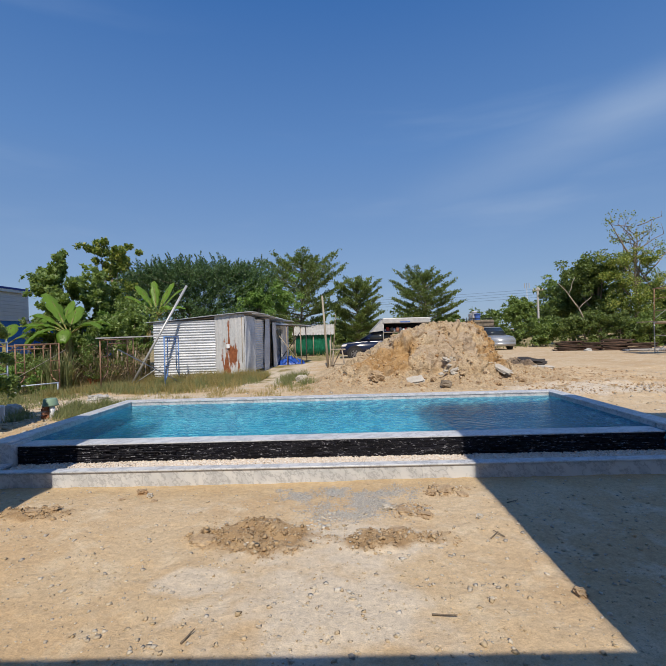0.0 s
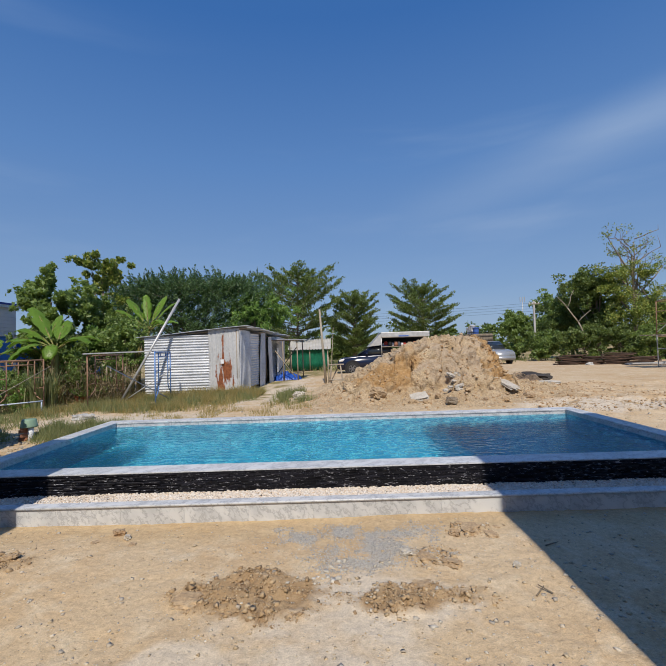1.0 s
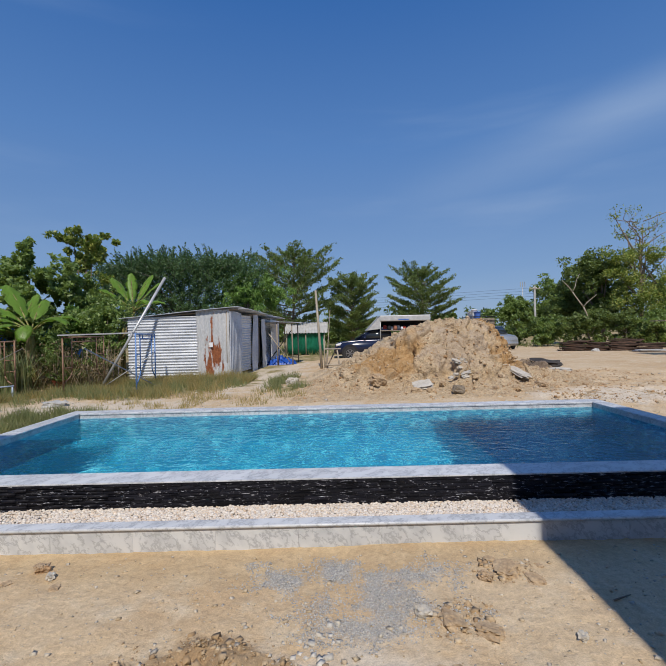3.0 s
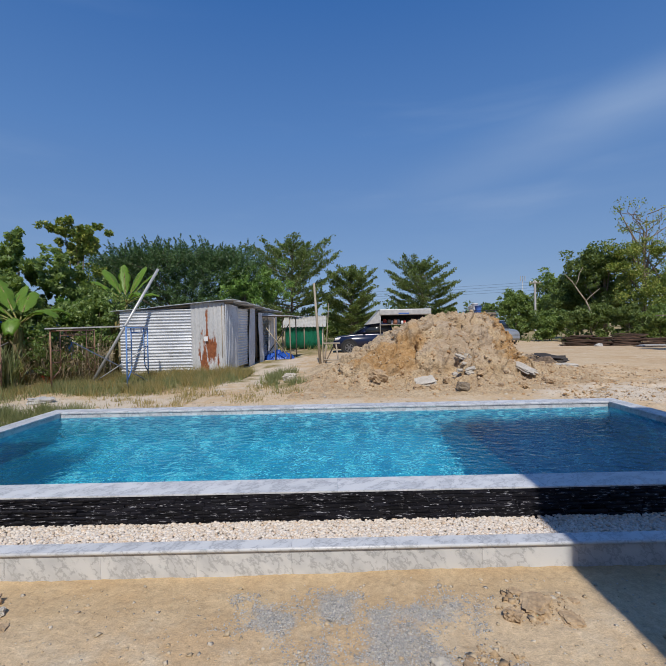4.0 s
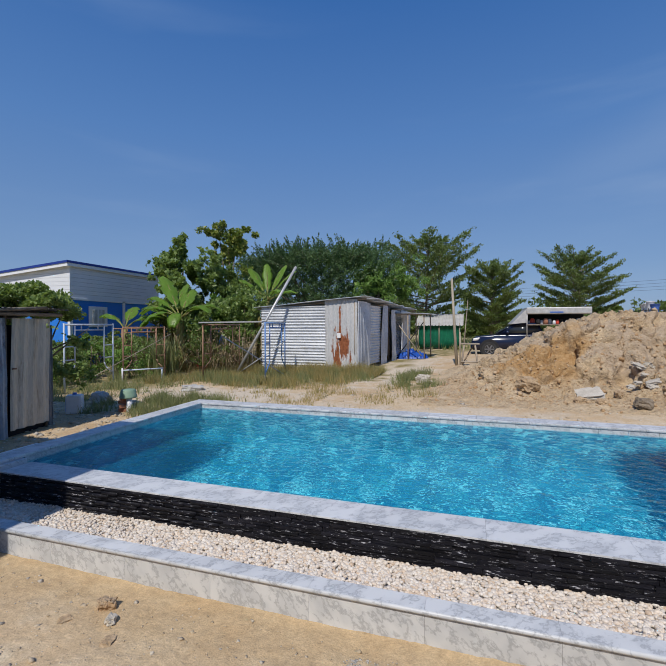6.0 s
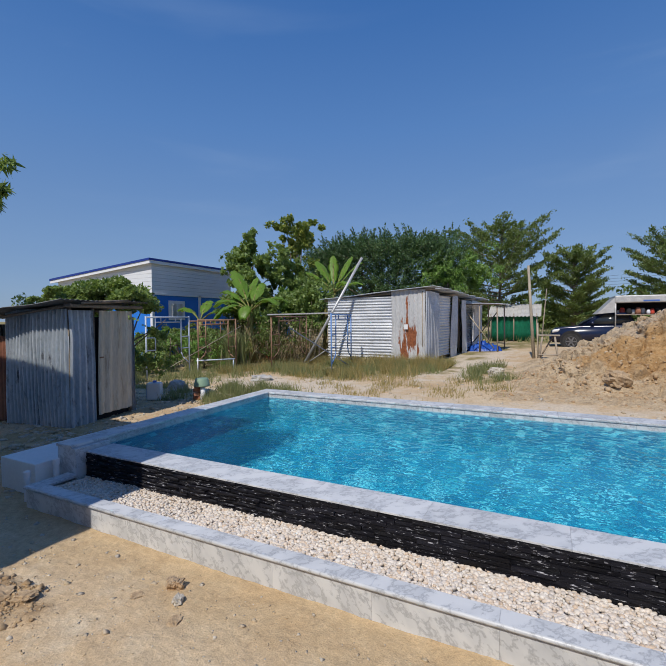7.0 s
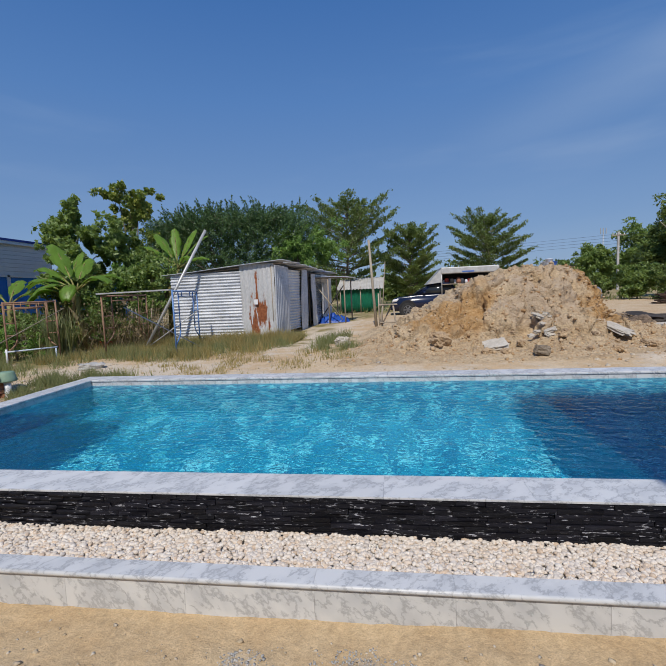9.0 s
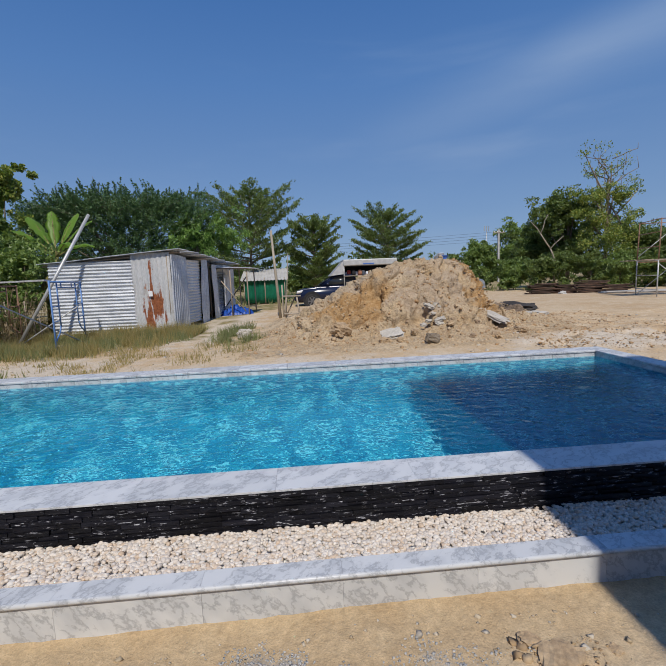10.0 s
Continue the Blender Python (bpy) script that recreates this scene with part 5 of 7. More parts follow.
def loose_ground():
    rng = np.random.default_rng(21)
    n = 17000
    x, y = rng.uniform(-1.5, 8.5, n), -0.55 - 4.6 * rng.random(n) ** 0.8
    z = ground_z(x, y)
    size = 0.0025 + 0.013 * rng.random(n) ** 8 + 0.004 * rng.random(n)
    v, f = clods(rng, np.stack([x, y, z + 0.1 * size], 1), size, 0.6, 0.45)
    tagged(arrays("loose_stones", v, f, "grit", None, ""), "small stones and crumbs scattered on the earth", "stones", kind="stuff")
    n = 70000
    x, y = rng.uniform(2.9, 5.2, n), rng.uniform(-1.6, -0.5, n)
    k = soil_masks(x, y)["gravel"]
    ok = (rng.random(n) < k) & (k > 0.12)
    x, y = x[ok], y[ok]
    v, f = clods(rng, np.stack([x, y, ground_z(x, y) + 0.001], 1), 0.0018 + 0.0052 * rng.random(len(x)) ** 2, 0.7)
    tagged(arrays("gravel", v, f, "chips", None, ""), "patch of crushed grey gravel on the sand", "gravel", kind="stuff")
    n = 100000
    x, y = rng.uniform(0.8, 5.5, n), rng.uniform(-2.2, -0.5, n)
    k = soil_masks(x, y)["clay"]
    ok = rng.random(n) < k * (0.3 + 0.7 * smooth01(0.4, 0.6, fractal(x * 7, y * 7, 77)))
    x, y = x[ok], y[ok]
    size = 0.0016 + 0.006 * rng.random(len(x)) ** 3 + 0.020 * rng.random(len(x)) ** 26
    v, f = clods(rng, np.stack([x, y, ground_z(x, y) + 0.1 * size], 1), size, 0.7, 0.5)
    tagged(arrays("clay_crumbs", v, f, "crumb", None, ""), "brown clay crumbs in patches", "clods", kind="stuff")
    # flakes of spilt cement between the clay patches
    n = 7000
    x, y = rng.uniform(2.6, 5.2, n), rng.uniform(-2.9, -1.25, n)
    k = np.maximum(blob(x, y, 3.88, -1.50, 0.24, 0.18, 25), 0.15 * soil_masks(x, y)["pale"])
    ok = rng.random(n) < 0.5 * k * smooth01(0.42, 0.60, fractal(x * 6, y * 6, 78))
    x, y = x[ok], y[ok]
    size = 0.004 + 0.02 * rng.random(len(x)) ** 5
    v, f = clods(rng, np.stack([x, y, ground_z(x, y) + 0.05 * size], 1), size, 0.4)
    tagged(arrays("cement_crumbs", v, f, "cement", None, ""), "pale flakes of spilt cement on the earth", "rubble", kind="stuff")
    n = 4200
    x, y = rng.uniform(8.6, 13.2, n), rng.uniform(4.6, 11.0, n)
    size = 0.004 + 0.03 * rng.random(n) ** 9 + 0.006 * rng.random(n)
    v, f = clods(rng, np.stack([x, y, np.maximum(ground_z(x, y), mound_z(x, y) + 0.10) + 0.1 * size], 1), size, 0.65)
    tagged(arrays("clay_clods", v, f, "clod", None, ""), "broken clay clods on the rough ground", "clods", kind="stuff")
    # broken bits and litter round the outhouse
    n = 7000
    x, y = rng.uniform(-4.2, -0.35, n), rng.uniform(-0.9, 4.6, n)
    ok = rng.random(n) < 0.25 + 0.75 * smooth01(0.4, 0.6, fractal(x * 2.2, y * 2.2, 92))
    x, y = x[ok], y[ok]
    size = 0.005 + 0.045 * rng.random(len(x)) ** 7 + 0.010 * rng.random(len(x))
    v, f = clods(rng, np.stack([x, y, ground_z(x, y) + 0.05 * size], 1), size, 0.5)
    tagged(arrays("rubble_bits", v, f, "grit", None, ""), "broken bits and litter round the outhouse", "rubble", kind="stuff")
    # rough ground right of the heap, behind and beside the pool
    n = 6500
    x, y = rng.uniform(-4.0, 14.0, n), rng.uniform(1.5, 9.5, n)
    ok = ~((x > -0.25) & (x < 8.25) & (y < 3.35))
    x, y = x[ok], y[ok]
    n = len(x)
    size = 0.004 + 0.035 * rng.random(n) ** 10 + 0.005 * rng.random(n)
    v, f = clods(rng, np.stack([x, y, ground_z(x, y) + 0.1 * size], 1), size, 0.6, 0.45)
    tagged(arrays("loose_stones", v, f, "grit", None, ""), "small stones scattered behind the pool", "stones", kind="stuff")


loose_ground()


# ---- plants ----
def leaves(rng, centres, length, width, up_bias=0.0, out=None, droop=0.0):
    """Leaf blades as folded diamonds: arrays of vertices and triangles."""
    n = len(centres)
    d = rng.normal(size=(n, 3))
    if out is not None:
        d = d * 0.75 + out
    d[:, 2] += up_bias - droop
    d /= np.linalg.norm(d, axis=1, keepdims=True) + 1e-9
    s = np.cross(d, rng.normal(size=(n, 3)) + np.array([0, 0, 1.2]))
    s /= np.linalg.norm(s, axis=1, keepdims=True) + 1e-9
    nrm = np.cross(s, d)
    L = (length * rng.uniform(0.65, 1.3, n))[:, None]
    Wd = (width * rng.uniform(0.7, 1.25, n))[:, None]
    c = np.asarray(centres)
    base, tip = c - d * L * 0.5, c + d * L * 0.5
    mid = c - nrm * Wd * 0.12
    v = np.stack([base, mid + s * Wd * 0.5, tip, mid - s * Wd * 0.5], 1).reshape(-1, 3)
    k = (np.arange(n) * 4)[:, None]
    return v, np.concatenate([k + 0, k + 1, k + 2, k + 3], 1)


THICK = 4.8      # how full the crowns are


def in_clumps(rng, clumps, hollow=0.45, gaps=0.42, seed=0):
    """Points in ellipsoids (x, y, z, rx, ry, rz, count), thinned by gaps, with their outward ways."""
    P, O = [], []
    parts = []
    for cx, cy, cz, rx, ry, rz, n in clumps:      # break each clump into smaller sprays
        k = 14
        off = rng.normal(size=(k, 3)) * np.array([rx, ry, rz]) * 0.55
        for j in range(k):
            q = rng.uniform(0.22, 0.50)
            parts.append((cx + off[j, 0], cy + off[j, 1], cz + off[j, 2], rx * q, ry * q, rz * q, int(THICK * n / k)))
    for cx, cy, cz, rx, ry, rz, n in parts:
        d = rng.normal(size=(int(n * 1.9), 3))
        d /= np.linalg.norm(d, axis=1, keepdims=True)
        r = hollow + (1 - hollow) * rng.random(len(d)) ** 0.6 + 0.25 * rng.random(len(d)) ** 4
        r *= 1 + 0.22 * (fractal(d[:, 0] * 2 + d[:, 2] * 3 + cx, d[:, 1] * 2 - d[:, 2] + cz, seed, 2) - 0.5) * 2
        p = d * r[:, None] * np.array([rx, ry, rz]) + np.array([cx, cy, cz])
        g = fractal(p[:, 0] * 1.5 + p[:, 1] * 0.7, p[:, 2] * 1.9 + p[:, 1] * 0.5, seed + 5, 2)
        ok = g > gaps
        P.append(p[ok][:n])
        O.append(d[ok][:n])
    return np.concatenate(P), np.concatenate(O)


def trunk_bm(rng, base, top, r0, r1, limbs, rings=5):
    bm = bmesh.new()
    tube(bm, base, top, r0, r1, 9, rings, r0 * 0.5, rng)
    for p, q, a, b in limbs:
        tube(bm, p, q, a, b, 6, 3, a * 0.8, rng)
    return bm


def leafy_tree(name, label, base, height, clumps, leaf, size, seed, trunk_r=0.12, gaps=0.42, category="tree", up=0.1, droop=0.0, limbs=7):
    rng, rr = np.random.default_rng(seed), random.Random(seed)
    t = thing(name, label, category, base, absolute=True)
    b = Vector(base)
    top = Vector((sum(c[0] for c in clumps) / len(clumps), sum(c[1] for c in clumps) / len(clumps), base[2] + height * 0.75))
    arms = []
    for c in sorted(clumps, key=lambda c: -c[6])[:limbs]:
        s = rr.uniform(0.3, 0.8)
        arms.append((b.lerp(top, s), Vector(c[:3]), trunk_r * 0.5, trunk_r * 0.12))
    part("trunk", trunk_bm(rr, b - Vector((0, 0, 0.1)), top, trunk_r, trunk_r * 0.35, arms), "bark", t, smooth=True)
    P, O = in_clumps(rng, clumps, 0.35, gaps, seed)
    v, f = leaves(rng, P, size[0] * 0.66, size[1] * 0.66, up, O, droop)
    arrays("crown", v, f, leaf, t)
    return t


def ball_of(rng, cx, cy, cz, rx, ry, rz, k, n, r=(0.45, 0.7)):
    """Clumps spread over an ellipsoid, for an uneven crown."""
    out = []
    for _ in range(k):
        d = Vector([rng.gauss(0, 1) for _ in range(3)]).normalized()
        s = rng.uniform(0.35, 0.9)
        q = rng.uniform(*r) * min(rx, rz) * 0.8
        out.append((cx + d.x * rx * s, cy + d.y * ry * s, cz + d.z * rz * s, q * 1.15, q, q * 0.8, n // k))
    return out


def tiered_tree(label, base, height, radius, seed, first=0.28, lean=0.0, widest=0.42):
    """Flat leafy sprays on many branches that climb outwards in storeys from a straight trunk."""
    rng, rr = np.random.default_rng(seed), random.Random(seed)
    t = thing("tree", label, "tree", base, absolute=True)
    b = Vector(base)
    top = b + Vector((lean, 0, height * 0.86))
    arms, P, O = [], [], []
    count = 54
    for i in range(count):
        q = (i + rr.uniform(-0.4, 0.4)) / (count - 1)
        z = b.lerp(top, first + (0.98 - first) * max(0.0, q))
        reach = radius * float(np.interp(q, [0, 0.12, widest, 0.65, 0.85, 1.0], [0.50, 0.85, 1.0, 0.84, 0.55, 0.26])) * rr.uniform(0.72, 1.10)
        a = 2.4 * i + rr.uniform(-0.5, 0.5)
        climb = radians(14 + 26 * q + rr.uniform(-8, 8))
        d = Vector((math.cos(a), math.sin(a), math.tan(climb)))
        end = z + d * reach
        mid = z.lerp(end, 0.55) - Vector((0, 0, 0.07 * reach))
        arms += [(z, mid, 0.05, 0.03), (mid, end, 0.03, 0.008)]
        side = np.array((-math.sin(a), math.cos(a), 0.0))
        way = np.array(d.normalized())
        twigs = max(6, int(15 * reach / radius) + 3)
        for j in range(twigs):
            u = 0.22 + 0.80 * (j + rr.random()) / twigs
            c = np.array(z.lerp(mid, min(1, u / 0.55))) if u < 0.55 else np.array(mid.lerp(end, min(1.0, (u - 0.55) / 0.45)))
            s = rr.choice((-1, 1)) * rr.uniform(0.3, 1.1)
            w = way * 0.8 + side * s + np.array((0, 0, rr.uniform(0.0, 0.28)))
            w /= np.linalg.norm(w)
            span = 0.42 * reach * (1.15 - 0.75 * u) * rr.uniform(0.6, 1.2) + 0.18
            m = int(20 + 16 * span)
            v = rng.random(m)[:, None]
            P.append(c + w * span * v + rng.normal(size=(m, 3)) * np.array([0.10, 0.10, 0.035]))
            O.append(np.tile(w * 0.9 + np.array((0, 0, 0.25)), (m, 1)))
    part("trunk", trunk_bm(rr, b - Vector((0, 0, 0.1)), top, 0.13, 0.02, arms), "bark", t, smooth=True)
    v, f = leaves(rng, np.concatenate(P), 0.20, 0.072, 0.12, np.concatenate(O))
    arrays("crown", v, f, "leaf_tier", t)


def acacia():
    rng, rr = np.random.default_rng(70), random.Random(70)
    base = (-4.3, 20.5, 0.0)
    t = thing("tree", "wide feathery-leaved thorn tree behind the shed", "tree", base, absolute=True)

    def roof(x, y):
        return 5.5 + 0.8 * np.cos((x + 4.2) / 2.9) - 0.09 * (y - 20.5) ** 2 + 0.75 * (fractal(x * 0.9, y * 0.9, 171, 4) - 0.5)

    # sprays: short twigs set with fine leaves, thick under the roof of the crown
    n = 3000
    x, y = rng.uniform(-8.9, -0.2, n), 20.5 + rng.uniform(-2.0, 1.6, n)
    depth = 3.9 * rng.random(n) ** 1.5
    z = roof(x, y) - 0.85 - depth
    ok = (z > 0.9) & (fractal(x * 1.3 + y, z * 1.3, 172, 3) > 0.40)
    x, y, z, depth = x[ok], y[ok], z[ok], depth[ok]
    way = np.stack([0.55 * rng.normal(size=len(x)) + 0.10 * (x + 4.3), 0.5 * rng.normal(size=len(x)) - 0.3, np.where(depth < 0.8, 1.1, 0.45) + 0.2 * rng.normal(size=len(x))], 1)
    way /= np.linalg.norm(way, axis=1, keepdims=True)
    span = rng.uniform(0.35, 0.8, len(x)) * np.where(depth < 0.5, 1.5, 1.0)
    per = 20
    u = rng.random((len(x), per, 1))
    P = np.stack([x, y, z], 1)[:, None] + way[:, None] * (u * span[:, None, None]) + rng.normal(size=(len(x), per, 3)) * 0.055
    O = 0.25 * np.repeat(way[:, None], per, 1) + rng.normal(size=(len(x), per, 3)) * 0.7
    # long feathery plumes that stand out of the crown all round
    k = 820
    px, py = rng.uniform(-8.7, -0.3, k), 20.5 + rng.uniform(-2.0, 1.2, k)
    drop = 2.6 * rng.random(k) ** 2.2
    pb = np.stack([px, py, roof(px, py) - 0.75 - drop], 1)
    pw = np.stack([0.36 * (px + 4.4) / 2.0 + 0.70 * rng.normal(size=k), -0.35 - 0.4 * rng.random(k), 0.80 - 0.25 * drop + 0.2 * rng.normal(size=k)], 1)
    pw /= np.linalg.norm(pw, axis=1, keepdims=True)
    pl = rng.uniform(0.7, 1.5, k)
    per2 = 62
    w = rng.random((k, per2, 1)) ** 0.8
    taper = 0.10 * (1.05 - w)
    PP = pb[:, None] + pw[:, None] * (w * pl[:, None, None]) + rng.normal(size=(k, per2, 3)) * taper
    OO = np.repeat(pw[:, None], per2, 1) * 0.25 + rng.normal(size=(k, per2, 3)) * 0.7
    P = np.concatenate([P.reshape(-1, 3), PP.reshape(-1, 3)])
    O = np.concatenate([O.reshape(-1, 3), OO.reshape(-1, 3)])
    v, f = leaves(rng, P, 0.135, 0.05, 0.05, O)
    arms = [(Vector(pb[i]), Vector(pb[i] + pw[i] * pl[i] * 1.06), 0.012, 0.003) for i in range(0, k, 3)]
    for k in range(30):
        i = int(rng.integers(len(x)))
        arms.append((Vector(base) + Vector((0, 0, rr.uniform(1.0, 3.0))), Vector((x[i], y[i], z[i])), 0.08, 0.02))
    for k in range(120):
        i = int(rng.integers(len(x)))
        if depth[i] < 0.7:
            p = Vector((x[i], y[i], z[i]))
            arms.append((p, p + Vector(way[i]) * rr.uniform(0.5, 1.0), 0.012, 0.004))
    part("trunk", trunk_bm(rr, Vector(base) - Vector((0, 0, 0.1)), Vector(base) + Vector((0.2, 0, 3.6)), 0.2, 0.1, arms), "bark", t, smooth=True)
    arrays("crown", v, f, "leaf_acacia", t)


def plant_trees():
    rr = random.Random(77)
    acacia()
    tiered_tree("tall tree with storeyed olive-green branches behind the shed", (0.95, 27.5, 0.1), 8.3, 3.5, 71, 0.22, 0.3, 0.5)
    tiered_tree("storeyed young tree standing in the field", (5.5, 30.5, 0.1), 6.6, 2.3, 72, 0.15)
    tiered_tree("storeyed young tree standing in the field", (12.0, 33.5, 0.1), 7.5, 3.0, 73, 0.24, -0.5, 0.35)
    leafy_tree("tree", "mango tree with pale young leaves behind the shed", (-0.9, 17.9, 0.0), 4.4, ball_of(rr, -0.6, 19.2, 3.7, 2.1, 1.0, 1.35, 15, 3400), "leaf_bright", (0.30, 0.085), 74, 0.12, 0.43, droop=0.3)
    leafy_tree("tree", "dark broad-leaved tree beside the banana plants", (-8.0, 13.0, 0.0), 5.2,
               ball_of(rr, -7.9, 13.2, 3.2, 1.6, 1.1, 1.9, 16, 4200, (0.4, 0.62)) + [(-7.95, 13, 4.75, 0.5, 0.5, 0.55, 260), (-8.7, 13, 4.2, 0.5, 0.5, 0.5, 220)], "leaf_dark", (0.30, 0.17), 75, 0.10, 0.44, droop=0.2)
    leafy_tree("tree", "vine-covered tree with yellowing leaves", (-6.7, 15.0, 0.0), 6.2,
               [(-7.25, 15, 5.9, 0.75, 0.6, 0.40, 520), (-6.35, 15, 5.75, 0.6, 0.6, 0.45, 420), (-6.75, 15, 5.1, 0.6, 0.5, 0.7, 560), (-6.6, 15, 4.1, 0.85, 0.6, 0.7, 620), (-6.4, 15, 3.1, 1.0, 0.7, 0.8, 620), (-6.8, 15, 2.1, 1.2, 0.8, 0.9, 620)], "leaf_yellow", (0.22, 0.12), 76, 0.10, 0.42, droop=0.25)
    leafy_tree("shrub", "tall tangled shrub between the hedge trees", (-6.9, 14.0, 0.0), 4.2,
               [(-7.1, 14.1, 3.5, 0.7, 0.5, 0.7, 480), (-6.3, 14.2, 3.3, 0.6, 0.5, 0.7, 420), (-7.5, 14.0, 2.5, 0.7, 0.5, 0.8, 480), (-6.6, 14.0, 2.3, 0.8, 0.5, 0.8, 480), (-5.7, 14.2, 2.5, 0.7, 0.5, 0.8, 420)], "leaf_dark", (0.20, 0.10), 78, 0.07, 0.40, "shrub", droop=0.3)
    # right-hand thicket
    leafy_tree("tree", "tall half-bare tree with yellow-green leaves", (26.0, 27.0, 0.0), 10.4,
               [(24.2, 27, 9.4, 0.45, 0.5, 0.3, 22), (25.4, 27, 9.8, 0.7, 0.6, 0.6, 16), (26.2, 27, 8.8, 0.9, 0.8, 0.7, 30), (25.0, 27, 8.2, 0.9, 0.8, 0.7, 46), (27.4, 27, 8.9, 0.8, 0.6, 0.6, 10), (26.7, 27, 7.4, 1.1, 0.9, 0.8, 50), (28.3, 27, 7.0, 0.4, 0.4, 0.4, 40), (24.8, 27, 6.6, 1.4, 1, 0.9, 420), (26.2, 26.8, 6.0, 1.3, 1, 0.9, 420), (24.2, 26.5, 5.0, 1.6, 1, 1.1, 520), (26.6, 26.3, 4.4, 1.3, 1, 1.4, 420), (25.6, 26, 3.0, 1.6, 1, 1.2, 420)], "leaf_yellow", (0.25, 0.12), 80, 0.16, 0.36, limbs=10)
    leafy_tree("tree", "dense dark green tree in the thicket", (24.3, 28.6, 0.0), 7.6, ball_of(rr, 24.3, 28.6, 4.4, 2.3, 1.5, 3.2, 20, 5800), "leaf_tier", (0.34, 0.17), 81, 0.16, 0.42)
    leafy_tree("tree", "spreading dark green tree in the thicket", (23.6, 31.0, 0.0), 6.0, ball_of(rr, 23.6, 31.0, 3.4, 1.9, 1.4, 2.7, 16, 4000), "leaf_tier", (0.32, 0.16), 86, 0.14, 0.42)
    leafy_tree("tree", "rounded dark tree further back", (39.2, 62.7, 0.0), 10.0, ball_of(rr, 39.2, 62.7, 5.0, 4.6, 2.6, 4.4, 16, 3000), "leaf_dark", (0.7, 0.4), 82, 0.16, 0.40)
    leafy_tree("tree", "rounded green tree by the power pole", (33.4, 65.3, 0.0), 7.5, ball_of(rr, 33.4, 65.3, 3.9, 3.0, 2.2, 3.4, 12, 2200), "leaf_dark", (0.6, 0.34), 83, 0.14, 0.40)
    leafy_tree("tree", "green tree in the thicket", (29.0, 29.0, 0.0), 5.0, ball_of(rr, 29.5, 28, 2.6, 3.4, 1.6, 2.3, 16, 4200), "leaf_tier", (0.34, 0.17), 84, 0.14, 0.42)
    leafy_tree("tree", "green tree in the thicket", (33.0, 27.0, 0.0), 5.0, ball_of(rr, 33.0, 27, 2.8, 3.4, 1.6, 2.4, 12, 2600), "leaf_tier", (0.34, 0.17), 85, 0.14, 0.42)
    for i, (x, y, h, w) in enumerate(((19.6, 27.5, 2.2, 1.5), (21.5, 25.5, 2.6, 1.7), (23.4, 24.6, 2.4, 1.6), (25.0, 24.2, 2.7, 1.7), (26.6, 23.6, 2.6, 1.6), (28.2, 22.6, 2.4, 1.6), (30.0, 22.5, 2.8, 1.8), (18.0, 30.5, 1.6, 1.4))):
        leafy_tree("shrub", "dense shady shrub at the edge of the thicket", (x, y, 0.0), h, ball_of(rr, x, y, h * 0.48, w, 0.9, h * 0.6, 10, 1900), "leaf_tier" if i % 3 else "leaf_dark", (0.28, 0.14), 90 + i, 0.05, 0.40, "shrub")
    # bare twigs over the half-bare tree
    tw = thing("dead_branch", "thin bare twigs at the top of the half-bare tree", "branch", (26.0, 27.0, 7.5), absolute=True)
    bm = bmesh.new()
    r3 = random.Random(8)
    for k in range(26):
        p0 = Vector((26.0 + r3.uniform(-0.3, 0.3), 27.0, r3.uniform(6.2, 9.0)))
        p1 = p0 + Vector((r3.uniform(-1.7, 1.7), r3.uniform(-0.6, 0.6), r3.uniform(0.2, 1.2)))
        p2 = p1 + Vector((r3.uniform(-0.4, 0.6), 0, r3.uniform(0.3, 0.9)))
        tube(bm, p0, p1, 0.035, 0.02, 5, 3, 0.06, r3)
        tube(bm, p1, p2, 0.02, 0.008, 5, 2, 0.03, r3)
    part("limb", bm, "bark", tw, smooth=True)
    # bare grey limb standing out of the thicket
    b = thing("dead_branch", "bare pale forked branch in the thicket", "branch", (21.2, 25.0, 1.6), absolute=True)
    bm = bmesh.new()
    r2 = random.Random(4)
    for p, q, a, c in (((21.2, 25.2, 1.8), (20.7, 25, 2.9), 0.06, 0.045), ((20.7, 25, 2.9), (20.0, 25, 3.9), 0.045, 0.035), ((20.0, 25, 3.9), (19.3, 25, 4.7), 0.035, 0.015), ((20.0, 25, 3.9), (20.5, 25, 5.1), 0.03, 0.012), ((20.7, 25, 2.9), (21.6, 25, 3.7), 0.03, 0.012)):
        tube(bm, p, q, a, c, 6, 3, 0.05, r2)
    part("limb", bm, "bamboo", b, smooth=True)
    # hedge behind the scaffold frames
    for i in range(13):
        x = -13.0 + 0.72 * i + rr.uniform(-0.2, 0.2)
        y = 11.2 + rr.uniform(-0.7, 1.3) + (0.9 if x > -5.5 else 0)
        h = rr.uniform(2.2, 3.2) if x > -7.3 else rr.uniform(1.0, 1.4)
        mat = ("leaf_dark", "leaf_tier", "leaf_dark", "leaf_bright")[i % 4]
        leafy_tree("shrub", "tangled shrub in the overgrown hedge", (x, y, 0.0), h, ball_of(rr, x, y, h * 0.5, 1.0, 0.8, h * 0.6, 9, 1600), mat, (0.19, 0.11), 120 + i, 0.04, 0.41, "shrub")
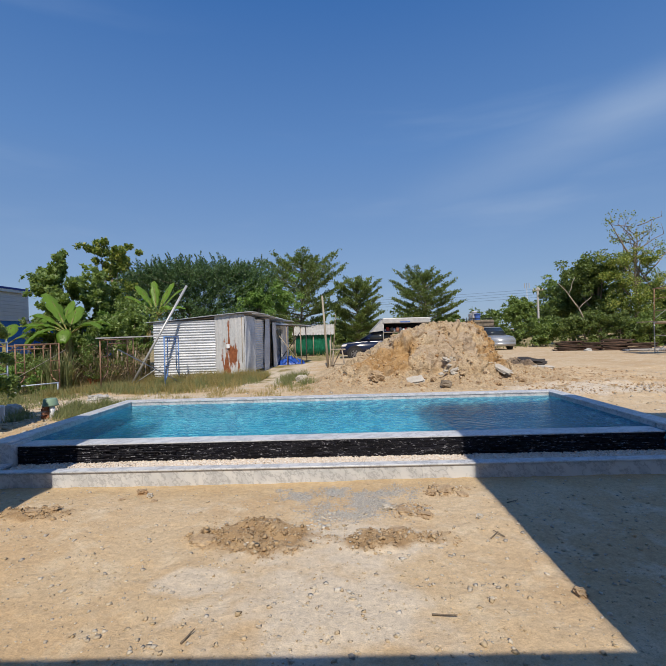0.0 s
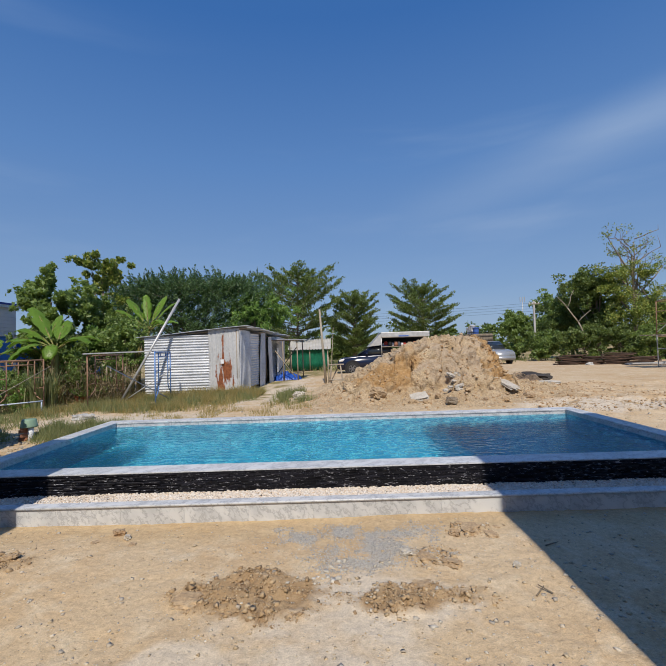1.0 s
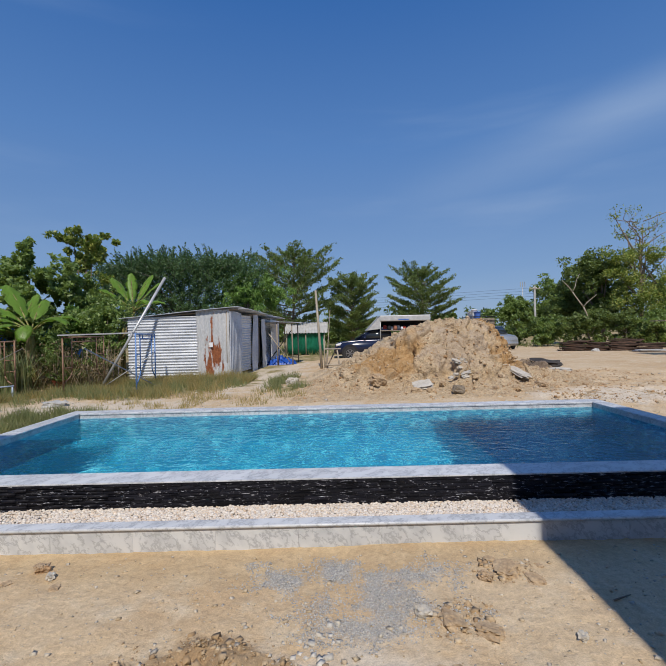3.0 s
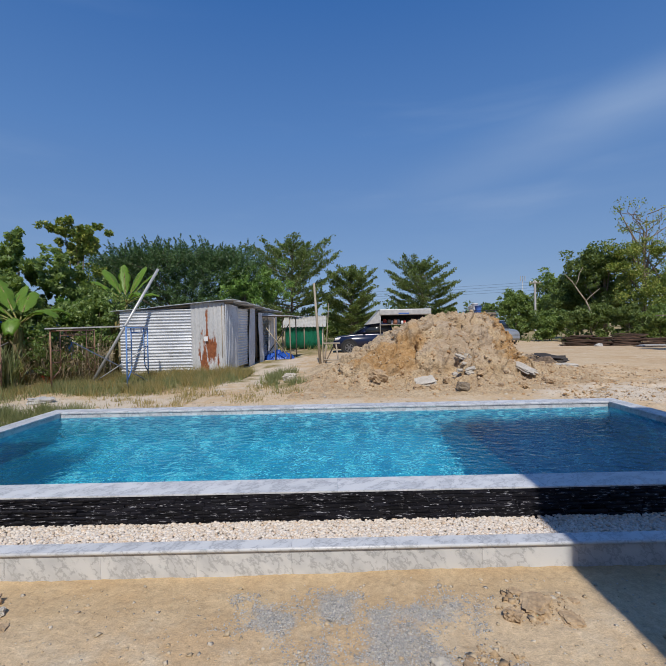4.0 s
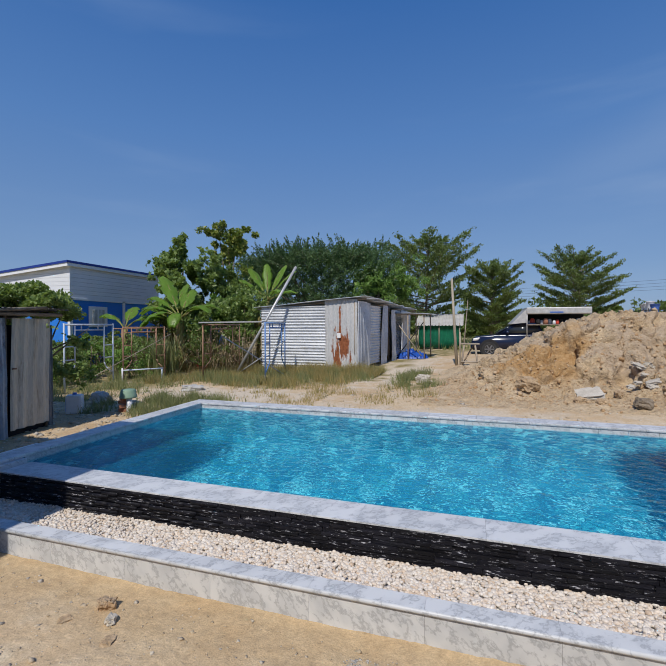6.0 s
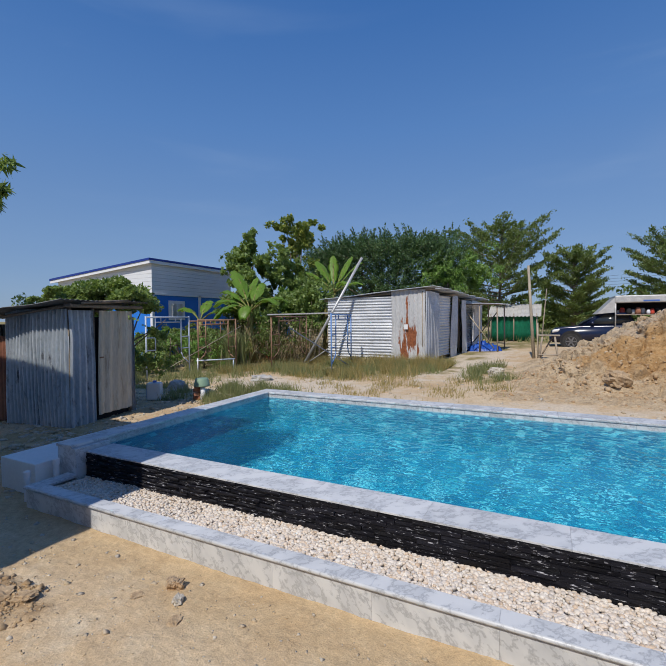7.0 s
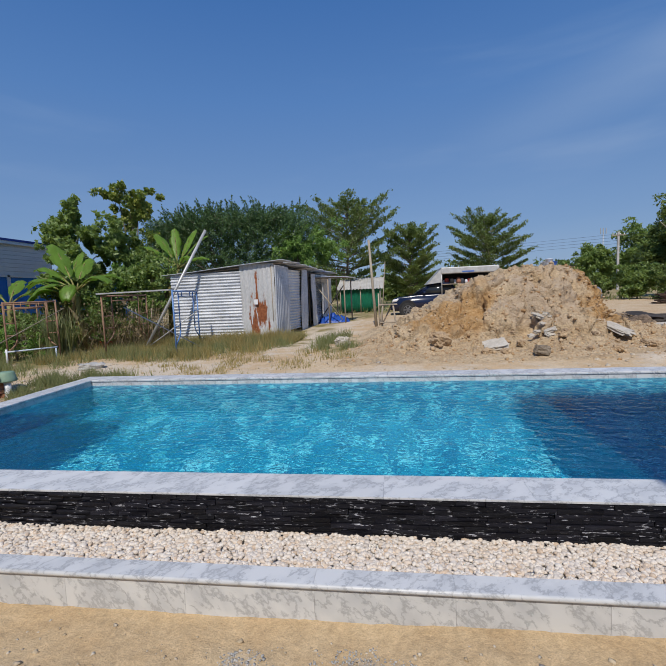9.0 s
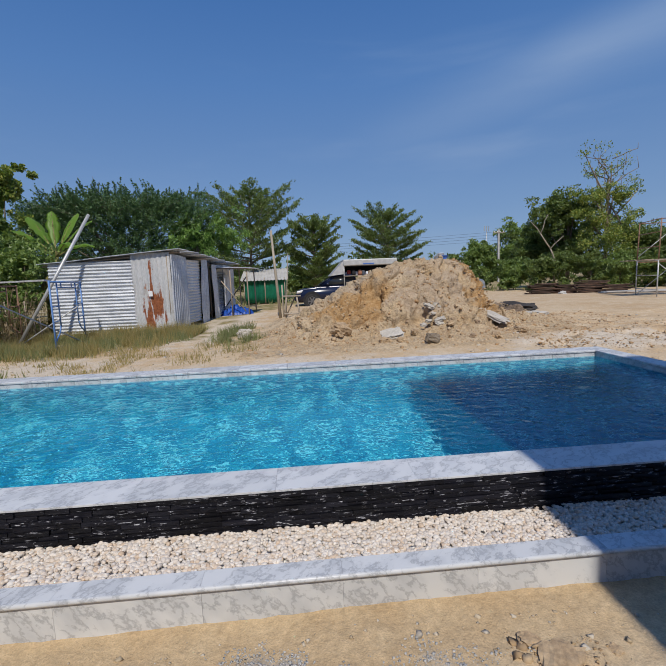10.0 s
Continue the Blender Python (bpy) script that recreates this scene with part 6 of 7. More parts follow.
    for i, (x, y, h) in enumerate(((-6.6, 9.0, 1.35), (-7.6, 8.4, 1.4), (-7.0, 7.5, 1.3), (-8.2, 6.9, 1.45), (-6.5, 6.4, 1.1), (-5.9, 7.9, 1.1), (-6.3, 5.4, 0.9), (-7.5, 5.8, 1.3), (-8.6, 5.4, 1.4), (-5.6, 9.0, 1.2), (-4.6, 9.6, 1.1), (-4.3, 10.6, 1.6))):
        leafy_tree("shrub", "low green shrub by the scaffold frames", (x, y, 0.0), h, ball_of(rr, x, y, h * 0.48, 0.7, 0.6, h * 0.5, 7, 620), ("leaf_dark", "leaf_tier", "leaf_bright")[i % 3], (0.12, 0.05), 150 + i, 0.03, 0.42, "shrub")
    # climber over the outhouse roof
    leafy_tree("climber", "dense climbing vine grown over the outhouse roof", (-2.9, 2.9, 0.0), 2.2,
               [(-4.3, 2.6, 1.80, 0.65, 0.5, 0.36, 1000), (-3.6, 2.55, 1.98, 0.6, 0.45, 0.28, 1000), (-3.0, 2.65, 2.0, 0.55, 0.45, 0.26, 1000), (-2.5, 2.85, 1.86, 0.42, 0.4, 0.33, 1000), (-2.32, 3.0, 1.45, 0.34, 0.35, 0.40, 900), (-2.55, 3.0, 1.05, 0.2, 0.28, 0.35, 350), (-2.12, 2.95, 1.55, 0.30, 0.3, 0.42, 900), (-2.3, 3.0, 1.0, 0.16, 0.3, 0.40, 300), (-4.9, 2.5, 1.65, 0.5, 0.4, 0.3, 500), (-3.9, 2.4, 1.98, 0.7, 0.45, 0.14, 800), (-2.25, 2.6, 1.80, 0.35, 0.35, 0.30, 700)], "leaf_dark", (0.095, 0.068), 160, 0.04, 0.36, "climber")
    # mango bough reaching in over the outhouse
    leafy_tree("tree", "mango tree with long drooping dark leaves", (-6.3, 0.5, 0.0), 4.8,
               [(-6.4, 0.6, 4.3, 1.0, 0.9, 0.7, 700), (-5.5, 1.0, 4.05, 0.7, 0.5, 0.5, 420), (-4.58, 1.50, 3.88, 0.36, 0.30, 0.34, 200)], "leaf_dark", (0.34, 0.075), 161, 0.10, 0.30, droop=0.9)


plant_trees()


def banana(label, at, stems, seed, group=""):
    """Stems with big split blades on arching ribs."""
    rng = random.Random(seed)
    p = thing("banana_plant", label, "banana plant", at, absolute=True)
    for sx, sy, h, blades in stems:
        base = Vector((at[0] + sx, at[1] + sy, at[2]))
        top = base + Vector((rng.uniform(-0.1, 0.1), 0, h))
        bm = bmesh.new()
        tube(bm, base - Vector((0, 0, 0.05)), top, 0.11, 0.065, 10, 5, 0.01, rng)
        part("stem", bm, "banana_stem", p, smooth=True)
        for ang, rise, length, width, curl in blades:
            a = radians(ang)
            d = Vector((math.cos(a), math.sin(a), 0))
            side = Vector((-d.y, d.x, 0))
            bm = bmesh.new()
            n = 16
            rows = []
            for i in range(n + 1):
                s = i / n
                c = top + d * (length * s * (1 - 0.25 * s)) + Vector((0, 0, rise * s * 1.6 - (rise * 0.6 + curl) * s * s))
                wl = 0.018 if s < 0.18 else 0.018 + width * 0.5 * max(0.0, math.sin(math.pi * min(1, (s - 0.18) / 0.86))) ** 0.55
                if i > 3 and rng.random() < 0.22:
                    wl *= rng.uniform(0.6, 0.9)
                sag = 0.35 * wl
                rows.append([bm.verts.new(c + side * k * wl - Vector((0, 0, abs(k) * sag)) + Vector((0, 0, 0.018 * math.sin(9 * s * k + 20 * s)))) for k in (-1, -0.5, 0, 0.5, 1)])
            for r0, r1 in zip(rows, rows[1:]):
                for k in range(4):
                    bm.faces.new((r0[k], r0[k + 1], r1[k + 1], r1[k]))
            bmesh.ops.solidify(bm, geom=bm.faces[:], thickness=0.004)
            part("leaf", bm, "banana", p, smooth=True)
            bm = bmesh.new()
            q = [top + d * (length * s * (1 - 0.25 * s)) + Vector((0, 0, rise * s * 1.6 - (rise * 0.6 + curl) * s * s - 0.012)) for s in (0, 0.25, 0.5, 0.75, 0.95)]
            for k in range(4):
                tube(bm, q[k], q[k + 1], 0.028 * (1 - 0.2 * k), 0.028 * (0.8 - 0.2 * k), 6)
            part("leaf_rib", bm, "banana_stem", p, smooth=True)
        for k in range(3):
            a = rng.uniform(0, 6.28)
            v, f = leaves(np.random.default_rng(seed + k), np.array(top)[None] + np.array([[math.cos(a) * 0.13, math.sin(a) * 0.13, -0.25 - 0.25 * j] for j in range(3)]), 0.55, 0.10, 0.0, np.array([[0, 0, -2.0]] * 3))
            arrays("dead_leaf", v, f, "dry_leaf", p)


banana("banana plant with broad bright green leaves beside the frames", (-5.55, 10.0, 0.0),
       ((0.0, 0.0, 1.85, ((150, 1.75, 2.1, 0.58, 0.15), (105, 1.4, 1.6, 0.52, 0.3), (-8, 0.95, 1.75, 0.50, 0.75), (28, 1.0, 1.8, 0.48, 0.7), (195, 0.95, 1.9, 0.50, 0.8), (225, 0.7, 1.7, 0.48, 1.0), (-70, 0.6, 1.2, 0.44, 0.9), (172, 1.3, 2.0, 0.48, 0.6))),
        (-0.75, 0.2, 1.75, ((170, 1.0, 1.8, 0.48, 0.55), (140, 1.2, 1.7, 0.48, 0.5), (250, 0.6, 1.5, 0.42, 0.9), (80, 1.4, 1.1, 0.40, 0.0))),
        (-2.2, -0.3, 1.5, ((170, 1.0, 1.7, 0.48, 0.6), (20, 0.9, 1.6, 0.48, 0.6), (110, 1.1, 1.3, 0.44, 0.3)))), 31)
banana("banana plant with sunlit leaves behind the shed corner", (-3.55, 13.0, 0.0),
       ((0.0, -0.3, 2.55, ((172, 1.25, 1.9, 0.42, 0.35), (150, 1.55, 1.7, 0.42, 0.15), (118, 1.6, 1.2, 0.40, 0.0), (62, 1.6, 1.2, 0.40, 0.1), (28, 1.45, 1.5, 0.42, 0.25), (4, 0.75, 1.6, 0.38, 0.45), (195, 0.9, 1.7, 0.40, 0.6), (-35, 0.8, 1.3, 0.38, 0.5))),
        (-0.7, 0.1, 2.3, ((175, 0.9, 1.5, 0.4, 0.4), (110, 1.3, 1.1, 0.4, 0.1), (30, 0.9, 1.3, 0.4, 0.4), (215, 0.7, 1.4, 0.38, 0.6)))), 32)


def reeds():
    rng = np.random.default_rng(44)
    t = thing("reed_clump", "clump of tall strappy green reeds", "reeds", (-5.0, 8.3, 0.0), absolute=True)
    n = 230
    a, r = rng.uniform(0, 6.28, n), rng.uniform(0.1, 0.75, n)
    base = np.stack([-5.0 + 0.16 * rng.normal(size=n), 8.3 + 0.13 * rng.normal(size=n), 0 * a - 0.02], 1)
    h = rng.uniform(0.8, 1.5, n)
    tip = base + np.stack([np.cos(a) * r, np.sin(a) * r, h], 1)
    mid = 0.5 * (base + tip) + np.stack([-0.12 * np.cos(a) * r, -0.12 * np.sin(a) * r, 0.12 * h], 1)
    s = np.stack([-np.sin(a), np.cos(a), 0 * a], 1) * 0.016
    v = np.stack([base - s, base + s, mid + s, mid - s, tip], 1).reshape(-1, 3)
    k = (np.arange(n) * 5)[:, None]
    f = np.concatenate([np.concatenate([k, k + 1, k + 2], 1), np.concatenate([k, k + 2, k + 3], 1), np.concatenate([k + 3, k + 2, k + 4], 1)])
    arrays("foliage", v, f, "grass_green", t)


reeds()


def tangle():
    """Dry stems, dead vines and brown leaves under the hedge."""
    rng = np.random.default_rng(46)
    n = 2200
    x, y = rng.uniform(-8.0, -3.2, n), rng.uniform(9.2, 11.4, n)
    ok = fractal(x * 1.2, y * 1.2, 95) > 0.42
    x, y = x[ok], y[ok]
    n = len(x)
    base = np.stack([x, y, rng.uniform(0.0, 0.9, n) ** 1.5], 1)
    a, h = rng.uniform(0, 6.28, n), rng.uniform(0.3, 1.1, n)
    tip = base + np.stack([np.cos(a) * 0.45 * h, np.sin(a) * 0.45 * h, h * rng.uniform(0.2, 1.0, n)], 1)
    s = np.stack([-np.sin(a), np.cos(a), 0 * a], 1) * rng.uniform(0.004, 0.011, n)[:, None]
    v = np.stack([base - s, base + s, tip + 0.5 * s, tip - 0.5 * s], 1).reshape(-1, 3)
    k = (np.arange(n) * 4)[:, None]
    f = np.concatenate([k, k + 1, k + 2, k + 3], 1)
    c = np.stack([rng.uniform(-8.0, -3.2, 1300), rng.uniform(9.2, 11.4, 1300), rng.uniform(0.05, 1.4, 1300) ** 1.3], 1)
    v2, f2 = leaves(rng, c, 0.11, 0.05, 0.0, None, 0.6)
    tagged(arrays("dry_tangle", np.concatenate([v, v2]), np.concatenate([f, f2 + len(v)]), "dry_leaf", None), "dry stems and brown leaves tangled under the hedge", "dead plants", kind="stuff")


tangle()


def grass(name, label, count, area, mask, height, mat, seed, spread=0.35, width=0.006):
    rng = np.random.default_rng(seed)
    x, y = rng.uniform(area[0], area[1], count), rng.uniform(area[2], area[3], count)
    tuft = fractal(x * 2.6, y * 2.6, seed, 3)
    ok = (mask(x, y) * smooth01(0.46, 0.62, tuft)) > rng.random(count) * 0.8
    x, y, tuft = x[ok], y[ok], tuft[ok]
    n = len(x)
    h = height * rng.uniform(0.35, 1.1, n) * (0.5 + 0.9 * smooth01(0.4, 0.75, tuft))
    a = rng.uniform(0, 6.28, n)
    base = np.stack([x, y, ground_z(x, y) - 0.01], 1)
    lean = h * rng.uniform(0.1, spread * 2, n)
    tip = base + np.stack([np.cos(a) * lean, np.sin(a) * lean, h], 1)
    b = rng.uniform(0, 6.28, n)
    s = np.stack([np.cos(b), np.sin(b), 0 * b], 1) * width * rng.uniform(0.7, 1.6, n)[:, None]
    v = np.stack([base - s, base + s, tip], 1).reshape(-1, 3)
    f = (np.arange(n * 3)).reshape(-1, 3)
    tagged(arrays(name, v, f, mat, None), label, "grass", kind="stuff")


def turf_mask(x, y):
    return soil_masks(x, y)["turf"]


def clear_of(x, y):
    """1 where nothing stands on the ground."""
    shed = (x > -3.05) & (x < 1.1) & (y > 11.12) & (y < 18.4)
    return (~shed).astype(float)


grass("dry_grass", "dry straw-coloured grass round the shed", 52000, (-4.6, 1.3, 7.0, 11.4), lambda x, y: np.maximum(0.7 * turf_mask(x, y), 0.9 * blob(x, y, -1.2, 10.1, 3.2, 1.0, 34)) * clear_of(x, y), 0.25, "grass_dry", 3)
grass("dry_grass", "dry grass and weeds at the foot of the shed", 16000, (-3.3, 1.3, 9.9, 11.05), lambda x, y: 1.0 + 0 * x, 0.32, "grass_dry", 13)
grass("green_weeds", "grey-green weeds along the pool edge", 24000, (-3.4, -0.3, 3.25, 5.8), lambda x, y: blob(x, y, -1.6, 4.3, 1.2, 0.9, 61), 0.20, "grass_green", 4)
grass("green_weeds", "green weeds and grass under the hedge", 60000, (-13, -3.2, 4.2, 11.5), turf_mask, 0.23, "grass_green", 6, width=0.007)
grass("green_weeds", "green tufts among the dry grass", 46000, (-4.6, 1.3, 7.0, 11.4), lambda x, y: np.maximum(0.7 * turf_mask(x, y), 0.9 * blob(x, y, -1.2, 10.1, 3.2, 1.0, 34)) * clear_of(x, y), 0.23, "grass_green", 15)
grass("green_weeds", "tufts of weeds along the path", 16000, (1.7, 3.5, 6.8, 11.5), lambda x, y: 0.8 * blob(x, y, 2.6, 9.0, 0.5, 1.7, 36), 0.22, "grass_green", 7)
grass("field_grass", "rough grass of the field behind", 26000, (-6, 30, 23, 42), lambda x, y: np.maximum(turf_mask(x, y), 0.3 * (y > 26)) * (x < 20 + 0 * y), 0.35, "grass_green", 8, width=0.03)
grass("dry_grass", "low dry tufts behind the pool", 14000, (-1.8, 3.4, 4.0, 8.5), lambda x, y: 0.6 * blob(x, y, 0.8, 6.6, 2.4, 1.3, 71), 0.13, "grass_dry", 9)


def far_woods():
    rng = np.random.default_rng(55)
    rr = random.Random(55)
    cl = []
    for i in range(110):
        x = -60 + 190 * i / 109 + rr.uniform(-1, 1)
        y = 75 + rr.uniform(-8, 20)
        h = rr.uniform(2.2, 5.0)
        cl.append((x, y, h * 0.5, 2.6, 2.0, h * 0.6, 150))
    for i in range(26):
        x = 4 + 18 * i / 25 + rr.uniform(-0.5, 0.5)
        cl.append((x, 46 + rr.uniform(-3, 5), 1.0, 1.3, 1.0, 1.3, 150))
    P, O = in_clumps(rng, cl, 0.3, 0.34, 55)
    v, f = leaves(rng, P, 0.75, 0.42, 0.1, O)
    tagged(arrays("far_woods", v, f, "leaf_tier", None), "low dark line of distant trees and scrub", "woods", kind="stuff")


far_woods()


# ---- scaffold frames, poles and fence ----
def h_frame(label, a, b, top, mat, seed, rungs=2, r=0.021, foot=(0, 0)):
    """A walk-through scaffold frame between the feet a and b: two legs, head bar, inner loops with rungs."""
    A, B = Vector((*a, foot[0])), Vector((*b, foot[1]))
    s = thing("scaffold", label, "scaffold", ((a[0] + b[0]) / 2, (a[1] + b[1]) / 2, foot[0]), absolute=True, group="scaffolds by the hedge")
    u = (B - A)
    u.z = 0
    w = u.length
    u.normalize()
    up = Vector((0, 0, 1))
    At, Bt = Vector((A.x, A.y, top)), Vector((B.x, B.y, top))
    bar("leg", A - up * 0.05, At + up * 0.03, r, mat, s)
    bar("leg", B - up * 0.05, Bt + up * 0.03, r, mat, s)
    bar("head_bar", At, Bt, r, mat, s)
    H = top - A.z
    bar("inner_bar", At - up * 0.13 + u * 0.20 * w, Bt - up * 0.13 - u * 0.20 * w, r * 0.8, mat, s)
    for P, d in ((At, u), (Bt, -u)):
        q = P + d * 0.20 * w
        bm = bmesh.new()
        pts = [q - up * 0.0, q - up * 0.60 * H, q - up * 0.68 * H - d * 0.04 * w, P - up * 0.80 * H]
        for p0, p1 in zip(pts, pts[1:]):
            tube(bm, p0, p1, r * 0.8, None, 7)
        part("inner_loop", bm, mat, s, smooth=True)
        for k in range(rungs):
            z = (0.33 + 0.20 * k) * H
            bar("rung", P - up * z, P - up * z + d * 0.20 * w, r * 0.7, mat, s)
    for k in (0.33, 0.67):
        bar("strut", At + u * k * w, At + u * k * w - up * 0.13, r * 0.7, mat, s)
    return s


h_frame("pale blue scaffold frame standing in weeds", (-5.3, 5.2), (-5.23, 6.6), 1.62, "pale_paint", 1)
h_frame("rust-brown scaffold frame among the plants", (-5.46, 7.2), (-4.7, 8.0), 1.54, "rust_pipe", 2)
h_frame("blue painted scaffold frame in front of the shed", (-1.36, 7.9), (-1.80, 10.2), 1.66, "blue_paint", 3, foot=(-0.05, 0.1))
h_frame("rusty scaffold frame carrying a long board", (-3.52, 8.2), (-3.35, 10.0), 1.62, "rust_pipe", 4)
h_frame("rusty scaffold frame in the hedge", (-7.0, 8.4), (-6.1, 9.3), 1.5, "rust_pipe", 5)


def lone_pole(name, label, p, q, r, mat, category, r2=None):
    t = thing(name, label, category, p, absolute=True)
    bar("shaft", p, q, r, mat, t, "", r2, 10)
    return t


b = thing("board", "long grey board laid across two scaffold frames", "board", (-2.5, 8.3, 1.66), absolute=True)
box_part("plank", (-0.03, 2.20, -0.11, 0.11, 0.0, 0.035), "galv", b, m=Matrix.Translation((-3.58, 8.25, 1.665)) @ Matrix.Rotation(radians(-8), 4, "Z") @ Matrix.Rotation(radians(-0.4), 4, "Y"))
lone_pole("leaning_pole", "long pale steel tube leaning against the shed", (-3.30, 9.65, -0.02), (-1.70, 10.92, 3.58), 0.045, "galv", "pole")
lone_pole("brace_pole", "thin diagonal brace between the scaffold frames", (-3.1, 8.5, 1.3), (-1.35, 9.2, 0.1), 0.017, "galv", "pole")
lone_pole("brace_pole", "thin diagonal brace between the scaffold frames", (-3.2, 9.4, 0.0), (-1.6, 9.6, 1.05), 0.017, "galv", "pole")
lone_pole("brace_pole", "thin leaning stick behind the pale frame", (-5.3, 5.35, 0.05), (-4.55, 8.1, 1.35), 0.010, "timber", "pole")
lone_pole("bamboo_pole", "upright weathered bamboo pole by the path", (3.50, 13.3, 0.0), (3.30, 13.5, 3.28), 0.055, "bamboo", "pole", 0.04)
lone_pole("bamboo_pole", "thin upright stick beside the bamboo pole", (3.66, 13.6, 0.0), (3.86, 13.8, 2.5), 0.022, "timber", "pole", 0.012)
lone_pole("bamboo_pole", "short upright stake by the path", (3.62, 13.1, 0.0), (3.60, 13.15, 1.35), 0.03, "bamboo", "pole", 0.025)
p = thing("pipe_rail", "low grey-blue pipe rail among the weeds", "pipe", (-5.0, 7.6, 0), absolute=True)
bar("rail", (-5.45, 7.1, 0.33), (-4.55, 7.75, 0.36), 0.02, "pale_paint", p)
bar("stand", (-5.42, 7.12, -0.02), (-5.42, 7.12, 0.40), 0.022, "plastic_white", p)
bar("stand", (-4.58, 7.73, -0.02), (-4.58, 7.73, 0.34), 0.02, "pale_paint", p)


def stake_fence():
    rng = random.Random(9)
    f = thing("stake_fence", "old fence of thin grey stakes under the hedge", "fence", (-3.2, 10.8, 0), absolute=True)
    for i in range(16):
        x = -6.2 + 0.19 * i * 1.05
        y = 10.6 + 0.10 * math.sin(i)
        bar("stake", (x, y, -0.05), (x + rng.uniform(-0.08, 0.08), y, rng.uniform(0.8, 1.35)), 0.018, "timber", f)
    bar("rail", (-6.3, 10.6, 0.75), (-3.05, 10.65, 0.85), 0.014, "timber", f)


stake_fence()


def trestle():
    t = thing("saw_trestle", "rough timber trestle with a plank top", "trestle", (3.9, 13.0, 0.1), absolute=True)
    box_part("top_plank", (3.62, 4.25, 12.85, 13.15, 0.93, 0.97), "timber", t, bevel=0.005)
    for x, dx in ((3.75, -0.12), (4.1, 0.12)):
        for y, dy in ((12.9, -0.16), (13.1, 0.16)):
            bar("leg", (x + dx, y + dy, 0.04), (x, y, 0.94), 0.03, "timber", t)
    bar("stretcher", (3.64, 12.75, 0.34), (4.2, 12.75, 0.34), 0.025, "timber", t)
    bar("brace", (3.68, 13.2, 0.2), (4.05, 13.15, 0.9), 0.025, "timber", t)


trestle()


# ---- the neighbour's house ----
def neighbour_house():
    h = thing("neighbour_house", "blue and pale grey house with mono-pitch blue roof", "house", (-15, 13, 0), absolute=True)
    box_part("wall", (-17.8, -11.3, 10.6, 15.7, -0.2, 2.72), "house_blue", h, "bright blue lower wall")
    x0, x1, y0, y1 = -17.82, -11.28, 10.58, 15.72
    for k in range(8):
        z0, z1 = 2.722 + k * 0.165, 2.722 + (k + 1) * 0.165 - 0.006
        bm = bmesh.new()
        box(bm, x0, x1, y0, y1, z0, z1)
        for v in bm.verts:      # the boards end under the slope of the roof
            if v.co.x < -12:
                v.co.x = min(x1 - 0.05, max(x0, -11.3 - (4.075 - v.co.z) / 0.0805))
        part("siding_board", bm, "house_pale", h)
    for x, y in ((-11.29, 10.59), (-11.29, 13.35), (-11.29, 15.6), (-15.0, 10.59)):
        box_part("corner_trim", (x - 0.09, x + 0.04, y - 0.04, y + 0.09, -0.2, 2.72), "white", h, "white corner post")
    box_part("band", (x0, x1 + 0.03, y0 - 0.03, y1, 2.64, 2.72), "white", h)
    roll = Matrix.Translation((-11.3, 0, 4.06)) @ Matrix.Rotation(radians(-4.6), 4, "Y")
    box_part("roof", (-6.9, 0.14, 10.36, 15.95, 0.03, 0.12), "roof_blue", h, "dark blue roof sheet", m=roll)
    box_part("fascia", (-6.9, 0.12, 10.39, 10.43, -0.10, 0.028), "white", h, m=roll)
    box_part("fascia", (0.08, 0.12, 10.43, 15.9, -0.10, 0.028), "white", h, m=roll)
    box_part("soffit", (-6.9, 0.08, 10.43, 15.9, -0.03, -0.005), "white", h, m=roll)
    w = box_part("window", (-11.29, -11.25, 11.46, 12.41, 1.54, 2.42), "white", h, "white framed window", bevel=0.01)
    for a, b in ((11.61, 11.90), (11.97, 12.26)):
        box_part("pane", (-11.252, -11.246, a, b, 1.67, 2.29), "galv", w)
        for k in range(4):
            box_part("grille_bar", (-11.245, -11.236, a + 0.03 + k * 0.07, a + 0.045 + k * 0.07, 1.67, 2.29), "white", w)
    r = thing("neighbour_annex", "low annex of the blue house with blue roof", "house", (-12, 18, 0), absolute=True)
    box_part("wall", (-16, -10.6, 17.5, 22, -0.2, 2.6), "house_blue", r)
    box_part("roof", (-16.4, -10.2, 17.1, 22.4, 2.6, 2.72), "roof_blue", r)
    box_part("fascia", (-16.4, -10.2, 17.06, 17.1, 2.45, 2.66), "white", r)


neighbour_house()


# ---- by the pool ----
blk = thing("white_block", "low white-painted cement chamber beside the pool kerb", "cement block", (-0.45, 0.2, 0), absolute=True)
box_part("block", (-0.74, -0.19, -0.30, 0.95, -0.1, 0.275), "white_paint", blk, bevel=0.008)
for x, y, z in ((-0.17, -0.38, 0.24), (-0.10, -0.17, 0.30)):
    p = thing("pvc_pipe", "short capped stub of pale pvc pipe", "pipe", (x, y, 0), group="pvc stubs")
    bm = bmesh.new()
    lathe(bm, [(0.024, -0.05), (0.024, z - 0.05), (0.029, z - 0.049), (0.029, z), (0.022, z + 0.006)], 16)
    part("stub", bm, "plastic_white", p, smooth=False)

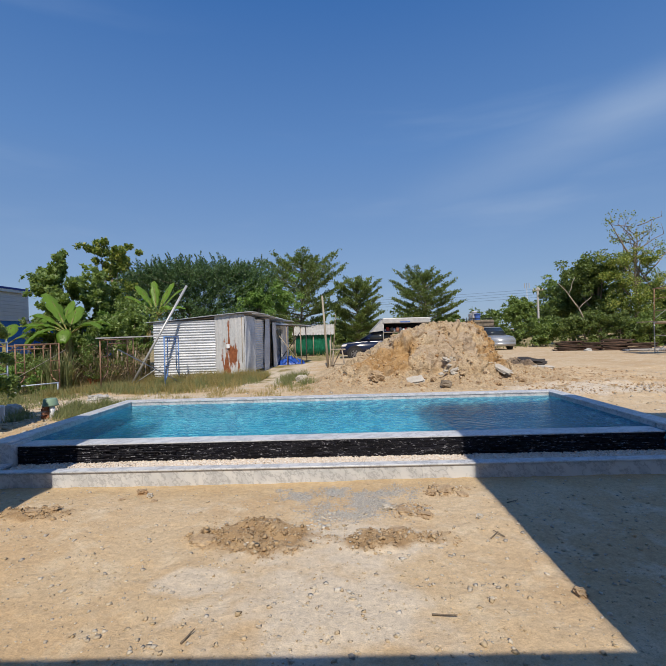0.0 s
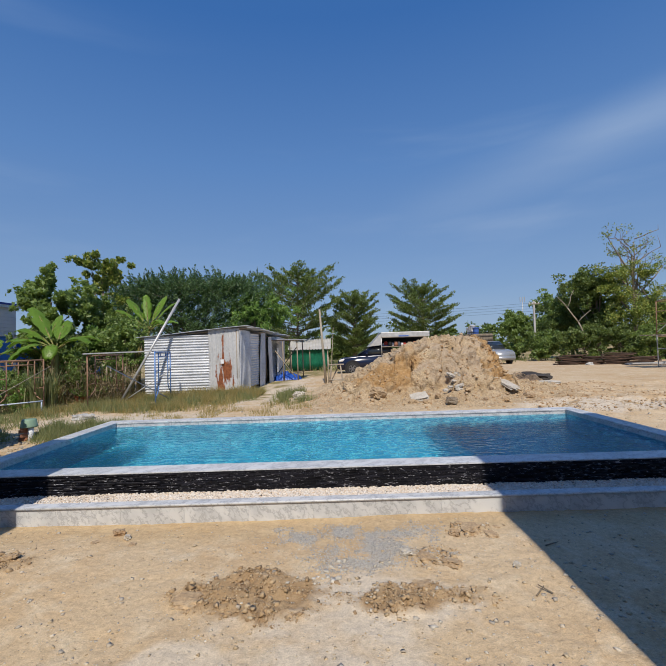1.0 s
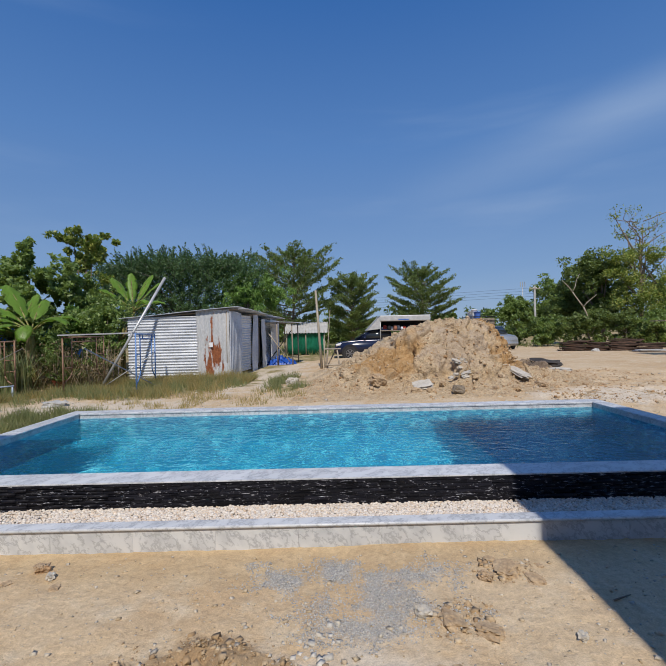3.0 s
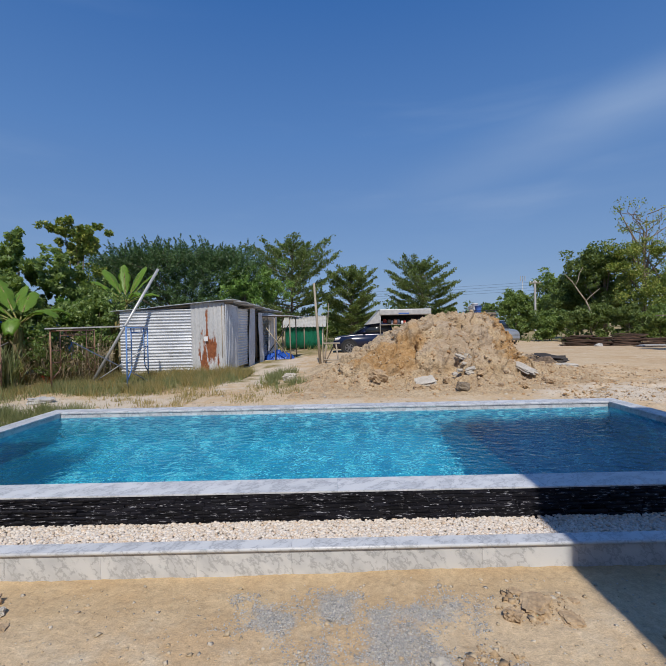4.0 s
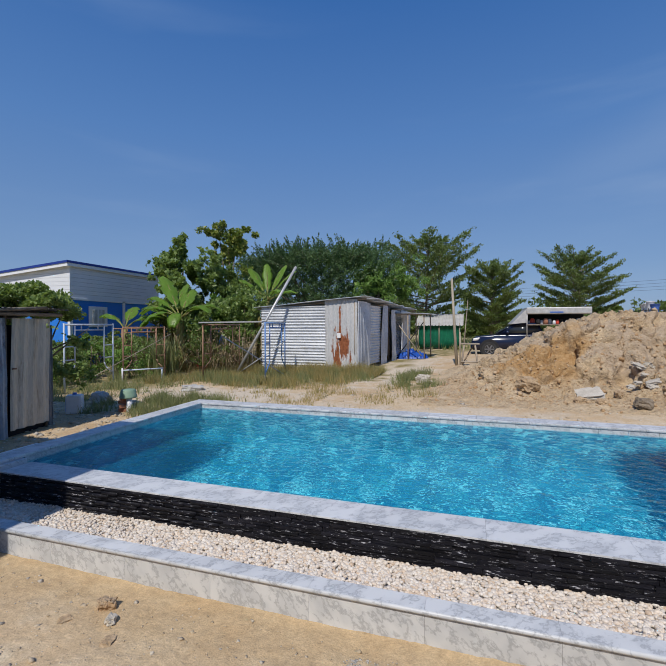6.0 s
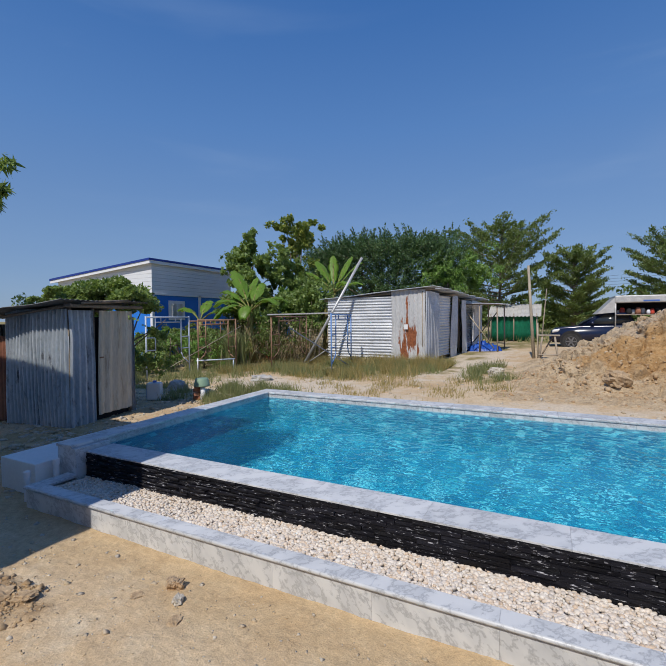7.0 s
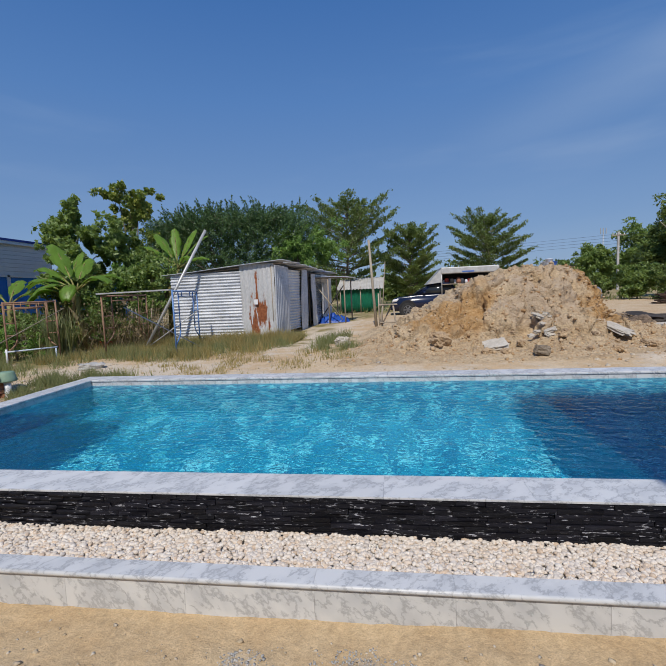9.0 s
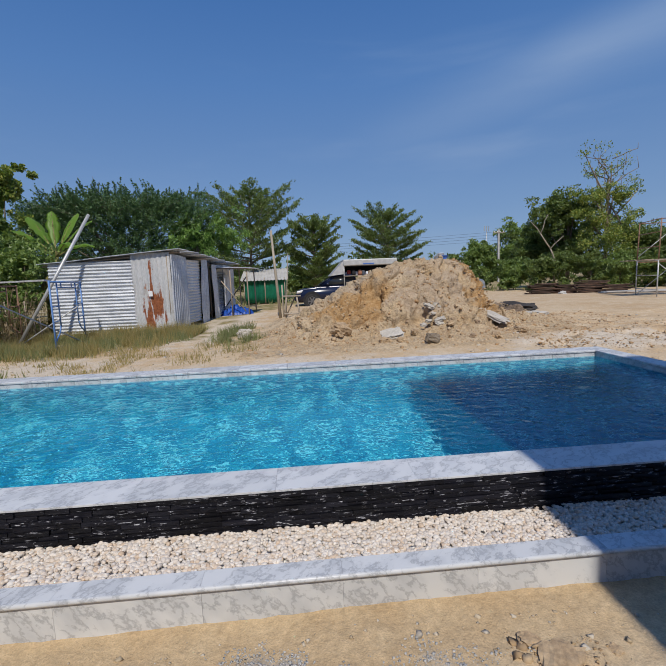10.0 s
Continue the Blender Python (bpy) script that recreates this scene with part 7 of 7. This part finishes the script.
p = thing("pump_cover", "upturned grey-green basin on a stump of bricks", "basin", (-2.12, 3.8, 0.0))
bm = bmesh.new()
lathe(bm, [(0.15, 0.26), (0.155, 0.275), (0.145, 0.30), (0.125, 0.40), (0.11, 0.415), (0.02, 0.42)], 24)
part("basin", bm, "plastic_green", p, smooth=True)
bm = bmesh.new()
lathe(bm, [(0.05, -0.05), (0.05, 0.26)], 14)
bmesh.ops.transform(bm, matrix=Matrix.Translation((0.06, -0.04, 0)), verts=bm.verts)
part("pipe", bm, "plastic_white", p, smooth=True)
for k, (x, y, z, a) in enumerate(((-0.07, -0.02, 0.0, 10), (-0.06, -0.03, 0.075, 60), (-0.07, -0.02, 0.15, 15), (-0.06, 0.0, 0.2, 70))):
    box_part("brick", (-0.095, 0.095, -0.045, 0.045, 0, 0.062), "brick", p, bevel=0.006, m=Matrix.Translation((x, y, z)) @ Matrix.Rotation(radians(a), 4, "Z"))

c = thing("jerrycan", "white plastic jerrycan with a blue side on the ground", "jerrycan", (-2.95, 3.4, 0.0), 35)
bm = bmesh.new()
box(bm, -0.13, 0.13, -0.11, 0.11, 0.0, 0.34, 0.035)
part("body", bm, "plastic_white", c, smooth=False)
box_part("side_panel", (-0.134, -0.129, -0.08, 0.08, 0.04, 0.28), "plastic_blue", c)
bm = bmesh.new()
lathe(bm, [(0.035, 0.335), (0.035, 0.37), (0.025, 0.375)], 14)
part("cap", bm, "plastic_blue", c)
chunk("rock", "grey stone in the weeds", (-3.4, 4.4, 0.08), (0.34, 0.28, 0.26), 20, (0, 0, 0), "concrete", 66, "rock")
chunk("rock", "pale stone by the weeds", (-2.6, 6.4, 0.05), (0.5, 0.34, 0.16), 50, (0, 0, 0), "concrete", 67, "rock")
rt = thing("red_tub", "orange-red plastic tub under the banana plant", "tub", (-4.9, 10.2, 0.0))
bm = bmesh.new()
lathe(bm, [(0.13, 0.0), (0.2, 0.22), (0.215, 0.225), (0.21, 0.235)], 20)
part("bowl", bm, "plastic_red", rt, smooth=True)


# ---- vehicles ----
def wheel(parent, x, y, z, r, w, face):
    bm = bmesh.new()
    lathe(bm, [(r * 0.62, -w / 2), (r * 0.93, -w / 2), (r, -w / 2 + 0.03), (r, w / 2 - 0.03), (r * 0.93, w / 2), (r * 0.62, w / 2)], 28)
    m = Matrix.Translation((x, y, z)) @ Matrix.Rotation(radians(90), 4, "X")
    bmesh.ops.transform(bm, matrix=m, verts=bm.verts)
    wh = part("wheel", bm, "rubber", parent, smooth=False)
    bm = bmesh.new()
    lathe(bm, [(r * 0.62, 0.0), (r * 0.60, 0.02), (r * 0.52, 0.0)], 28)
    for k in range(6):
        a = k * math.pi / 3
        box(bm, 0.03, r * 0.56, -0.03, 0.03, -0.01, 0.03, 0.0, Matrix.Rotation(a, 4, "Z"))
    lathe(bm, [(0.07, -0.02), (0.06, 0.04)], 14)
    bmesh.ops.transform(bm, matrix=Matrix.Translation((x, y + face * (w / 2 - 0.01), z)) @ Matrix.Rotation(radians(90), 4, "X"), verts=bm.verts)
    part("rim", bm, "alloy", wh)


def pickup(label, x, y, z, flip, mat, width=1.72):
    """A double-profile pickup; flip -1 faces -x. Local x runs from the nose back."""
    t = thing("pickup_truck", label, "pickup truck", (x, y, z), absolute=True)

    def X(v):
        return x - flip * v

    def hull(name, pts, y0, y1, mt, parent, bev=0.05, lab=""):
        bm = bmesh.new()
        a = [bm.verts.new((X(u), y0, z + w)) for u, w in pts]
        c = [bm.verts.new((X(u), y1, z + w)) for u, w in pts]
        bm.faces.new(a)
        bm.faces.new(c[::-1])
        n = len(pts)
        for i in range(n):
            bm.faces.new((a[i], c[i], c[(i + 1) % n], a[(i + 1) % n]))
        if bev:
            bmesh.ops.recalc_face_normals(bm, faces=bm.faces)
            bmesh.ops.bevel(bm, geom=bm.edges[:], offset=bev, segments=3, affect="EDGES")
        return part(name, bm, mt, parent, lab, True)

    hull("body", [(0.02, 0.32), (0.0, 0.62), (0.07, 0.86), (0.35, 0.97), (1.25, 1.05), (3.3, 1.08), (5.1, 1.08), (5.15, 0.40), (0.4, 0.30)], y, y + width, mat, t, 0.06)
    cab = hull("cabin", [(1.10, 1.03), (1.95, 1.56), (2.15, 1.62), (2.95, 1.60), (3.25, 1.04)], y + 0.10, y + width - 0.10, mat, t, 0.05)
    hull("side_window", [(1.50, 1.12), (2.0, 1.50), (2.2, 1.54), (2.88, 1.53), (3.05, 1.12)], y + 0.085, y + 0.105, "car_glass", t, 0.0)
    hull("windscreen", [(1.14, 1.09), (1.12, 1.11), (1.93, 1.585), (1.95, 1.565)], y + 0.18, y + width - 0.18, "car_glass", t, 0.0)
    hull("headlight", [(0.06, 0.74), (0.10, 0.88), (0.40, 0.92), (0.30, 0.78)], y - 0.006, y + 0.05, "white", t, 0.004, "clear headlamp")
    hull("bumper", [(-0.03, 0.36), (-0.03, 0.56), (0.25, 0.58), (0.25, 0.36)], y + 0.02, y + width - 0.02, mat, t, 0.03)
    hull("mirror", [(1.55, 1.10), (1.55, 1.24), (1.68, 1.24), (1.68, 1.10)], y - 0.10, y + 0.02, mat, t, 0.02)
    for u in (0.82, 4.05):
        # the body has no cut arch: a near-black disc paints the recess's shade
        bm = bmesh.new()
        lathe(bm, [(0.44, -0.02), (0.44, 0.02)], 28)
        bmesh.ops.transform(bm, matrix=Matrix.Translation((X(u), y + 0.012, z + 0.40)) @ Matrix.Rotation(radians(90), 4, "X"), verts=bm.verts)
        part("arch_shade_disc", bm, "dark", t)
        for yy, f in ((y + 0.09, -1), (y + width - 0.09, 1)):
            wheel(t, X(u), yy, z + 0.36, 0.36, 0.22, f)
    return t, X


def navy_truck():
    x, y, z = 4.02, 19.1, 0.09
    t, X = pickup("dark navy pickup with a sheet-roofed market body", x, y, z, -1, "navy_car")
    # canopy: wedge over the cab, sheet roof, posts and goods
    bm = bmesh.new()
    pts = [(1.75, 1.55), (2.45, 2.28), (2.45, 1.62)]
    a = [bm.verts.new((X(u), y - 0.05, z + w)) for u, w in pts]
    c = [bm.verts.new((X(u), y + 1.75, z + w)) for u, w in pts]
    bm.faces.new(a), bm.faces.new(c[::-1])
    for i in range(3):
        bm.faces.new((a[i], c[i], c[(i + 1) % 3], a[(i + 1) % 3]))
    part("wind_deflector", bm, "galv", t, "sloping sheet-metal deflector")
    box_part("canopy_roof", (X(2.42), X(5.1), y - 0.12, y + 1.85, z + 2.02, z + 2.32), "galv", t, "silver sheet canopy", bevel=0.04)
    box_part("canopy_stripe", (X(3.4), X(3.95), y - 0.128, y - 0.119, z + 2.06, z + 2.12), "plastic_blue", t)
    for u in (2.45, 5.05):
        for yy in (y - 0.06, y + 1.76):
            bar("canopy_post", (X(u), yy, z + 0.9), (X(u), yy, z + 2.1), 0.025, "galv", t)
    box_part("shelf", (X(2.45), X(5.1), y - 0.15, y + 1.7, z + 1.50, z + 1.54), "timber", t)
    box_part("back_panel", (X(2.5), X(5.05), y + 1.2, y + 1.25, z + 1.5, z + 2.05), "dark", t)
    rng = random.Random(2)
    for i in range(14):
        u, yy = 2.6 + 0.17 * i + rng.uniform(-0.03, 0.03), y + rng.uniform(0.0, 0.5)
        g = thing("goods_bundle", "small wrapped bundle of market goods on the truck shelf", "goods", (X(u), yy, z + 1.545), group="market goods")
        bm = bmesh.new()
        s = rng.uniform(0.07, 0.13)
        lathe(bm, [(s * 0.7, 0), (s, s * 0.6), (s * 0.9, s * 1.8), (s * 0.5, s * 2.4)], 10)
        part("bag", bm, ("plastic_white", "plastic_red", "dark", "plastic_white", "brick", "house_pale")[i % 6], g, smooth=True)


navy_truck()


def silver_truck():
    x, y, z = 14.05, 23.6, 0.15
    t, X = pickup("silver pickup with a black cage rack and a load", x, y, z, 1, "silver_car")
    swing = Matrix.Translation((x, y, z)) @ Matrix.Rotation(radians(-87), 4, "Z") @ Matrix.Translation((-x, -y, -z))
    for k in range(5):
        bar("rack_rail", (X(3.1), y - 0.02, z + 1.15 + 0.29 * k), (X(5.2), y - 0.02, z + 1.15 + 0.29 * k), 0.02, "dark", t)
        bar("rack_rail", (X(3.1), y + 1.7, z + 1.15 + 0.29 * k), (X(5.2), y + 1.7, z + 1.15 + 0.29 * k), 0.02, "dark", t)
        bar("rack_rail", (X(3.1), y - 0.02, z + 1.15 + 0.29 * k), (X(3.1), y + 1.7, z + 1.15 + 0.29 * k), 0.02, "dark", t)
    for u in (3.1, 3.8, 4.5, 5.2):
        bar("rack_post", (X(u), y - 0.02, z + 0.9), (X(u), y - 0.02, z + 2.42), 0.022, "dark", t)
    for i, (u, r, h, mt) in enumerate(((4.2, 0.22, 0.42, "plastic_white"), (4.75, 0.16, 0.32, "plastic_white"), (3.6, 0.25, 0.22, "plastic_blue"), (5.0, 0.2, 0.25, "plastic_white"))):
        q = swing @ Vector((X(u), y + 0.5, z + 2.45))
        g = thing("bucket", "plastic bucket stacked on the loaded pickup", "bucket", q[:], group="buckets on the pickup")
        bm = bmesh.new()
        lathe(bm, [(r * 0.8, -0.9), (r * 0.82, 0.0), (r, h * 0.9), (r * 1.05, h * 0.92), (r * 1.04, h), (r * 0.3, h + 0.02)], 18)
        part("bucket_body", bm, mt, g, smooth=True)
    box_part("load", (X(5.15), X(3.15), y + 0.05, y + 1.6, z + 1.0, z + 2.2), "bark", t, "heaped dark load", bevel=0.1)
    t.matrix_basis = swing @ t.matrix_basis


silver_truck()


# ---- green shelter, timber stacks, tower, power line ----
def green_shelter():
    g = thing("green_shelter", "low shelter wrapped in green tarpaulin with a tin roof", "shelter", (2.2, 24.6, 0.1), absolute=True)
    bm = bmesh.new()
    n = 26
    rows = [[bm.verts.new((0.95 + 2.45 * i / n, 24.0 + 0.03 * math.sin(i * 1.7) + 0.02 * math.sin(i * 4.1 + z * 5), z)) for i in range(n + 1)] for z in (0.25, 0.7, 1.15, 1.62)]
    for r0, r1 in zip(rows, rows[1:]):
        for i in range(n):
            bm.faces.new((r0[i], r0[i + 1], r1[i + 1], r1[i]))
    bmesh.ops.solidify(bm, geom=bm.faces[:], thickness=0.02)
    part("tarp_wall", bm, "green_sheet", g, smooth=True)
    box_part("side_wall", (3.36, 3.40, 24.03, 26.0, 0.2, 1.6), "green_sheet", g)
    box_part("side_wall", (0.95, 0.99, 24.03, 26.0, 0.2, 1.6), "green_sheet", g)
    bm = bmesh.new()
    corrugated(bm, (0.75, 23.8, 1.58), (1, 0, 0), (0, 2.5, 0.75), (0, -0.3, 1), 2.85, 2.6, 0.2, 0.02)
    part("roof_sheet", bm, "concrete", g, "pale cement-sheet roof")
    for x in (0.97, 2.2, 3.38):
        bar("post", (x, 23.95, 0.0), (x, 23.95, 1.75), 0.03, "timber", g)


green_shelter()


def timber_stack(label, cx, cy, length, rows, cols, turn, seed):
    rng = random.Random(seed)
    s = thing("timber_stack", label, "timber stack", (cx, cy, 0.1), turn, group="timber stacks")
    me = None
    for k in range(rows):
        for c in range(cols):
            wdt = 0.62 / cols
            m = Matrix.Translation((rng.uniform(-0.26, 0.26) + 0.012 * k, (c - (cols - 1) / 2) * wdt, 0.03 + k * 0.056)) @ Matrix.Rotation(radians(rng.uniform(-6, 6)), 4, "Z") @ Matrix.Rotation(radians(rng.uniform(-3.5, 3.5)), 4, "Y") @ Matrix.Diagonal((rng.uniform(0.82, 1.1), 1, rng.uniform(0.7, 1.1), 1))
            if me is None:
                ob = box_part("plank", (-length / 2, length / 2, -wdt * 0.47, wdt * 0.47, 0, 0.045), "planks", s, bevel=0.004)
                me = ob.data
            else:
                ob = new("plank", me)
                ob.parent = s
            ob.matrix_basis = m


timber_stack("stack of dark stained formwork planks", 17.75, 21.0, 1.25, 12, 3, -22, 1)
timber_stack("stack of dark stained formwork planks", 18.8, 20.6, 1.0, 10, 3, -30, 2)
timber_stack("stack of reddish formwork planks", 20.0, 20.3, 1.45, 13, 3, -25, 3)
timber_stack("stack of dark formwork planks", 21.2, 19.6, 1.2, 9, 3, -28, 4)
sk = thing("cement_sack", "crumpled pale sack leaning on the timber stack", "sack", (18.4, 19.95, 0.1))
bm = bmesh.new()
bmesh.ops.create_icosphere(bm, subdivisions=3, radius=0.16)
for v in bm.verts:
    v.co *= 1 + 0.5 * noise.noise(v.co * 9)
    v.co.x *= 1.5
    v.co.z = max(v.co.z, -0.1) + 0.1
part("sack", bm, "concrete", sk)
fl = thing("sheet_pile", "flat pile of pale boards on the ground", "boards", (21.0, 18.5, 0.1), -14)
for k in range(5):
    box_part("board", (-1.7 + 0.12 * k, 1.7 + 0.1 * k, -0.3, 0.3, 0.02 + 0.04 * k, 0.055 + 0.04 * k), "concrete" if k > 2 else "planks", fl, bevel=0.004, m=Matrix.Rotation(radians(2 * (k - 2)), 4, "Z"))


def tower():
    t = thing("scaffold_tower", "rusty scaffold tower with a plank deck", "scaffold", (20.3, 15.6, 0), absolute=True)
    for x, y in ((19.7, 16.5), (19.15, 14.7), (21.4, 16.3), (20.9, 14.5)):
        bar("leg", (x, y, 0.0), (x, y, 1.75), 0.024, "galv", t)
        bar("leg", (x, y, 1.75), (x + 0.05, y, 3.45), 0.024, "rust_pipe", t)
    for z in (0.5, 1.1, 1.72, 2.3, 2.9, 3.42):
        bar("cross_bar", (19.7, 16.5, z), (19.15, 14.7, z), 0.018, "rust_pipe" if z > 1.75 else "galv", t)
        bar("cross_bar", (21.4, 16.3, z), (20.9, 14.5, z), 0.018, "rust_pipe" if z > 1.75 else "galv", t)
    for z in (1.68, 3.42):
        bar("cross_bar", (19.7, 16.5, z), (21.4, 16.3, z), 0.018, "rust_pipe", t)
        bar("cross_bar", (19.15, 14.7, z), (20.9, 14.5, z), 0.018, "rust_pipe", t)
    bar("brace", (19.7, 16.5, 0.2), (21.4, 16.3, 1.6), 0.016, "galv", t)
    bar("brace", (19.15, 14.7, 1.6), (20.9, 14.5, 0.2), 0.016, "galv", t)
    bar("brace", (19.7, 16.5, 1.9), (21.4, 16.3, 3.3), 0.016, "galv", t)
    for k in range(3):
        box_part("deck_board", (18.7, 21.8, 14.9 + 0.5 * k, 15.3 + 0.5 * k, 1.745, 1.785), "timber", t)


tower()


def power_line():
    p = thing("power_pole", "slim grey concrete power pole in the distance", "power pole", (33.0, 58.0, 0.0), absolute=True)
    bm = bmesh.new()
    box(bm, 32.88, 33.12, 57.9, 58.1, -0.1, 7.6)
    part("shaft", bm, "concrete", p)
    box_part("crossarm", (32.2, 33.8, 57.85, 57.9, 7.1, 7.22), "timber", p)
    for k in range(4):
        bm = bmesh.new()
        lathe(bm, [(0.04, 7.22), (0.06, 7.3), (0.03, 7.4)], 10, (32.3 + 0.45 * k, 57.87, 0))
        part("insulator", bm, "white", p)
    for k, (z0, z1) in enumerate(((7.3, 9.5), (6.9, 9.0), (6.5, 8.5), (6.1, 8.0))):
        for side, q in (("l", (-70.0, 120.0, z1)), ("r", (90.0, 60.0, z0))):
            w = thing("power_cable", "thin sagging overhead power cable", "cable", (33.0, 58.0, z0), absolute=True, group="power cables")
            bm = bmesh.new()
            a, c = Vector((33.0, 58.0, z0)), Vector(q)
            pts = [a.lerp(c, i / 12) - Vector((0, 0, 4.0 * 0.6 * (i / 12) * (1 - i / 12))) for i in range(13)]
            for p0, p1 in zip(pts, pts[1:]):
                tube(bm, p0, p1, 0.012, None, 5)
            part("wire", bm, "dark", w)
    m = thing("mast", "slim far-off antenna mast", "mast", (37.5, 72.0, 0), absolute=True)
    bar("mast_tube", (37.5, 72.0, 0), (37.5, 72.0, 9.2), 0.06, "galv", m)
    for k in range(3):
        box_part("antenna", (37.05 + 0.4 * k, 37.15 + 0.4 * k, 71.9, 72.0, 8.8, 9.7), "galv", m)


power_line()
for i, (x, y, a, l) in enumerate(((5.22, -1.81, 40, 0.12), (5.26, -1.79, 120, 0.10), (4.6, -2.75, -15, 0.14), (3.2, -2.9, 60, 0.1), (5.6, -1.2, 10, 0.12))):
    t = thing("twig", "small dry twig lying on the earth", "twig", (x, y, float(ground_z(x, y)) + 0.008), a)
    bar("stick", (-l / 2, 0, 0), (l / 2, 0.01, 0.012), 0.006, "bark", t, "", 0.003, 6)


# ---- split-stone cladding of the overflow wall ----
def cladding():
    rng = random.Random(17)
    rows, h = 9, 0.0278
    rest_v, rest_f = [], []
    meshes = {}
    count = 0
    for k in range(rows):
        z = 0.3365 - (k + 1) * h
        x = 0.082
        while x < 7.885:
            w = rng.choice((0.09, 0.12, 0.15, 0.18, 0.22))
            x1 = min(x + w, 7.888)
            if x1 - x < 0.03:
                break
            proud = rng.uniform(0.0, 0.014)
            near = 2.1 < x < 5.6 and k < 8
            if near and count < 296 and abs((x1 - x) - w) < 1e-6:
                key = (w, rng.randint(0, 1))
                if key not in meshes:
                    bm = bmesh.new()
                    box(bm, 0.001, w - 0.001, -0.012, 0.014, 0.001, h - 0.0015)
                    for v in bm.verts:
                        v.co.y += rng.uniform(-0.004, 0.003) if v.co.y < 0 else 0
                        v.co.z += rng.uniform(-0.001, 0.001)
                    ob = part("stone_strip", bm, "slate", pool)
                    meshes[key] = ob.data
                else:
                    ob = new("stone_strip", meshes[key])
                    ob.parent = pool
                    ob.matrix_parent_inverse = pool.matrix_basis.inverted()
                ob.matrix_basis = Matrix.Translation((x, 0.012 - proud, z))
                count += 1
            else:
                o = len(rest_v)
                rest_v += [(a, b, c) for c in (z + 0.001, z + h - 0.0015) for b in (-proud + rng.uniform(-0.003, 0.002), 0.026) for a in (x + 0.001, x1 - 0.001)]
                rest_f += [tuple(o + i for i in f) for f in ((0, 2, 3, 1), (4, 5, 7, 6), (0, 1, 5, 4), (2, 6, 7, 3), (0, 4, 6, 2), (1, 3, 7, 5))]
            x = x1
    ob = arrays("stone_strips", rest_v, rest_f, "slate", pool)
    ob["kind"] = "stuff"


cladding()
